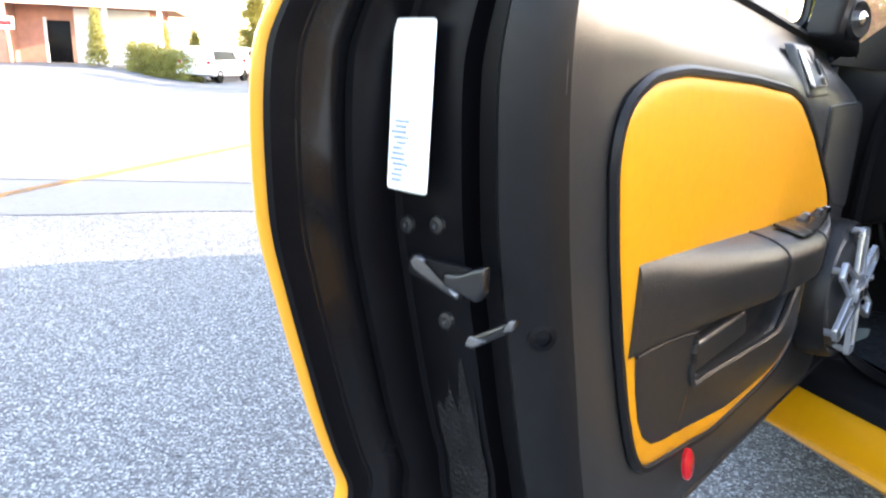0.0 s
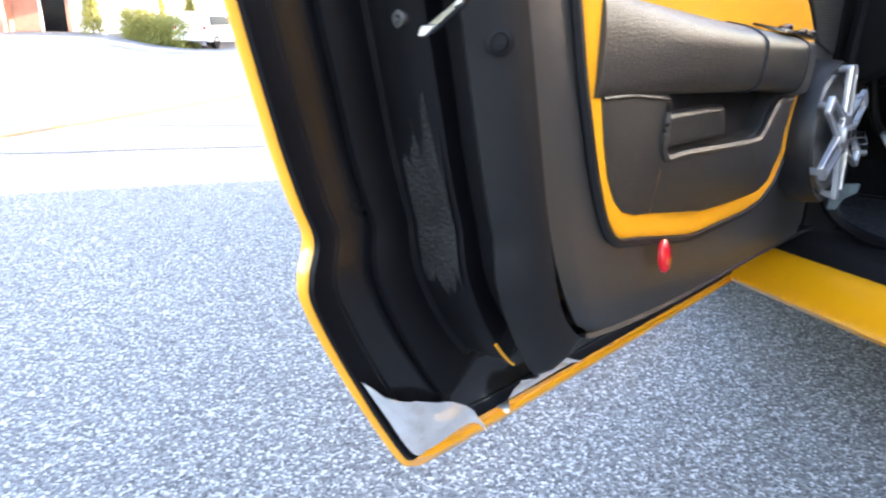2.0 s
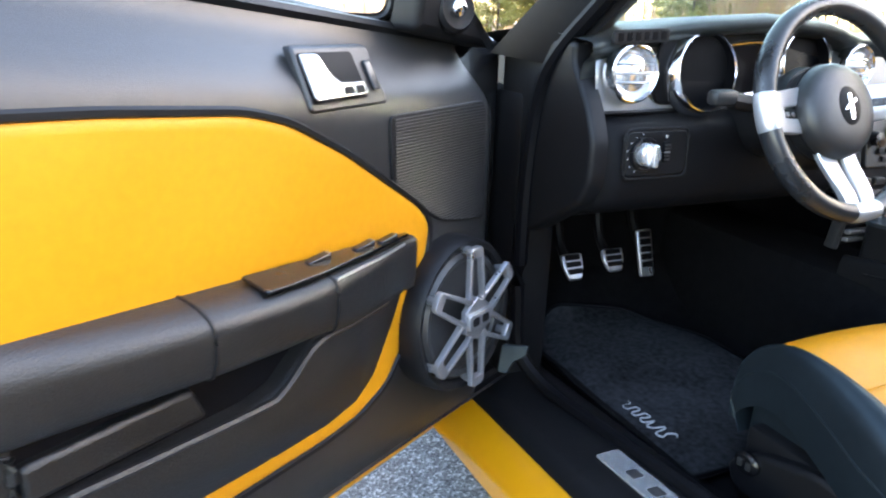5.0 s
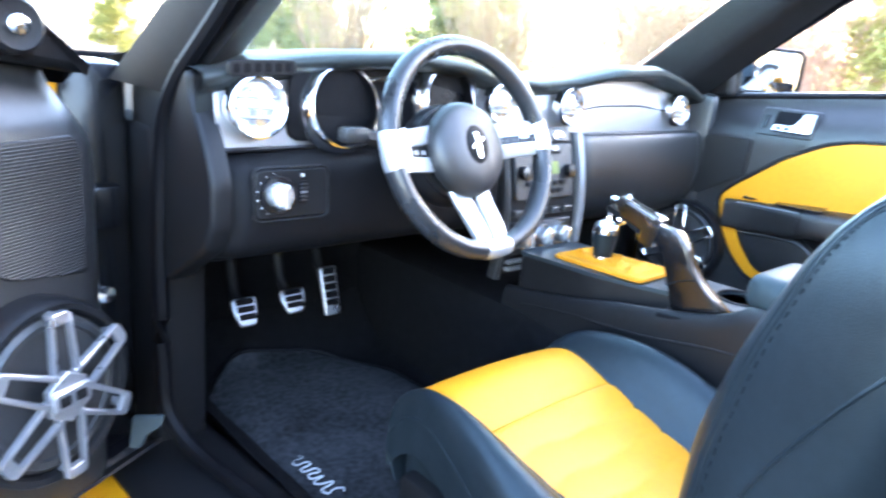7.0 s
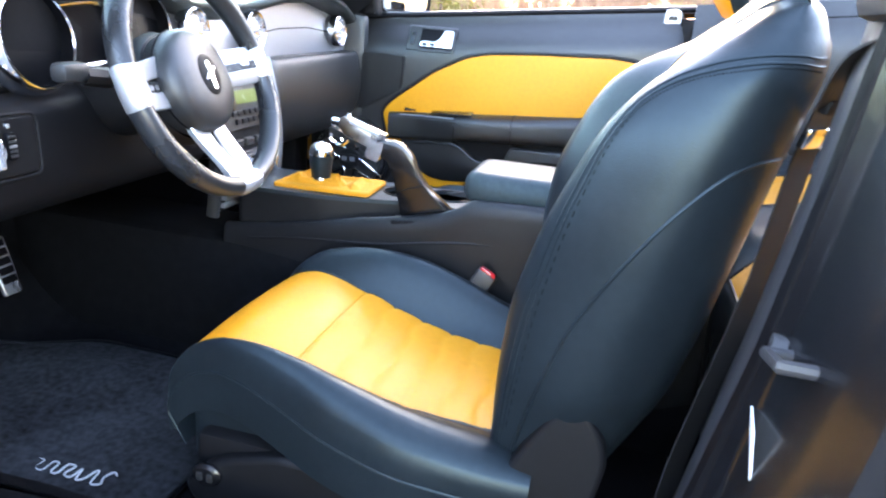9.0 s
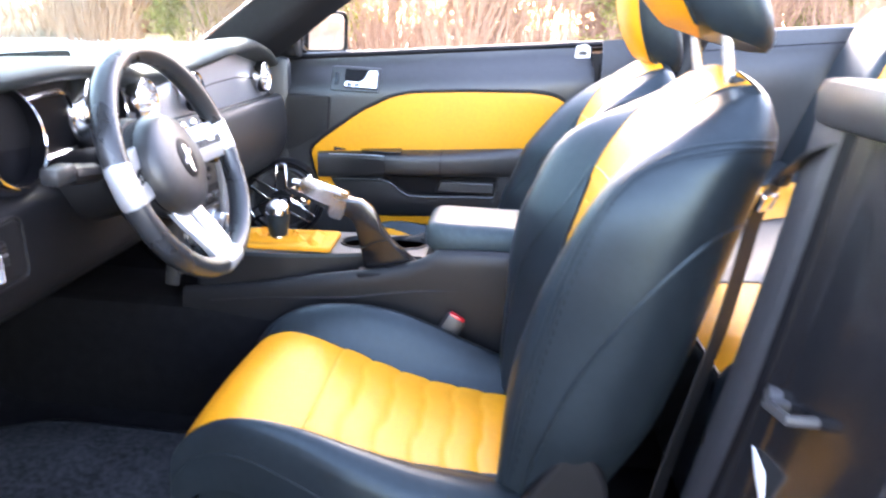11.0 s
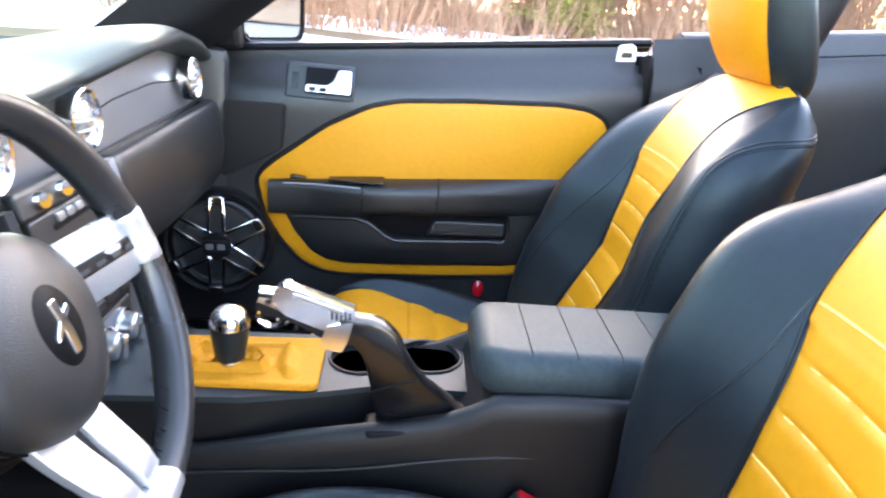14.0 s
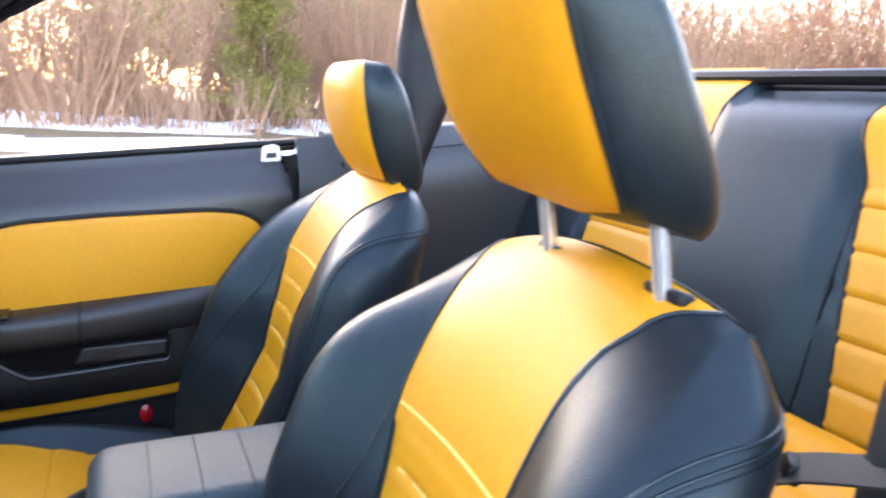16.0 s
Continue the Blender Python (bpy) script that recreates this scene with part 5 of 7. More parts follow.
for x in (-0.42, -0.168, 0.16, 0.44):
    part("cushion_seam", tube([rear_cushion(x, k / 30) for k in range(31)], 0.003, 6), DARK, rear)
part("bench_base", box(-0.66, 0.66, -1.35, -0.83, 0.21, 0.56, 0.02), CARPET, rear)

# ---- dashboard ----
dash = thing("dashboard", "black dashboard with satin silver fascia and chrome ringed gauges", "dashboard")


def face_y(x):
    return table(x, [-0.73, -0.5, -0.13, 0.10, 0.60, 0.73], [0.176, 0.202, 0.206, 0.214, 0.222, 0.24])


def lip_z(x):
    return table(x, [-0.73, -0.62, -0.5, -0.37, -0.24, -0.12, 0.0, 0.12, 0.25, 0.42, 0.58, 0.73], [0.930, 0.952, 0.968, 0.978, 0.972, 0.950, 0.945, 0.955, 0.985, 0.992, 0.965, 0.925])


def lip_y(x):
    return table(x, [-0.73, -0.55, -0.37, -0.2, -0.1, 0.1, 0.25, 0.5, 0.73], [0.20, 0.178, 0.160, 0.170, 0.198, 0.20, 0.165, 0.175, 0.21])


def pad(u, v):
    x = lerp(-0.73, 0.73, u)
    y0, z0 = lip_y(x), lip_z(x)
    fy = face_y(x)
    y0 = min(y0, fy - 0.008)
    ctl = [(fy + 0.018, z0 - 0.055), (fy + 0.012, z0 - 0.03), (y0 + 0.005, z0 - 0.018), (y0 - 0.004, z0 - 0.006), (y0 + 0.006, z0 + 0.004), (y0 + 0.05, z0 + 0.008), (0.35, lerp(z0, 0.96, 0.5) + 0.004), (0.50, 0.940), (0.66, 0.915)]
    c = catmull([(a, b, 0) for a, b in ctl], 41)[int(round(v * 40))]
    return Vector((x, c.x, c.y))


part("top_pad", grid(pad, 60, 40), PADTOP, dash, "soft charcoal dash top with two brows")


def fascia(u, v):
    x = lerp(-0.705, 0.70, u)
    z = lerp(0.828 + 0.012 * smooth(-0.2, 0.3, x), lip_z(x) - 0.030, v)
    return Vector((x, face_y(x) + 0.012 - 0.012 * (1 - v), z))


part("fascia", grid(fascia, 60, 12), SATIN, dash, "satin silver fascia panel")
part("fascia_seam", tube([fascia(k / 60, 0.52) + Vector((0, -0.001, 0)) for k in range(38, 56)], 0.0016, 5), DARK, dash)
part("fascia_line", tube([fascia(k / 40, 0.0) + Vector((0, -0.004, -0.002)) for k in range(41)], 0.004, 6), DARK, dash)


def lower(x0, x1, ctl, name, label):
    pts = catmull([(a, b, 0) for a, b in ctl], 31)
    def at(u, v):
        p = pts[int(round(v * 30))]
        x = lerp(x0, x1, u)
        e = 0.03 * (smooth(0.06, 0.0, u) + smooth(0.94, 1.0, u))
        return Vector((x, p.x + e, p.y))
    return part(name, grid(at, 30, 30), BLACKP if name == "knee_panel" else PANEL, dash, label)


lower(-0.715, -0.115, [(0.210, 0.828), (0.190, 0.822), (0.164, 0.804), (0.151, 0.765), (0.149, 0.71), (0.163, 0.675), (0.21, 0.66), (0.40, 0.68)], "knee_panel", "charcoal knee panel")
lower(0.125, 0.705, [(0.203, 0.842), (0.185, 0.836), (0.175, 0.80), (0.170, 0.74), (0.185, 0.68), (0.235, 0.625), (0.32, 0.60), (0.45, 0.60)], "glove_box", "charcoal glove box lid")
end = rounded([(0.212, 0.934), (0.216, 0.905), (0.166, 0.838), (0.142, 0.785), (0.143, 0.72), (0.168, 0.68), (0.30, 0.60), (0.45, 0.58), (0.45, 0.935)], 0.014, 3)
part("dash_end", plate(end, lambda a, b, c: Vector((-0.700 - c, a, b)), 0.030, 0.008), DARK, dash, "black end panel of the dashboard")
bm = box(0.690, 0.735, 0.17, 0.45, 0.60, 0.945, 0.02)
part("dash_end", bm, PANEL, dash)
part("dash_underside", box(-0.70, 0.70, 0.37, 0.84, 0.61, 0.68, 0.01), CARPET, dash)
part("dash_core", box(-0.69, 0.69, 0.235, 0.84, 0.64, 0.90, 0.01), DARK, dash)


def air_vent(x, z, r):
    pl = frame_at((x, face_y(x) - 0.002, z), (0, -1, 0.06))
    v = part("air_vent", ring_plate(r * 0.80, r, 0.022, pl, 36), CHROME, dash, "chrome ringed round air vent")
    part("vent_ball", lathe([(r * 0.82, 0.004), (r * 0.74, 0.012), (r * 0.5, 0.020), (r * 0.2, 0.0235), (0, 0.024)], pl, 32), BRIGHT, v, "silver vent ball")
    for k in (-1, 0, 1):
        h = r * 0.30 * k
        w = math.sqrt(max(0.0, (0.72 * r) ** 2 - h * h))
        part("vent_slat", tube([pl(-w, h, 0.014), pl(-w * 0.4, h, 0.022), pl(w * 0.4, h, 0.022), pl(w, h, 0.014)], 0.0020, 6, 10), SATIN, v)


air_vent(-0.648, 0.887, 0.047)
air_vent(-0.118, 0.898, 0.042)
air_vent(0.108, 0.897, 0.042)
air_vent(0.578, 0.895, 0.041)

# instrument cluster
part("cluster_hood", plate(rounded([(-0.590, 0.835), (-0.185, 0.838), (-0.175, 0.945), (-0.37, 0.962), (-0.585, 0.945)], 0.03), lambda a, b, c: Vector((a, face_y(a) + 0.002 - c, b)), 0.006, 0.003), BLACKP, dash, "black instrument cluster")


def gauge(x, z, r):
    pl = frame_at((x, face_y(x) - 0.004, z), (0.04, -1, 0.16))
    g = part("gauge", lathe([(r * 0.90, 0.004), (r * 0.5, 0.003), (0, 0.003)], pl, 40), SCREEN, dash, "dark gauge glass")
    prof2 = [(r * 1.09, 0.0), (r * 1.085, 0.006), (r * 1.03, 0.016), (r * 0.96, 0.024), (r * 0.925, 0.027), (r * 0.895, 0.0275), (r * 0.88, 0.025)]
    well = [(r * 0.88, 0.0248), (r * 0.875, 0.012), (r * 0.87, 0.004)]
    for name, rows2, m, lab in (("gauge_ring", prof2, CHROME, "chrome gauge ring"), ("gauge_well", well, RUBBER, "")):
        bm = bmesh.new()
        vs = [[bm.verts.new(pl(q * math.cos(a), q * math.sin(a), h)) for a in [2 * math.pi * k / 48 for k in range(48)]] for q, h in rows2]
        for a, b in zip(vs, vs[1:]):
            for i in range(48):
                bm.faces.new((a[i], a[(i + 1) % 48], b[(i + 1) % 48], b[i]))
        part(name, bm, m, g, lab)


gauge(-0.494, 0.887, 0.070)
gauge(-0.268, 0.900, 0.067)
part("display", plate(rounded([(-0.425, 0.850), (-0.335, 0.854), (-0.325, 0.935), (-0.43, 0.932)], 0.008), lambda a, b, c: Vector((a, 0.199 - c, b)), 0.004, 0.001), SCREEN, dash, "dark message display")
part("display_edge", tube([(-0.424, 0.192, 0.848), (-0.38, 0.192, 0.850), (-0.335, 0.192, 0.853)], 0.004, 6, 10), CHROME, dash)
part("display_edge", tube([(-0.440, 0.190, 0.934), (-0.38, 0.190, 0.940), (-0.352, 0.190, 0.934), (-0.338, 0.190, 0.912)], 0.0035, 6, 10), CHROME, dash)
# demister slots
dv = part("demister", plate(rect(0.105, 0.022, 0.006, cx=-0.645, cy=0.0), lambda a, b, c: Vector((a, 0.166 - c, 0.944 + b + 0.06 * (a + 0.645))), 0.006, 0.002), DARK, dash, "black side demister grille")
for k in range(6):
    part("demister_slot", plate(rect(0.010, 0.013, 0.002, cx=-0.685 + 0.016 * k), lambda a, b, c: Vector((a, 0.160 - c, 0.944 + b + 0.06 * (a + 0.645))), 0.001, 0.0004), RUBBER, dv)

# headlight switch
hl = frame_at((-0.602, 0.150, 0.764), (0, -1, 0.05))
hp = part("light_switch_panel", plate(rect(0.122, 0.074, 0.012), hl, 0.006, 0.003), DARK, dash, "black light switch panel")
part("panel_rim", tube([hl(p.x, p.y, 0.004) for p in rounded([(-0.064, -0.040), (0.064, -0.040), (0.064, 0.040), (-0.064, 0.040)], 0.016, 5)] + [hl(-0.064, -0.030, 0.004)], 0.0022, 6), DARK, hp)
part("dimmer_dot", lathe([(0.0035, 0), (0.003, 0.003), (0.0, 0.003)], lambda a, b, c: hl(a + 0.016, b + 0.027, c + 0.005), 12), BRIGHT, hp)
part("dial_ring", ring_plate(0.022, 0.028, 0.008, lambda a, b, c: hl(a - 0.026, b, c + 0.005), 28), GLOSSB, hp)
part("light_knob", lathe([(0.019, 0.005), (0.019, 0.024), (0.016, 0.028), (0.0, 0.028)], lambda a, b, c: hl(a - 0.026, b, c), 24), BRIGHT, hp, "chrome light knob")
part("knob_grip", plate(rect(0.011, 0.036, 0.003, cx=-0.026), lambda a, b, c: hl(a, b, c + 0.026), 0.012, 0.003), BRIGHT, hp, "silver knob grip")
for k in range(7):
    an = math.pi * (0.55 + 0.13 * k)
    part("dial_mark", plate(rect(0.0018, 0.0014, cx=-0.026 + 0.032 * math.cos(an), cy=0.032 * math.sin(an)), lambda a, b, c: hl(a, b, c + 0.006), 0.0006, 0.0002), WHITE, hp)
part("dimmer", plate(rect(0.012, 0.034, 0.003, cx=0.016, cy=0.002), lambda a, b, c: hl(a, b, c + 0.005), 0.006, 0.002), RUBBER, hp)
for k in range(5):
    part("dimmer_rib", plate(rect(0.011, 0.003, cx=0.016, cy=-0.010 + 0.006 * k), lambda a, b, c: hl(a, b, c + 0.011), 0.0015, 0.0005), SATIN if k == 2 else PANEL, hp)

# centre stack
def stack_at(a, b, c):
    """b: 0 at the foot to 0.29 at the top of the stack."""
    return Vector((a, 0.168 - 0.02 * math.sin(b / 0.29 * math.pi) + 0.02 * (b / 0.29) - c, 0.553 + b))


part("centre_fascia", grid(lambda u, v: stack_at(lerp(-0.112, 0.118, u), 0.29 * v, 0), 10, 24), DARK, dash, "black centre stack")
for x in (-0.118, 0.124):
    part("stack_trim", tube([stack_at(x, b, 0.004) for b in (0.0, 0.06, 0.12, 0.18, 0.24, 0.29)], 0.011, 8, 24, flat=1.3, up=(0, 1, 0)), SATIN if x > 0 else PANEL, dash, "satin stack side trim")
radio = part("radio", plate(rect(0.184, 0.112, 0.006, cx=0.003, cy=0.215), stack_at, 0.010, 0.003), PANEL, dash, "black car radio")
part("radio_display", plate(rect(0.082, 0.026, 0.003, cx=0.003, cy=0.222), lambda a, b, c: stack_at(a, b, c + 0.0105), 0.001, 0.0004), LCD, radio, "small green radio display")
part("disc_slot", plate(rect(0.10, 0.006, 0.002, cx=0.003, cy=0.253), lambda a, b, c: stack_at(a, b, c + 0.0105), 0.001, 0.0004), RUBBER, radio)
for a, b in ((-0.070, 0.215), (0.076, 0.215)):
    part("radio_knob", lathe([(0.014, 0), (0.013, 0.014), (0.0, 0.015)], lambda p, q, c: stack_at(a + p, b + q, c + 0.010), 18), GLOSSB, radio, "black radio knob")
for row, bz in ((5, 0.176), (6, 0.192), (4, 0.262)):
    for k in range(row):
        part("radio_button", plate(rect(0.016, 0.010, 0.002, cx=0.003 + (k - (row - 1) / 2) * 0.022, cy=bz), lambda a, b, c: stack_at(a, b, c + 0.010), 0.004, 0.0015), SATIN if bz > 0.25 else DARK, radio)
for k in range(5):
    part("toggle_button", plate(rect(0.030, 0.014, 0.003, cx=-0.077 + 0.04 * k, cy=0.132), stack_at, 0.010, 0.003), PANEL, dash, "grey push button")
ac = part("climate_panel", plate(rect(0.186, 0.070, 0.006, cx=0.003, cy=0.078), stack_at, 0.008, 0.003), PANEL, dash, "black climate control panel")
for k in (-1, 0, 1):
    x = 0.003 + 0.058 * k
    part("dial_ring", ring_plate(0.021, 0.025, 0.006, lambda a, b, c: stack_at(x + a, 0.080 + b, c + 0.008), 24), CHROME, ac)
    part("climate_dial", lathe([(0.019, 0), (0.018, 0.020), (0.015, 0.023), (0, 0.023)], lambda a, b, c: stack_at(x + a, 0.080 + b, c + 0.008), 22), ALU, ac, "silver climate dial")
    part("dial_grip", plate(rect(0.008, 0.034, 0.002, cx=x, cy=0.080), lambda a, b, c: stack_at(a, b, c + 0.030), 0.010, 0.003), CHROME, ac)
for bz in (0.012, 0.028):
    part("storage_slat", plate(rect(0.18, 0.009, 0.003, cx=0.003, cy=bz), stack_at, 0.012, 0.003), SATIN, dash)
hz = part("hazard_panel", plate(rect(0.19, 0.030, 0.006, cx=-0.005, cy=0.288), stack_at, 0.012, 0.004), PANEL, dash)
for k in range(3):
    part("chrome_button", lathe([(0.012, 0), (0.011, 0.006), (0, 0.007)], lambda a, b, c: stack_at(-0.055 + 0.05 * k + a * 1.2, 0.288 + b * 0.8, c + 0.012), 18), CHROME, hz, "chrome button")

# ---- steering wheel ----
wheel = thing("steering_wheel", "black leather three spoke steering wheel with silver spokes", "steering wheel")
WC, WT, WR, TURN = Vector((-0.359, 0.0165, 0.8475)), radians(21.5), 0.1625, radians(3.5)
wn_, wu, wx = Vector((0, -math.cos(WT), math.sin(WT))), Vector((0, math.sin(WT), math.cos(WT))), Vector((1, 0, 0))


def wp(a, b, c):
    a, b = a * math.cos(TURN) - b * math.sin(TURN), a * math.sin(TURN) + b * math.cos(TURN)
    return WC + wx * a + wu * b + wn_ * c


def rim(u, v, k=1.0):
    a, b = 2 * math.pi * u, 2 * math.pi * v
    rr = (0.0142 + 0.0012 * (math.cos(a - radians(35)) ** 8 + math.cos(a - radians(145)) ** 8)) * k
    r = WR + rr * 1.05 * math.cos(b)
    return wp(r * math.cos(a), r * math.sin(a), rr * 1.15 * math.sin(b))


bm = bmesh.new()
vs = [[bm.verts.new(rim(i / 96, j / 16)) for j in range(16)] for i in range(96)]
for i in range(96):
    for j in range(16):
        bm.faces.new((vs[i][j], vs[(i + 1) % 96][j], vs[(i + 1) % 96][(j + 1) % 16], vs[i][(j + 1) % 16]))
part("rim", bm, RIML, wheel, "black leather wrapped rim")
bm = bmesh.new()
for a in range(96):
    if a % 2 == 0:
        an = 2 * math.pi * a / 96
        q = lambda da, c: wp((WR - 0.0149) * math.cos(an + da), (WR - 0.0149) * math.sin(an + da), c)
        tube([q(0, 0.003), q(0.03, -0.003)], 0.0009, 4, bm=bm)
part("rim_stitches", bm, STITCH, wheel)
# drum shaped airbag cover with a crowned face, on a darker collar
hubp = [(0.058, -0.075), (0.070, -0.060), (0.0755, -0.040), (0.0765, -0.024), (0.0745, -0.010), (0.070, -0.002), (0.060, 0.004), (0.042, 0.009), (0.022, 0.011), (0.0, 0.0115)]
hub = part("airbag_cover", lathe(hubp, wp, 56), PANEL, wheel, "round charcoal airbag cover")
part("cover_seam", tube([wp(0.0772 * math.cos(a), 0.0772 * math.sin(a), -0.026) for a in [2 * math.pi * k / 48 for k in range(49)]], 0.0012, 5), RUBBER, hub)
part("collar", lathe([(0.064, -0.085), (0.082, -0.080), (0.085, -0.060), (0.078, -0.046), (0.070, -0.044)], wp, 40), DARK, hub)
part("badge_face", lathe([(0.0285, -0.002), (0.0285, 0.0), (0.026, 0.0012), (0.0, 0.002)], lambda a, b, c: wp(a * 0.88, b * 1.10 + 0.002, c + 0.0098), 36), RUBBER, hub, "dark oval badge")
for bar in ([(-0.004, -0.022), (0.004, -0.022), (0.006, -0.004), (0.004, 0.020), (-0.004, 0.020), (-0.003, 0.0)], [(-0.014, -0.007), (-0.006, -0.004), (0.004, 0.002), (0.014, 0.006), (0.013, 0.012), (0.0, 0.007), (-0.012, -0.001)]):
    part("badge_bar", plate(rounded(bar, 0.002), lambda a, b, c: wp(a, b + 0.002, c + 0.0112), 0.0028, 0.001), CHROME, hub)


def dish(a, b, c):
    """The spokes lie deep at the hub and rise to the rim."""
    return wp(a, b, c + lerp(-0.022, 0.002, smooth(0.065, 0.150, math.hypot(a, b))))


def spoke_strip(lower, upper, name, label, parent, n=14, h=0.010):
    """A bar of silver between two edges, each a pair of (a, b) at its ends."""
    def at(u, v):
        p, q = Vector(lower[0]).lerp(Vector(lower[1]), v), Vector(upper[0]).lerp(Vector(upper[1]), v)
        k = [(0.0, -h), (0.0, -0.002), (0.04, 0.0), (0.5, 0.0012), (0.96, 0.0), (1.0, -0.002), (1.0, -h)][int(round(u * 6))]
        m = p.lerp(q, k[0])
        return dish(m.x, m.y, k[1])
    return part(name, grid(at, 6, n), SILVERP, parent, label)


def rim_sleeve(d0, d1):
    """A silver sleeve over the rim between two angles."""
    bm = bmesh.new()
    vs = [[bm.verts.new(rim(lerp(d0, d1, i / 10) / 360, j / 16, 1.05 if 0 < i < 10 else 0.9)) for j in range(16)] for i in range(11)]
    for i in range(10):
        for j in range(16):
            bm.faces.new((vs[i][j], vs[i + 1][j], vs[i + 1][(j + 1) % 16], vs[i][(j + 1) % 16]))
    return part("rim_sleeve", bm, SILVERP, wheel, "silver sleeve on the rim")


rs = spoke_strip(((0.050, -0.020), (0.158, -0.025)), ((0.048, 0.038), (0.158, 0.033)), "spoke", "brushed silver spoke", wheel)
part("spoke_buttons", plate(rounded([(0.082, 0.001), (0.150, -0.003), (0.151, 0.010), (0.082, 0.014)], 0.005), lambda a, b, c: dish(a, b, c + 0.0015), 0.002, 0.0008), GLOSSB, rs, "black spoke buttons")
for k in range(4):
    part("button_mark", plate(rect(0.009, 0.004, cx=0.092 + 0.016 * k, cy=0.0055 - 0.0008 * k), lambda a, b, c: dish(a, b, c + 0.0036), 0.0006, 0.0002), GREYTRIM, rs)
rim_sleeve(-8.5, 11.5)
lsu = spoke_strip(((-0.058, 0.017), (-0.158, 0.010)), ((-0.050, 0.046), (-0.158, 0.034)), "spoke", "brushed silver spoke", wheel)
spoke_strip(((-0.056, -0.028), (-0.158, -0.025)), ((-0.058, -0.004), (-0.158, -0.002)), "spoke", "brushed silver spoke", wheel)
spoke_strip(((-0.122, -0.012), (-0.160, -0.014)), ((-0.122, 0.018), (-0.160, 0.018)), "spoke_bridge", "", wheel, 6, 0.008)
bp = part("spoke_buttons", plate(rounded([(-0.070, -0.006), (-0.124, -0.007), (-0.124, 0.011), (-0.070, 0.013)], 0.004), lambda a, b, c: dish(a, b, c - 0.006), 0.004, 0.001), GLOSSB, lsu, "black spoke buttons")
for k in range(2):
    part("button_mark", plate(rect(0.012, 0.007, 0.002, cx=-0.088 - 0.02 * k, cy=0.003), lambda a, b, c: dish(a, b, c - 0.002), 0.002, 0.0008), SATIN, lsu)
rim_sleeve(166.5, 188.5)
spoke_strip(((-0.046, -0.060), (-0.031, -0.157)), ((-0.006, -0.060), (-0.004, -0.157)), "lower_spoke", "brushed silver lower spoke", wheel)
spoke_strip(((0.008, -0.060), (0.004, -0.157)), ((0.036, -0.058), (0.031, -0.157)), "lower_spoke", "brushed silver lower spoke", wheel)
part("spoke_backing", plate(rounded([(-0.04, -0.062), (0.032, -0.062), (0.028, -0.150), (-0.028, -0.150)], 0.004), lambda a, b, c: dish(a, b, c - 0.014), 0.005, 0.002), DARK, wheel)
rim_sleeve(259.5, 281.0)
col = part("column_shroud", loft([[Vector((-0.359 + 0.062 * k * math.cos(a), 0.075 + d, 0.822 + 0.25 * -d + 0.055 * k * math.sin(a))) for a in [2 * math.pi * q / 24 for q in range(24)]] for d, k in ((0.0, 0.7), (0.012, 0.92), (0.06, 1.0), (0.10, 1.05), (0.16, 1.1))]), DARK, wheel, "black steering column shroud")
part("turn_stalk", tube([(-0.42, 0.085, 0.842), (-0.46, 0.088, 0.846), (-0.515, 0.092, 0.854)], 0.008, 8, 12, taper=lambda t: 1 + 0.7 * smooth(0.35, 0.6, t)), DARK, col, "black turn signal stalk")
part("stalk_end", box(-0.555, -0.510, 0.080, 0.106, 0.846, 0.870, 0.007), PANEL, col)
part("ignition", lathe([(0.018, 0), (0.017, 0.02), (0, 0.022)], frame_at((-0.315, 0.12, 0.775), (0.3, -1, 0.1)), 18), DARK, col)

# ---- pedals ----
def pedal(x, y, z, w, h, tilt, rows, label):
    p = thing("pedal", label, "pedal", (0, 0, 0), "foot pedals")
    pl = frame_at((x, y, z), (0, -math.cos(tilt), math.sin(tilt)))
    wb = w * (0.30 if rows < 4 else 0.44)
    pad_line = rounded([(-wb, -h / 2), (wb, -h / 2), (w / 2, h * 0.05), (w / 2, h / 2), (-w / 2, h / 2), (-w / 2, h * 0.05)], min(w, h) * 0.12, 3)
    part("pad", plate(pad_line, pl, 0.008, 0.004), GUARD, p, "polished metal pedal pad")
    # grips large and set high: their black also paints the shadow on the pad
    for k in range(rows):
        part("grip", plate(rect(w * 0.70, h * 0.62 / rows, 0.003, cy=h * 0.08 + (k - (rows - 1) / 2) * h * 0.8 / rows), lambda a, b, c: pl(a, b, c + 0.008), 0.003, 0.001), RUBBER, p, "black rubber grip that darkens the pad's shaded upper part")
    part("arm", tube([pl(0, 0, 0), pl(0.0, 0.06, -0.03), Vector((x + 0.01, y + 0.10, 0.58)), Vector((x + 0.01, y + 0.13, 0.68))], 0.011, 8, 16), DARK, p, "black pedal arm")


pedal(-0.506, 0.485, 0.440, 0.054, 0.060, radians(30), 3, "clutch pedal with polished metal pad")
pedal(-0.388, 0.498, 0.440, 0.058, 0.054, radians(30), 3, "brake pedal with polished metal pad")
pedal(-0.284, 0.515, 0.442, 0.044, 0.112, radians(18), 5, "tall accelerator pedal with polished metal pad")
part("pedal_bracket", box(-0.62, -0.30, 0.60, 0.64, 0.56, 0.62, 0.01), DARK, dash)

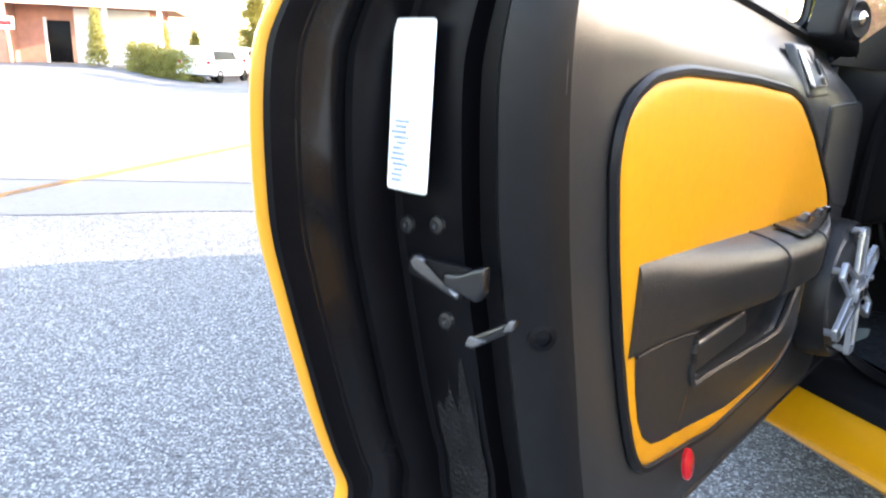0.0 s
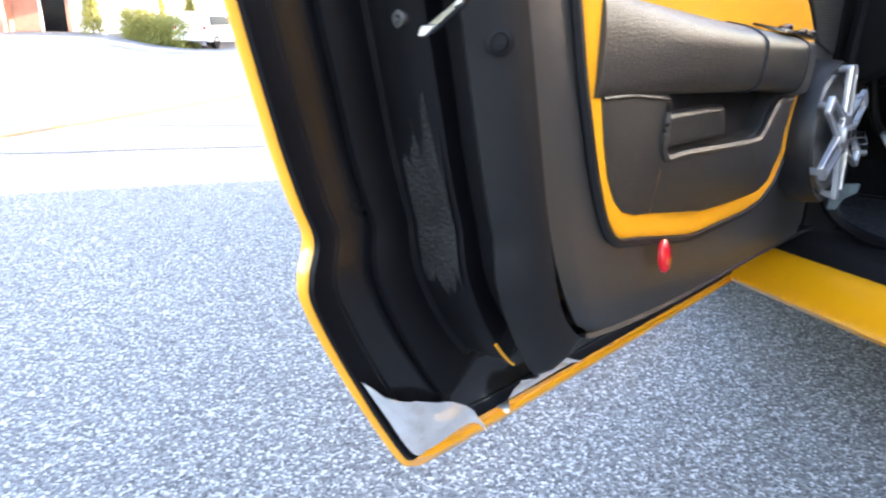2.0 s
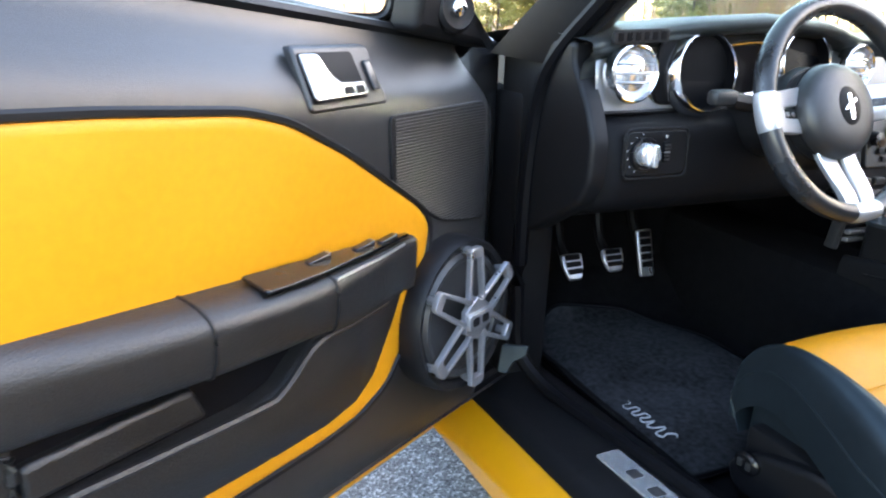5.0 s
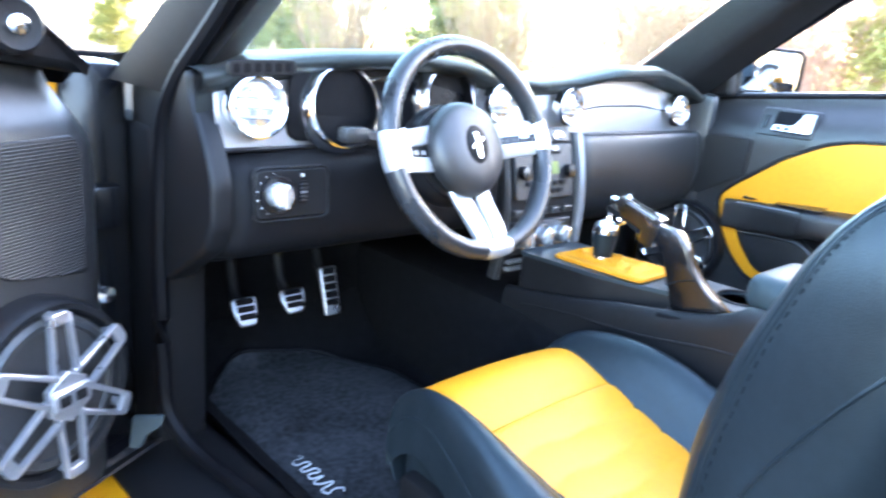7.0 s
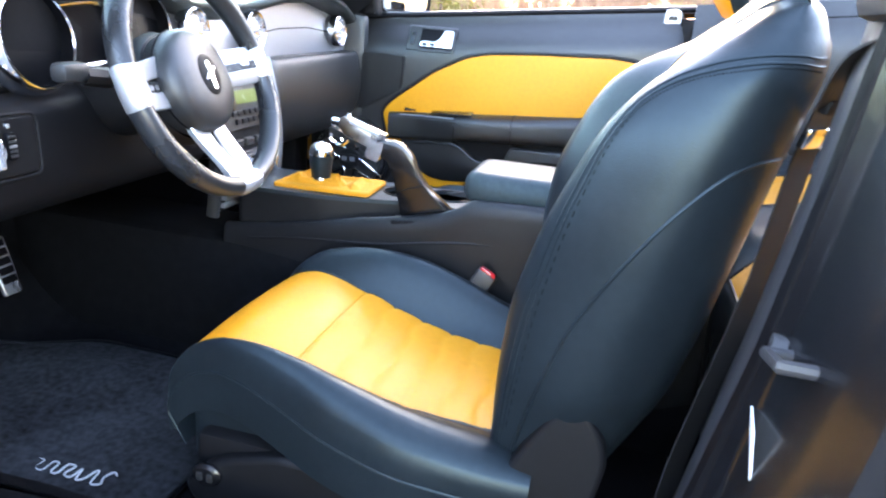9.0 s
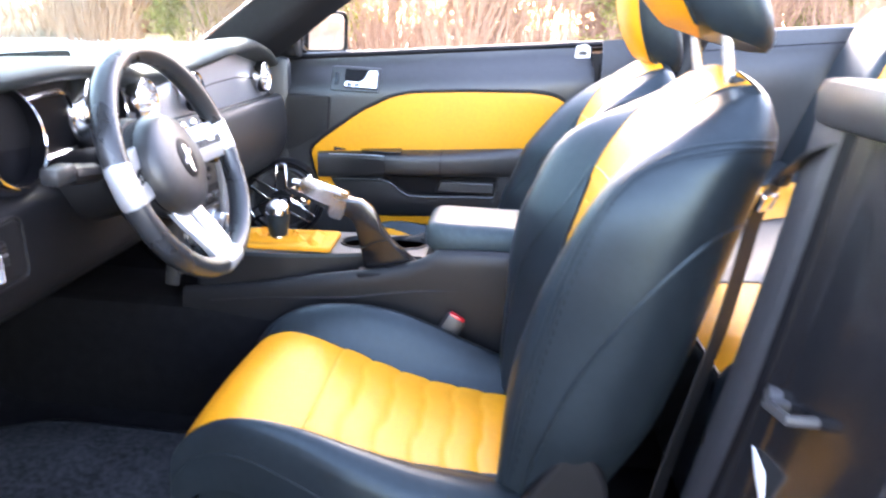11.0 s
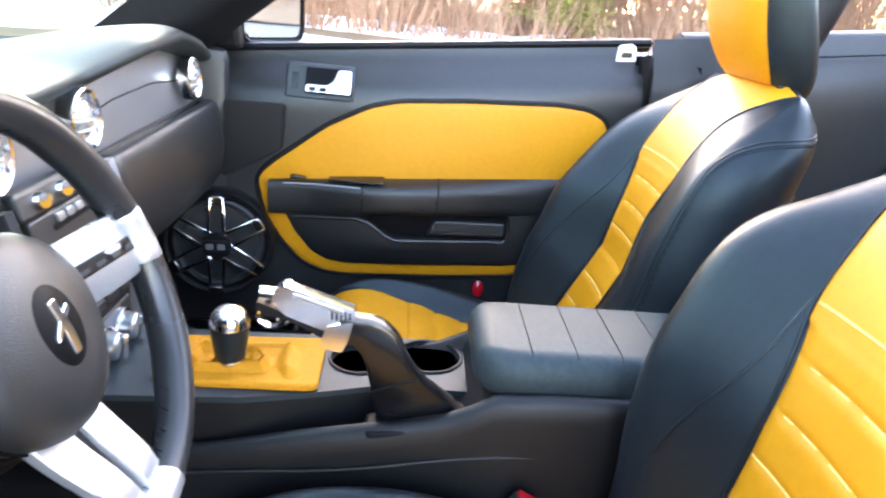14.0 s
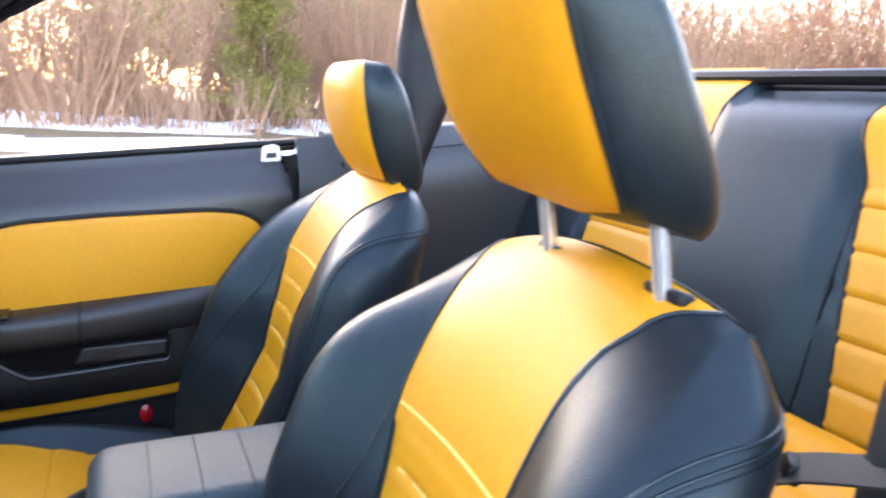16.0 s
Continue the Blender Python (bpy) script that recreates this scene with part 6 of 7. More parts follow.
# ---- centre console ----
con = thing("center_console", "charcoal centre console with cup holders and padded armrest", "console")
SEC = [(0.16, 0.532, 0.10), (0.10, 0.540, 0.103), (0.06, 0.545, 0.105), (-0.02, 0.560, 0.108), (-0.12, 0.583, 0.108), (-0.225, 0.602, 0.108), (-0.285, 0.617, 0.110), (-0.318, 0.632, 0.111), (-0.345, 0.651, 0.112), (-0.42, 0.656, 0.114), (-0.55, 0.658, 0.116), (-0.70, 0.655, 0.116), (-0.78, 0.62, 0.112)]
rings = []
for y, zt, w in SEC:
    tray = 0.036 * smooth(-0.335, -0.30, y)
    near = [(-w + 0.012, 0.24), (-w, 0.34), (-w, zt - 0.030), (-w + 0.002, zt - 0.012), (-w + 0.007, zt - 0.003), (-w + 0.013, zt), (-w + 0.020, zt - 0.001), (-w + 0.024, zt - 0.005 - tray * 0.3), (-w + 0.028, zt - 0.002 - tray)]
    pr = near + [(-x, z) for x, z in near[::-1]]
    rings.append([Vector((0.012 + x, y, z)) for x, z in pr])
part("console_body", loft(rings), CONSOLE, con, "charcoal moulded console body with a tray")
part("body_crease", tube([(-0.099, y, z) for y, z in ((0.10, 0.513), (-0.02, 0.53), (-0.17, 0.543), (-0.35, 0.572), (-0.6, 0.580))], 0.0025, 6, 24), DARK, con)
part("tray_pocket", box(-0.078, -0.050, -0.165, -0.085, 0.548, 0.556, 0.002), RUBBER, con, "black rubber pocket in the tray")
# raised island with the shifter plate and two cup holders
outline = rounded([(-0.078, 0.14), (0.100, 0.14), (0.108, -0.10), (0.114, -0.15), (0.116, -0.34), (-0.020, -0.34), (-0.018, -0.20), (-0.040, -0.135), (-0.064, -0.04)], 0.02)
bm = bmesh.new()
def ring_edges(pts, z):
    v = [bm.verts.new((p.x, p.y, z)) for p in pts]
    return v, [bm.edges.new((v[i], v[(i + 1) % len(v)])) for i in range(len(v))]
v0, e0 = ring_edges(outline, 0.612)
cups = [(0.046, -0.172, 0.038), (0.066, -0.268, 0.044)]
es = list(e0)
holes = []
for cxx, cyy, rr in cups:
    v, e = ring_edges(circle(rr, 28, cxx, cyy), 0.612)
    holes.append(v)
    es += e
bmesh.ops.triangle_fill(bm, use_beauty=True, use_dissolve=False, edges=es, normal=(0, 0, 1))
low = [bm.verts.new((p.x, p.y, 0.604)) for p in outline]
for i in range(len(low)):
    bm.faces.new((low[i], low[(i + 1) % len(low)], v0[(i + 1) % len(low)], v0[i]))
for v, (cxx, cyy, rr) in zip(holes, cups):
    dn = [bm.verts.new((cxx + (q.co.x - cxx) * 0.9, cyy + (q.co.y - cyy) * 0.9, 0.545)) for q in v]
    for i in range(28):
        bm.faces.new((v[i], v[(i + 1) % 28], dn[(i + 1) % 28], dn[i]))
part("console_top", bm, GREYTOP, con, "grey console top with two cup holders")
wall = inset(outline, 0.003)
part("island_wall", loft([[Vector((p.x - 0.002, p.y, 0.500)) for p in wall], [Vector((p.x, p.y, 0.606)) for p in wall]]), DARK, con, "black wall below the console top")
for cxx, cyy, rr in cups:
    part("cup_holder", lathe([(rr * 0.93, -0.002), (rr * 0.9, -0.055), (rr * 0.6, -0.060), (0, -0.0605)], lambda a, b, c: Vector((cxx + a, cyy + b, 0.608 + c)), 28), RUBBER, con, "dark round cup holder")
    part("cup_rim", ring_plate(rr * 0.97, rr * 1.08, 0.004, lambda a, b, c: Vector((cxx + a, cyy + b, 0.611 + c)), 32), DARK, con)
# armrest
def lid_section(y):
    """The lid narrows round its front corners."""
    q = (-0.318 - y) / 0.05
    k = math.sqrt(max(0.0, 1 - (1 - q) ** 2)) if q < 1 else 1.0
    e = (-0.678 - y) / -0.03
    k *= math.sqrt(max(0.0, 1 - (1 - e) ** 2)) if e < 1 else 1.0
    return [Vector((0.020 + (p.x - 0.020) * (0.62 + 0.38 * k), y, 0.668 + (p.y - 0.668) * (0.30 + 0.70 * min(1.0, k * 1.25)))) for p in rounded([(-0.078, 0.640), (0.094, 0.640), (0.098, 0.672), (0.086, 0.698), (-0.068, 0.698), (-0.082, 0.672)], 0.028, 4)]


arm = part("armrest_lid", loft([lid_section(y) for y in (-0.3185, -0.320, -0.323, -0.328, -0.335, -0.344, -0.356, -0.37, -0.42, -0.48, -0.54, -0.60, -0.648, -0.662, -0.672, -0.677)]), LIDL, con, "padded black leather armrest lid")
for y in (-0.385, -0.440, -0.495, -0.550, -0.605):
    part("armrest_stitch", tube([p + (p - Vector((0.010, y, 0.665))).normalized() * 0.0006 for p in lid_section(y)[16:23]], 0.0008, 5), DARK, arm)
part("armrest_edge", tube([(-0.040, -0.326, 0.646), (-0.066, -0.338, 0.646), (-0.078, -0.365, 0.648), (-0.0815, -0.45, 0.650), (-0.0815, -0.66, 0.650)], 0.003, 6, 24), DARK, arm)

# shifter
sh = thing("gear_shifter", "black gear knob with polished cap on a yellow leather boot", "gear shifter")
part("boot_frame", plate(rounded([(-0.046, 0.075), (0.074, 0.075), (0.082, -0.125), (-0.046, -0.128)], 0.014), lambda a, b, c: Vector((a, b, 0.611 + c + 0.004 * smooth(-0.06, -0.12, b))), 0.008, 0.004), YSUEDE, sh, "yellow leather boot border")
def boot(u, v):
    a = 2 * math.pi * u
    o = rounded([(-0.038, 0.062), (0.066, 0.062), (0.072, -0.112), (-0.038, -0.114)], 0.02, 8)
    p = o[int(round(u * len(o))) % len(o)]
    t = v
    q = Vector((lerp(p.x, -0.002 + 0.013 * math.cos(a + 0.6), t ** 0.8), lerp(p.y, -0.012 + 0.013 * math.sin(a + 0.6), t ** 0.8), 0.618 + 0.016 * t ** 2.4))
    fold = 1 - abs(noise.noise(Vector((q.x * 19 + 7 * q.y, q.y * 24 - 6 * q.x, 3)))) * 2.4
    q.z += math.sin(t * math.pi) ** 0.7 * (0.020 * max(0.0, fold) ** 2 - 0.001 + 0.003 * noise.noise(Vector((q.x * 70, q.y * 70, 1))))
    return q
part("boot", grid(boot, 72, 22, close_u=True), YSUEDE, sh, "wrinkled yellow leather shifter boot")
part("knob_collar", lathe([(0.019, 0.626), (0.020, 0.629), (0.019, 0.633)], lambda a, b, c: Vector((-0.003 + a, -0.012 + b, c)), 24), CHROME, sh)
part("knob_body", lathe([(0.016, 0.628), (0.019, 0.634), (0.0215, 0.652), (0.0235, 0.668), (0.0245, 0.680)], lambda a, b, c: Vector((-0.004 + a, -0.012 + b, c)), 28), BLACKL, sh, "black leather gear knob")
part("knob_cap", lathe([(0.0247, 0.678), (0.0247, 0.684), (0.022, 0.694), (0.015, 0.701), (0.006, 0.704), (0, 0.7045)], lambda a, b, c: Vector((-0.004 + a, -0.012 + b, c)), 28), CHROME, sh, "polished knob cap")

# handbrake with a pistol shaped chrome grip
hb = thing("handbrake_lever", "glossy black handbrake lever with chrome pistol shaped grip", "handbrake")
HX = -0.078
pistol = lambda a, b, c: Vector((HX + c + 0.030 * smooth(0.70, 0.58, b), a, b))
lev = [(-0.155, 0.741), (-0.203, 0.737), (-0.226, 0.716), (-0.238, 0.686), (-0.258, 0.656), (-0.318, 0.600), (-0.318, 0.572), (-0.206, 0.572), (-0.199, 0.616), (-0.186, 0.688), (-0.174, 0.704), (-0.155, 0.708)]
bm = bmesh.new()
o = rounded(lev, 0.012)
cuts = [(-1.0, 0.006), (-0.86, 0.0015), (-0.5, 0.0), (0.5, 0.0), (0.86, 0.0015), (1.0, 0.006)]
half = lambda b: lerp(0.017, 0.0135, smooth(0.60, 0.71, b))
vs = []
for k, d in cuts:
    vs.append([bm.verts.new(pistol(p.x, p.y, k * half(p.y))) for p in (inset(o, d) if d else o)])
for a, b in zip(vs, vs[1:]):
    for i in range(len(o)):
        bm.faces.new((a[i], a[(i + 1) % len(o)], b[(i + 1) % len(o)], b[i]))
caps = [bm.faces.new(vs[0][::-1]), bm.faces.new(vs[-1])]
for f_ in caps:
    f_.normal_update()
bmesh.ops.triangulate(bm, faces=caps, ngon_method='EAR_CLIP')
part("lever", bm, GLOSSB, hb, "glossy black lever arm")
for x in (-0.0165, 0.0165):
    part("lever_seam", tube([pistol(a, b, x * k) for a, b, k in ((-0.196, 0.640, 1.0), (-0.222, 0.655, 0.94), (-0.250, 0.664, 0.90))], 0.0012, 5), DARK, hb)
slide = [(-0.174, 0.732), (-0.174, 0.749), (-0.094, 0.774), (-0.086, 0.771), (-0.080, 0.756), (-0.096, 0.738), (-0.140, 0.722)]
part("slide", plate(rounded(slide, 0.004), lambda a, b, c: pistol(a, b, c - 0.0115), 0.023, 0.005), CHROME, hb, "chrome pistol slide grip")
part("slide_panel", plate(rounded([(-0.160, 0.744), (-0.160, 0.749), (-0.104, 0.7665), (-0.104, 0.762)], 0.001), lambda a, b, c: pistol(a, b, -0.0114 - c), 0.0012, 0.0005), ALU, hb)
part("grip_frame", plate(rounded([(-0.172, 0.737), (-0.142, 0.728), (-0.136, 0.712), (-0.139, 0.702), (-0.160, 0.697), (-0.167, 0.712)], 0.004), lambda a, b, c: pistol(a, b, c - 0.0145), 0.029, 0.005), CHROME, hb, "chrome pistol grip frame")
part("trigger_guard", tube([pistol(-0.100, 0.738, 0), pistol(-0.094, 0.724, 0), pistol(-0.078, 0.718, 0), pistol(-0.064, 0.726, 0), pistol(-0.066, 0.742, 0), pistol(-0.078, 0.750, 0)], 0.0034, 6, 24), CHROME, hb, "chrome trigger guard")
part("trigger", tube([pistol(-0.086, 0.745, 0), pistol(-0.083, 0.735, 0), pistol(-0.086, 0.726, 0)], 0.0026, 6, 8), CHROME, hb)
part("under_barrel", plate(rounded([(-0.140, 0.728), (-0.092, 0.742), (-0.064, 0.752), (-0.061, 0.744), (-0.075, 0.736), (-0.098, 0.732), (-0.138, 0.712)], 0.003), lambda a, b, c: pistol(a, b, c - 0.010), 0.020, 0.004), DARK, hb, "dark frame under the slide")
part("muzzle", lathe([(0.007, 0), (0.007, 0.020), (0.004, 0.020), (0.0035, 0.008)], frame_at((HX, -0.086, 0.759), (0, 1, 0.10)), 16), CHROME, hb, "chrome muzzle")
part("front_sight", box(HX - 0.002, HX + 0.002, -0.102, -0.094, 0.770, 0.777, 0.001), CHROME, hb)
for k in range(5):
    part("slide_groove", plate(rect(0.0022, 0.014, cx=-0.168 + 0.005 * k, cy=0.739 + 0.0014 * k), lambda a, b, c: pistol(a, b, -0.0114 - c), 0.0008, 0.0003), DARK, hb)
part("lever_slot", plate(rounded([(-0.35, 0.0), (-0.19, 0.0), (-0.19, 0.045), (-0.35, 0.045)], 0.01), lambda a, b, c: Vector((-0.094 + b, a, lerp(0.583, 0.60, smooth(-0.2, -0.3, a)) + c)), 0.010, 0.004), RUBBER, con)

# seat belt buckles
for bx, by in ((-0.125, -0.375), (0.150, -0.43)):
    bk = thing("belt_buckle", "grey seat belt buckle with red release button", "belt buckle", (0, 0, 0), "belt buckles")
    m4 = Matrix.Translation((bx, by, 0.50)) @ Euler((radians(28), 0, 0)).to_matrix().to_4x4()
    bm = box(-0.011, 0.011, -0.019, 0.019, -0.06, 0.038, 0.005)
    bm.transform(m4)
    part("housing", bm, PANEL, bk)
    bm = box(-0.0085, 0.0085, -0.016, 0.016, 0.034, 0.042, 0.003)
    bm.transform(m4)
    part("release_button", bm, RED, bk, "red release button")
    part("stalk", tube([(bx, by - 0.03, 0.45), (bx, by - 0.06, 0.33), (bx, by - 0.06, 0.24)], 0.008, 8, 10), DARK, bk)

# floor mats
def floor_mat(s, cx, label):
    m = thing("floor_mat", label, "floor mat", (0, 0, 0), "floor mats")
    o = rounded([(-0.225, -0.02), (0.215, -0.02), (0.22, 0.42), (0.12, 0.56), (-0.10, 0.60), (-0.21, 0.50)], 0.05)
    def at(a, b, c):
        return Vector((cx + a, b, 0.243 + 0.42 * smooth(0.50, 0.95, b) + c + 0.003 * noise.noise(Vector((a * 8, b * 8, 3)))))
    part("mat", plate(o, at, 0.010, 0.004), MATCAR, m, "black carpet mat")
    part("mat_binding", tube([at(p.x, p.y, 0.009) for p in o] + [at(o[0].x, o[0].y, 0.009)], 0.005, 6), RUBBER, m)
    if s < 0:
        thread = [(0.0, 0.016), (0.3, 0.020), (0.5, 0.004), (0.3, -0.010), (0.8, -0.014), (1.0, 0.010), (1.2, 0.014), (1.35, -0.008), (1.7, -0.014), (2.0, 0.010), (2.1, -0.012), (2.6, -0.008),
                  (2.5, 0.012), (3.0, 0.012), (3.0, -0.010), (3.4, -0.010), (3.5, 0.010), (3.9, 0.010), (3.9, -0.012), (4.4, -0.010), (4.4, 0.008), (4.8, 0.010)]
        part("embroidery", tube([at(-0.155 + b, 0.082 + 0.0285 * a, 0.0115) for a, b in thread], 0.0016, 5, 90), GREYW, m, "pale embroidered script on the mat")


floor_mat(-1, -0.385, "black carpet floor mat with white embroidery by the pedals")
floor_mat(1, 0.385, "black carpet floor mat before the passenger seat")

# ---- ground ----
def asphalt_mat():
    m = bpy.data.materials.new("asphalt")
    m.use_nodes = True
    nt = m.node_tree
    N, L = nt.nodes, nt.links
    b = N["Principled BSDF"]
    co = N.new("ShaderNodeTexCoord")
    v = N.new("ShaderNodeTexVoronoi"); v.inputs["Scale"].default_value = 195
    v2 = N.new("ShaderNodeTexVoronoi"); v2.inputs["Scale"].default_value = 120
    big = N.new("ShaderNodeTexNoise"); big.inputs["Scale"].default_value = 0.7; big.inputs["Detail"].default_value = 6
    for n in (v, v2, big):
        L.new(co.outputs["Object"], n.inputs["Vector"])
    sep = N.new("ShaderNodeSeparateColor"); L.new(v.outputs["Color"], sep.inputs[0])
    ramp = N.new("ShaderNodeValToRGB")
    cr = ramp.color_ramp
    cr.elements[0].position, cr.elements[0].color = 0.0, (0.040, 0.041, 0.044, 1)
    cr.elements[1].position, cr.elements[1].color = 1.0, (0.40, 0.405, 0.415, 1)
    e = cr.elements.new(0.45); e.color = (0.112, 0.115, 0.120, 1)
    e = cr.elements.new(0.75); e.color = (0.160, 0.163, 0.170, 1)
    L.new(sep.outputs[0], ramp.inputs[0])
    mul = N.new("ShaderNodeMix"); mul.data_type = 'RGBA'; mul.blend_type = 'MULTIPLY'; mul.inputs[0].default_value = 0.5
    br = N.new("ShaderNodeValToRGB"); br.color_ramp.elements[0].position, br.color_ramp.elements[1].position = 0.3, 0.7
    br.color_ramp.elements[0].color, br.color_ramp.elements[1].color = (0.72, 0.72, 0.72, 1), (1, 1, 1, 1)
    L.new(big.outputs["Fac"], br.inputs[0])
    L.new(ramp.outputs[0], mul.inputs[6]); L.new(br.outputs[0], mul.inputs[7])
    L.new(mul.outputs[2], b.inputs["Base Color"])
    b.inputs["Roughness"].default_value = 0.85
    bp = N.new("ShaderNodeBump"); bp.inputs["Strength"].default_value = 0.6; bp.inputs["Distance"].default_value = 0.004
    add = N.new("ShaderNodeMath"); add.operation = 'ADD'
    L.new(v.outputs["Distance"], add.inputs[0]); L.new(v2.outputs["Distance"], add.inputs[1])
    L.new(add.outputs[0], bp.inputs["Height"]); L.new(bp.outputs[0], b.inputs["Normal"])
    return m


ASPHALT = asphalt_mat()
SNOW = mat("old_snow", (0.82, 0.84, 0.88), 0.75, vary=0.06, scale=2, bump=0.4, bscale=60)
LITTER = mat("leaf_litter", (0.15, 0.095, 0.045), 0.95, vary=0.5, scale=5, bump=0.8, bscale=40)
TWIG = mat("reddish_bark", (0.32, 0.18, 0.115), 0.85, vary=0.4, scale=12)
BARK = mat("grey_brown_bark", (0.16, 0.12, 0.09), 0.9, vary=0.4, scale=12)
BRICK = mat("red_brick_wall", (0.44, 0.22, 0.16), 0.85, vary=0.2, scale=3)
ROOF = mat("tan_roof", (0.42, 0.30, 0.20), 0.85, vary=0.15, scale=2)
WALLW = mat("white_painted_trim", (0.78, 0.77, 0.74), 0.6, vary=0.05, scale=2)
VANW = mat("white_van_paint", (0.75, 0.75, 0.76), 0.25, vary=0.03, scale=1, coat=1.0)
LINE = mat("worn_yellow_road_paint", (0.40, 0.19, 0.02), 0.8, vary=0.3, scale=20)


def leaf_mat(name, col, back):
    m = bpy.data.materials.new(name)
    m.use_nodes = True
    N, L = m.node_tree.nodes, m.node_tree.links
    b = N["Principled BSDF"]
    geo = N.new("ShaderNodeNewGeometry")
    ramp = N.new("ShaderNodeValToRGB")
    ramp.color_ramp.elements[0].color = (*[c * 0.55 for c in col], 1)
    ramp.color_ramp.elements[1].color = (*[min(1, c * 1.5) for c in col], 1)
    L.new(geo.outputs["Random Per Island"], ramp.inputs[0])
    L.new(ramp.outputs[0], b.inputs["Base Color"])
    b.inputs["Roughness"].default_value = 0.7
    tr = N.new("ShaderNodeBsdfTranslucent")
    tr.inputs[0].default_value = (*back, 1)
    mix = N.new("ShaderNodeMixShader"); mix.inputs[0].default_value = 0.35
    L.new(b.outputs[0], mix.inputs[1]); L.new(tr.outputs[0], mix.inputs[2])
    L.new(mix.outputs[0], N["Material Output"].inputs["Surface"])
    return m


NEEDLE = leaf_mat("yellow_green_needles", (0.22, 0.21, 0.06), (0.42, 0.38, 0.10))
DRYLEAF = leaf_mat("dry_tan_leaves", (0.36, 0.22, 0.11), (0.36, 0.23, 0.11))


def ground_z(x, y):
    front = table(y, [3, 12, 25, 41, 100, 400], [0, -0.15, -0.5, -0.35, -0.3, -0.3])
    front -= 0.62 * smooth(-9.0, -4.5, x) * smooth(16, 36, y) * smooth(75, 50, y)
    return front * smooth(14, 6, x) if x > 0 else front


gx = [-400, -120, -60, -30, -16, -10, -8, -6, -4, -2, 0, 2, 4, 6, 8, 11, 14, 18, 24, 32, 60, 150, 400]
gy = [-400, -120, -50, -25, -12, -6, -3, -1, 1, 3, 5, 8, 12, 16, 20, 25, 32, 41, 60, 120, 400]
bm = bmesh.new()
rows = [[bm.verts.new((x, y, ground_z(x, y))) for x in gx] for y in gy]
for j in range(len(gy) - 1):
    for i in range(len(gx) - 1):
        bm.faces.new((rows[j][i], rows[j][i + 1], rows[j + 1][i + 1], rows[j + 1][i]))
tagged(mesh_ob("ground", bm, ASPHALT), "grey asphalt car park with pale stones in it", "ground", kind="structure")

rnd = random.Random(11)


def bank(name, x0, material, label, z, seed):
    """Ground cover beside the car park with an uneven edge."""
    def at(u, v):
        y = lerp(-60, 70, v)
        e = x0 + 1.3 * noise.noise(Vector((y * 0.12, seed, 0))) + 0.5 * noise.noise(Vector((y * 0.5, seed, 2)))
        x = lerp(e, 90, u ** 2.2)
        return Vector((x, y, ground_z(x, y) + z + 0.10 * noise.noise(Vector((x * 0.25, y * 0.25, seed))) * smooth(0, 0.15, u) + 0.3 * smooth(16, 30, x)))
    return tagged(mesh_ob(name, grid(at, 26, 120), material), label, name, kind="structure")


def rear_bank(u, v):
    """Leaf litter along the back of the car park."""
    x, y = lerp(-45, 12, u), lerp(-15 + 1.2 * noise.noise(Vector((u * 9, 4, 0))), -70, v ** 1.6)
    return Vector((x, y, 0.02 + 0.5 * v + 0.08 * noise.noise(Vector((x * 0.3, y * 0.3, 1)))))


tagged(mesh_ob("verge", grid(rear_bank, 60, 12), LITTER), "brown leaf litter along the back of the car park", "verge", kind="structure")
bank("verge", 9.5, LITTER, "brown leaf litter verge beside the car park", 0.03, 3.0)


def snow_patch(cx, cy, rx, ry, seed):
    def at(u, v):
        a = 2 * math.pi * u
        k = v * (1 + 0.35 * noise.noise(Vector((2 * math.cos(a), 2 * math.sin(a), seed))))
        x, y = cx + rx * k * math.cos(a), cy + ry * k * math.sin(a)
        return Vector((x, y, ground_z(x, y) + 0.02 + 0.12 * (1 - v * v) + 0.3 * smooth(16, 30, x)))
    tagged(mesh_ob("snow_patch", grid(at, 40, 8, close_u=True), SNOW), "patch of old white snow along the verge", "snow", "snow patches")


for i, (a, b, c, d) in enumerate([(12.5, -3, 2.6, 5.5), (13.5, 6, 2.5, 5), (15, -13, 3.5, 6), (19, 1, 3, 5), (18, 10, 3, 5), (20, -8, 3.5, 5), (24, -20, 5, 7)]):
    snow_patch(a, b, c, d, i * 1.7)

# painted bay line
def bay_line(p, q, w):
    p, q = Vector(p), Vector(q)
    d = (q - p).normalized()
    n_ = Vector((-d.y, d.x, 0)) * w / 2
    def at(u, v):
        c = p.lerp(q, v) + n_ * (2 * u - 1)
        return Vector((c.x, c.y, ground_z(c.x, c.y) + 0.004))
    tagged(mesh_ob("bay_line", grid(at, 2, 30), LINE), "worn yellow painted line on asphalt", "road marking", kind="structure")


bay_line((-4.9, 0.9, 0), (-1.0, 8.0, 0), 0.11)
TAR = mat("dark_crack_sealer", (0.03, 0.03, 0.032), 0.7, vary=0.3, scale=30)
SHADEBAND = mat("shaded_bluish_asphalt", (0.095, 0.103, 0.117), 0.85, vary=0.35, scale=60, bump=0.8, bscale=150)
edge = [(-6.5 + 0.4 * k, 4.98 - 0.075 * k + 0.05 * noise.noise(Vector((k * 0.7, 2, 0)))) for k in range(24)]
edge = [(x, y, ground_z(x, y) + 0.003) for x, y in edge]
tagged(mesh_ob("pavement_crack", tube(edge, 0.022, 6, 90, flat=0.2), TAR), "dark sealed crack across the asphalt", "crack", kind="structure")
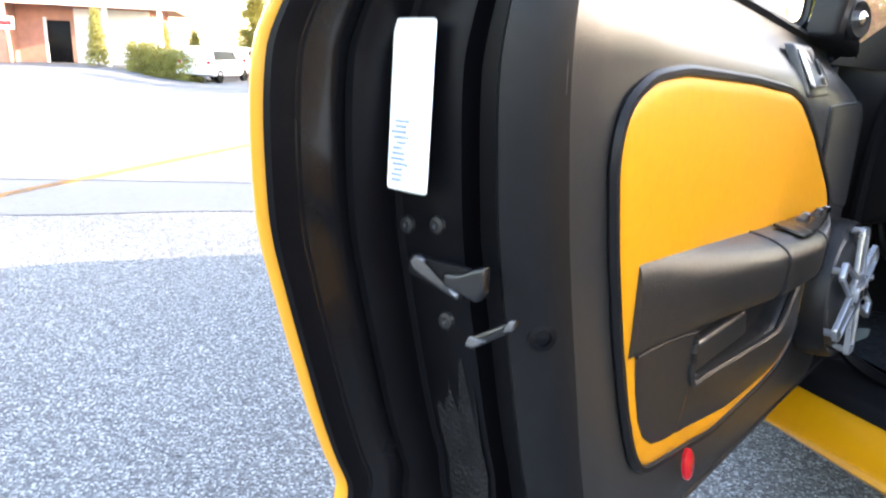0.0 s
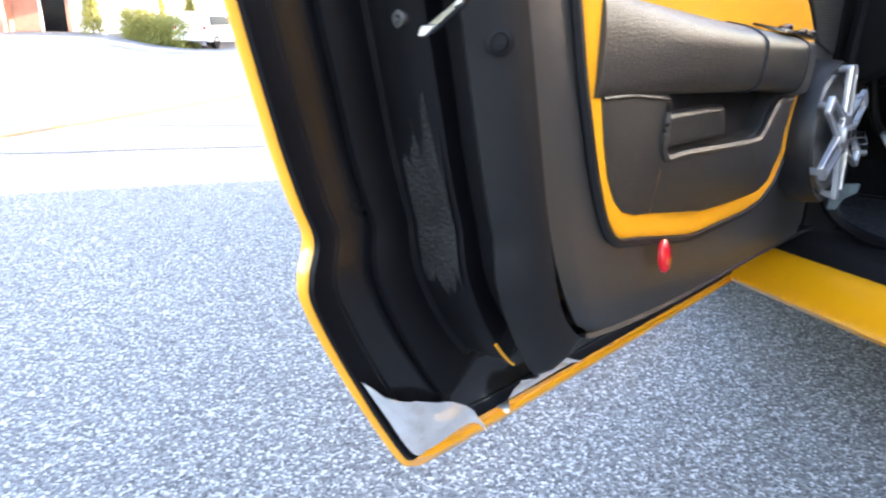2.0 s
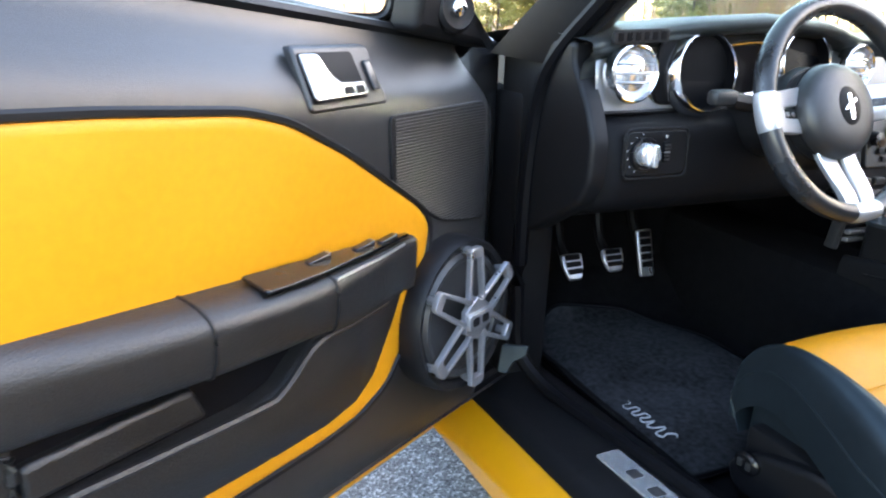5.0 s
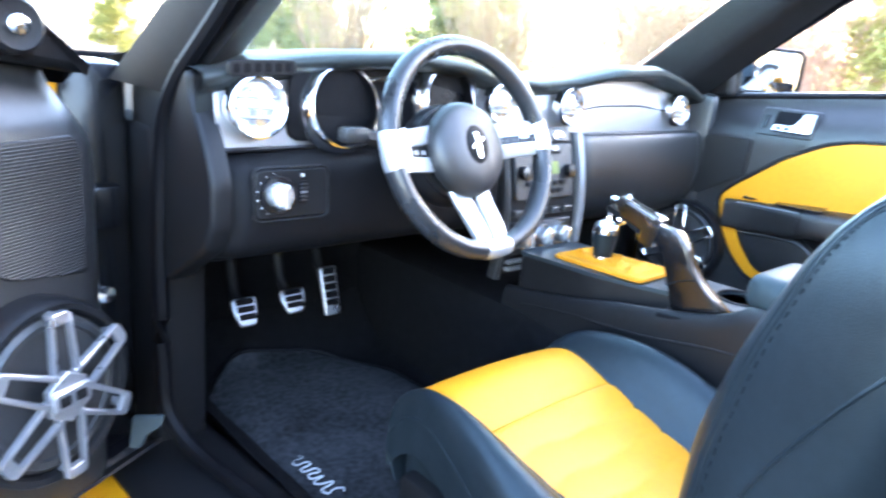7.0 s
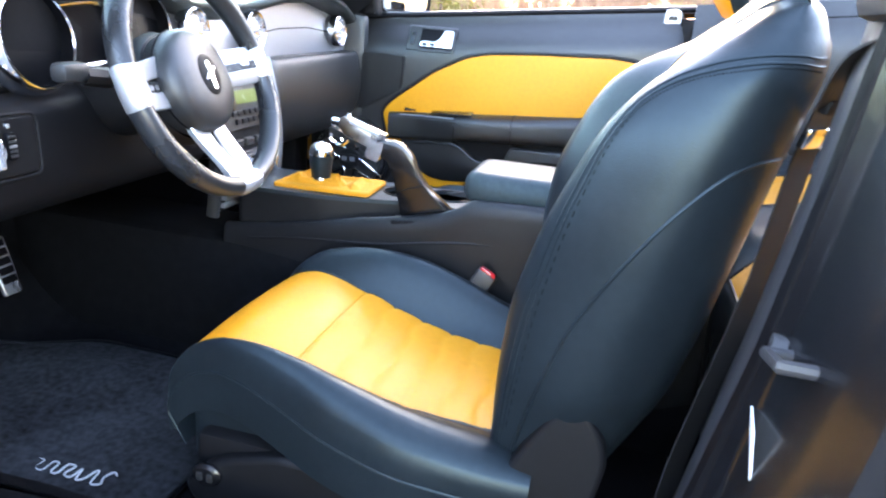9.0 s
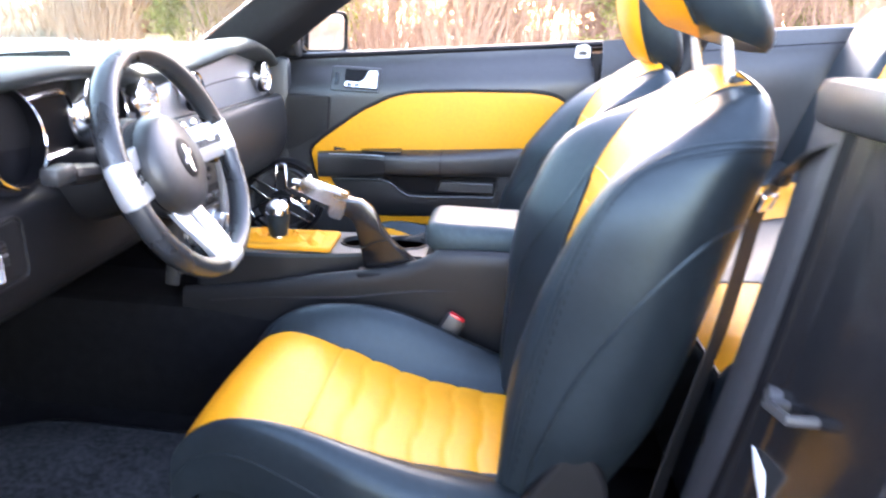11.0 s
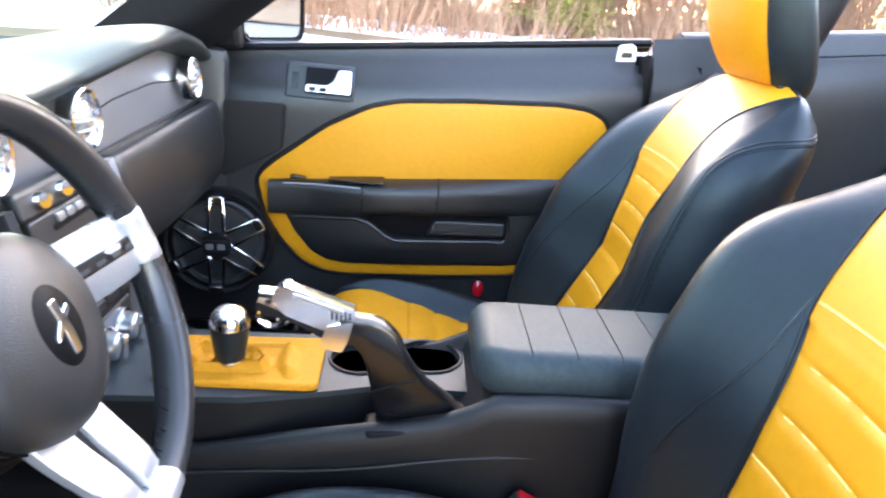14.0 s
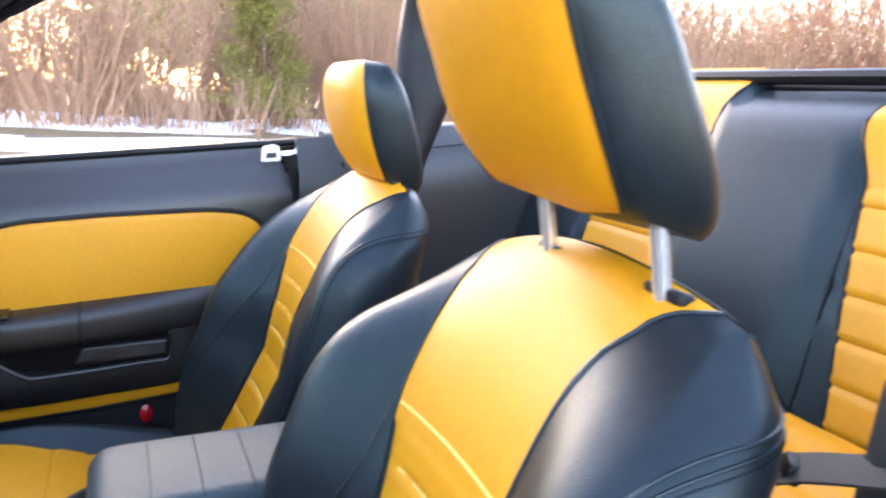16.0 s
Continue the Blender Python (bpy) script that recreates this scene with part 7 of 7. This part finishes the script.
# bluish strip: a band of shade put into the ground's colour
def lane(u, v):
    x = lerp(-6.5, 2.7, u)
    y = lerp(3.32 - 0.25 * u, 4.98 - 1.72 * u, v) + 0.04 * noise.noise(Vector((u * 14, v * 2, 5)))
    return Vector((x, y, ground_z(x, y) + 0.004))


tagged(mesh_ob("shade_band", grid(lane, 40, 6), SHADEBAND), "bluish band of shade painted on the asphalt", "asphalt patch", kind="structure")


# ---- plants ----
def stem(bm, p, d, length, r, bend, rn, seg=6, depth=0, twigs=5):
    """One tapered shoot with side twigs."""
    pts = [Vector(p)]
    d = Vector(d).normalized()
    for k in range(seg):
        d = (d + Vector((rn.uniform(-1, 1), rn.uniform(-1, 1), rn.uniform(-0.3, 0.6))) * bend).normalized()
        pts.append(pts[-1] + d * length / seg)
    prev = None
    for k, q in enumerate(pts):
        rr = r * (1 - 0.8 * k / seg)
        ring = [bm.verts.new(q + Vector((math.cos(a), math.sin(a), 0)) * rr) for a in (0, 2.09, 4.19)]
        if prev:
            for i in range(3):
                bm.faces.new((prev[i], prev[(i + 1) % 3], ring[(i + 1) % 3], ring[i]))
        prev = ring
    if depth < 2:
        for k in range(twigs):
            i = rn.randint(1, seg - 1)
            dd = (pts[i + 1] - pts[i]).normalized() + Vector((rn.uniform(-1, 1), rn.uniform(-1, 1), rn.uniform(-0.1, 0.7))) * 0.8
            stem(bm, pts[i], dd, length * rn.uniform(0.25, 0.45), r * 0.5, bend, rn, 4, depth + 1, 3)
    return pts


def leaves(bm, centres, count, spread, size, rn, long=1.0):
    for c in centres:
        for _ in range(count):
            p = c + Vector((rn.gauss(0, 1), rn.gauss(0, 1), rn.gauss(0, 0.8))) * spread
            a = Vector((rn.uniform(-1, 1), rn.uniform(-1, 1), rn.uniform(-1, 1))).normalized()
            b = a.orthogonal().normalized()
            s_ = size * rn.uniform(0.6, 1.3)
            bm.faces.new([bm.verts.new(p + a * s_ * long), bm.verts.new(p + b * s_ * 0.5), bm.verts.new(p - a * s_ * long), bm.verts.new(p - b * s_ * 0.5)])


def shrub(seed, h, spread, leafy):
    rn = random.Random(seed)
    sh_ = thing("bare_shrub", "bare reddish winter shrub with many thin upright stems", "shrub", group="shrubs along the verge")
    bm = bmesh.new()
    tips = []
    for k in range(80):
        a = rn.uniform(0, 6.28)
        rr = rn.uniform(0, 0.5) * spread
        d = Vector((math.cos(a) * rn.uniform(0.05, 0.5), math.sin(a) * rn.uniform(0.05, 0.5), 1))
        pts = stem(bm, (rr * math.cos(a), rr * math.sin(a), -0.05), d, h * rn.uniform(0.6, 1.1), 0.017, 0.13, rn)
        tips += pts[3:]
    part("branching", bm, TWIG, sh_, "thin reddish stems")
    bm = bmesh.new()
    leaves(bm, tips, leafy, 0.22, 0.035, rn)
    part("dry_leaves", bm, DRYLEAF, sh_, "sparse dry tan leaves")
    return sh_


def evergreen(seed, h, w):
    rn = random.Random(seed)
    t = thing("young_pine", "young yellowish green pine with feathery branches", "pine tree", group="young pines")
    bm = bmesh.new()
    stem(bm, (0, 0, -0.05), (0.03, 0.02, 1), h, 0.06, 0.03, rn, 10, 2, 0)
    tips = []
    for k in range(70):
        z = h * (0.08 + 0.9 * (k / 70))
        a = rn.uniform(0, 6.28)
        ln = w * (1 - 0.8 * z / h) * rn.uniform(0.7, 1.15)
        pts = stem(bm, (0, 0, z), (math.cos(a), math.sin(a), 0.25), ln, 0.014, 0.10, rn, 5, 1, 4)
        tips += pts[2:]
    part("trunk", bm, BARK, t, "thin brown trunk and boughs")
    bm = bmesh.new()
    leaves(bm, tips, 34, 0.13, 0.06, rn, 1.4)
    part("needles", bm, NEEDLE, t, "yellowish green needles")
    return t


protos = [shrub(21, 3.9, 1.4, 3), shrub(22, 3.5, 1.6, 5), shrub(23, 4.4, 1.3, 2)]
pines = [evergreen(31, 4.6, 1.5), evergreen(32, 3.6, 1.3)]
spots = [(17, 2.5), (17.5, -1.2), (18, -6.8), (17, 6.5), (18, 11), (19, -12), (21, -17), (16, 16), (14, 22), (22, -3.5), (22, 4), (22.5, 9), (22, -10), (22, 14), (20, 20), (25, -20), (23, -25), (12, 30), (17.2, 0.6), (19.5, -4.6), (18.2, -9.3), (20.5, 0), (20, 6.6), (20, 11.5), (21, -7.2), (22.5, -14), (19, -15), (24.5, -12), (25, 2), (25, 6.5), (25, -6), (17, -19), (16, -22.5), (14, -25.5), (19.5, -24), (21, -27), (17, -29), (12.5, -29), (22, -32), (11, -33), (8, -34), (15, -33), (15, -14.5), (14.5, -17.5), (13, -20.5), (11.5, -23.5), (9.5, -26), (17.5, -16.5), (25, 13), (26, 16)]
for i, (x, y) in enumerate(spots):
    m = pose(x, y, ground_z(x, y) + 0.3 * smooth(16, 30, x), 0, 0, rnd.uniform(0, 360)) @ Matrix.Scale(rnd.uniform(0.9, 1.25) * (1.3 if abs(y) > 13 else 1.0), 4)
    if i < 3:
        protos[i].matrix_basis = m
    else:
        copy_thing(protos[i % 3], m)
pspots = [(18.5, -4.0), (19, 8.5), (18, 4.6), (20, -9.5), (18, 18), (15, 26), (25, 0), (27, 13), (24, -14), (10, 34), (3, 36), (6, 40), (17, 30), (-1, 44), (18, 21), (13, 27), (22, 24)]
for i, (x, y) in enumerate(pspots):
    m = pose(x, y, ground_z(x, y) + 0.3 * smooth(16, 30, x), 0, 0, rnd.uniform(0, 360)) @ Matrix.Scale(rnd.uniform(0.85, 1.2) * (1.35 if y > 25 else 1.0), 4)
    if i < 2:
        pines[i].matrix_basis = m
    else:
        copy_thing(pines[i % 2], m)

# unseen tall pines at the wood's edge, added to keep the sun off the car
for x, y, k in ((33, -5.3, 3.6), (36, -6.2, 3.8), (34, -8.8, 3.7), (39, -9.8, 4.1), (35, -12.6, 3.6), (41, -5.0, 4.2), (40, -14.4, 3.9), (44, -7.9, 4.4)):
    copy_thing(pines[0], pose(x, y, 0.3, 0, 0, rnd.uniform(0, 360)) @ Matrix.Scale(k, 4))

# far woods behind the shrubs
bm = bmesh.new()
bl = bmesh.new()
rn = random.Random(77)
for k in range(330):
    x, y = rn.uniform(28, 60), rn.uniform(-50, 60)
    if k > 190:
        x, y = rn.uniform(4, 45), rn.uniform(42, 75)
    if k > 225:
        x, y = rn.uniform(-30, 45), rn.uniform(-75, -38)
    h = rn.uniform(6, 12)
    pts = stem(bm, (x, y, 0.2), (rn.uniform(-0.08, 0.08), rn.uniform(-0.08, 0.08), 1), h, rn.uniform(0.05, 0.13), 0.05, rn, 6, 1, 6)
    leaves(bl, pts[1:], 34, 1.1, 0.15, rn)
woods = tagged(mesh_ob("woods", bm, BARK), "bare woods behind the verge", "woods", kind="stuff")
part("foliage", bl, DRYLEAF, woods)
# low brush on the verge
bm = bmesh.new()
rn = random.Random(78)
for k in range(2300):
    x, y = rn.uniform(15.5, 34), rn.uniform(-32, 40)
    if k >= 1500:
        x, y = rn.uniform(-25, 16), rn.uniform(-40, -20)
    for _ in range(4):
        stem(bm, (x + rn.uniform(-0.3, 0.3), y + rn.uniform(-0.3, 0.3), 0.0), (rn.uniform(-0.5, 0.5), rn.uniform(-0.5, 0.5), 1), rn.uniform(0.5, 1.8) * (1 + 0.8 * smooth(20, 26, x)), 0.012, 0.12, rn, 3, 1, 2)
tagged(mesh_ob("brush", bm, TWIG), "low dry brush on the verge", "brush", kind="stuff")

# ---- building across the car park ----
house = thing("brick_building", "low brick building with a tan roof and white trim", "building")
BY = 41.0
part("wall", box(-30, -6.5, BY, BY + 9, -0.5, 3.1, 0.03), BRICK, house, "red brick wall")
part("wing_wall", box(-30, -13.0, BY - 2.2, BY + 0.2, -0.5, 2.9, 0.03), BRICK, house)
rf = bmesh.new()
ridge = [(-31, BY + 4.5, 6.0), (-8.5, BY + 4.5, 6.0)]
pts = [(-31, BY - 1.6, 2.75), (-5.2, BY - 1.6, 2.75), (-5.2, BY + 10.5, 2.75), (-31, BY + 10.5, 2.75)]
vv = [rf.verts.new(p) for p in pts] + [rf.verts.new(p) for p in ridge]
for f in ((0, 1, 5, 4), (1, 2, 5), (2, 3, 4, 5), (3, 0, 4)):
    rf.faces.new([vv[i] for i in f])
solid(rf, 0.25)
part("roof", rf, ROOF, house, "tan shingled hip roof")
part("fascia_board", box(-31, -5.2, BY - 1.75, BY - 1.55, 2.45, 2.85, 0.02), WALLW, house, "white fascia board")
for x in (-6.0, -8.6):
    part("porch_post", box(x - 0.12, x + 0.12, BY - 1.5, BY - 1.26, -0.5, 2.6, 0.02), WALLW, house, "white porch post")
part("entrance_door", box(-11.6, -10.5, BY - 0.08, BY + 0.05, -0.4, 1.75, 0.02), SCREEN, house, "dark glazed entrance door")
part("door_frame", box(-11.75, -11.6, BY - 0.12, BY + 0.05, -0.4, 1.9, 0.02), WALLW, house)
part("window", box(-15.6, -14.2, BY - 2.28, BY - 2.1, 0.9, 2.0, 0.02), SCREEN, house, "dark window")
part("window_frame", box(-15.75, -14.05, BY - 2.30, BY - 2.2, 0.78, 0.9, 0.01), WALLW, house)
part("wall_sign", box(-13.3, -12.5, BY - 2.34, BY - 2.2, 1.2, 1.8, 0.02), WALLW, house, "white wall sign")
part("sign_mark", box(-13.2, -12.6, BY - 2.36, BY - 2.33, 1.4, 1.6, 0.01), RED, house)
part("pale_wall", box(-10.3, -6.6, BY - 0.05, BY + 0.02, -0.4, 2.4, 0.02), WALLW, house)


def cone_shrub(x, y, h, w, seed, label, cat):
    t = thing("clipped_shrub", label, cat, (x, y, ground_z(x, y)), "clipped shrubs")
    rn = random.Random(seed)
    bm = bmesh.new()
    stem(bm, (0, 0, -0.1), (0, 0, 1), h * 0.8, 0.05, 0.02, rn, 5, 2, 0)
    part("trunk", bm, BARK, t)
    bm = bmesh.new()
    cs = []
    for k in range(260):
        z = h * rn.uniform(0.02, 1)
        a = rn.uniform(0, 6.28)
        r = w * (1 - z / h) ** 0.7 * rn.uniform(0.5, 1) if cat != "hedge" else w * rn.uniform(0.3, 1)
        cs.append(Vector((r * math.cos(a), r * math.sin(a), z)))
    leaves(bm, cs, 14, 0.10, 0.06, rn)
    part("crown", bm, NEEDLE, t)


cone_shrub(-8.9, 38.6, 2.6, 0.55, 1, "narrow conical yellowish green shrub by the building", "shrub")
cone_shrub(-6.2, 43, 2.6, 0.7, 2, "conical yellowish green shrub by the building", "shrub")
cone_shrub(-4.6, 44, 2.5, 0.6, 3, "conical yellowish green shrub by the building", "shrub")
for k in range(4):
    cone_shrub(-6.9 + 0.8 * k, 38.4 - 0.5 * k, 1.45, 0.75, 5 + k, "rounded green clipped shrub in a row", "hedge")


# ---- parked van ----
def parked_van(x, y, turn, paint, label):
    v = thing("parked_van", label, "van", (x, y, ground_z(x, y)), "parked vehicles")
    v.rotation_euler = (0, 0, radians(turn))
    st = [(-2.3, 0.55, 0.75, 0.90), (-2.28, 0.40, 0.90, 1.62), (-2.15, 0.34, 0.94, 1.72), (-1.0, 0.30, 0.96, 1.76), (0.4, 0.30, 0.96, 1.74), (0.95, 0.30, 0.95, 1.55), (1.35, 0.32, 0.94, 1.12), (2.2, 0.36, 0.90, 0.92), (2.4, 0.45, 0.80, 0.75)]
    rings = []
    for yy, zb, w, zt in st:
        rings.append([Vector((p.x, yy, p.y)) for p in rounded([(-w, zb), (w, zb), (w * 1.0, lerp(zb, zt, 0.55)), (w * 0.84, zt), (-w * 0.84, zt), (-w, lerp(zb, zt, 0.55))], 0.12, 3)])
    part("body", loft(rings), paint, v)
    part("rear_window", plate(rounded([(-0.70, 1.10), (0.70, 1.10), (0.64, 1.55), (-0.64, 1.55)], 0.06), lambda a, b, c: Vector((a, -2.27 + 0.16 * (b - 1.1) - c, b)), 0.012, 0.005), SCREEN, v, "dark rear window")
    for sg in (-1, 1):
        part("side_window", plate(rounded([(-2.0, 1.12), (0.6, 1.12), (0.3, 1.55), (-1.95, 1.56)], 0.06), lambda a, b, c: Vector((sg * (0.955 - 0.22 * (b - 1.1) + c), a, b)), 0.012, 0.005), SCREEN, v, "dark side window")
        part("tail_light", box(sg * 0.76 - 0.09, sg * 0.76 + 0.09, -2.325, -2.26, 0.92, 1.08, 0.02), RED, v, "red tail light")
        for yy in (-1.45, 1.45):
            pl = frame_at((sg * 0.86, yy, 0.33), (sg, 0, 0))
            w = part("wheel", lathe([(0.18, -0.1), (0.31, -0.1), (0.33, 0), (0.31, 0.1), (0.2, 0.105), (0.19, 0.08), (0.0, 0.09)], pl, 24), RUBBER, v)
    part("number_plate", box(-0.16, 0.16, -2.33, -2.28, 0.80, 0.92, 0.01), WALLW, v)
    part("bumper", box(-0.9, 0.9, -2.42, -2.2, 0.42, 0.66, 0.05), paint, v)
    return v


parked_van(-3.3, 38.5, -24, VANW, "white minivan parked facing away on the asphalt")
parked_van(-1.6, 44.5, -24, VANW, "white minivan parked farther off on the asphalt")
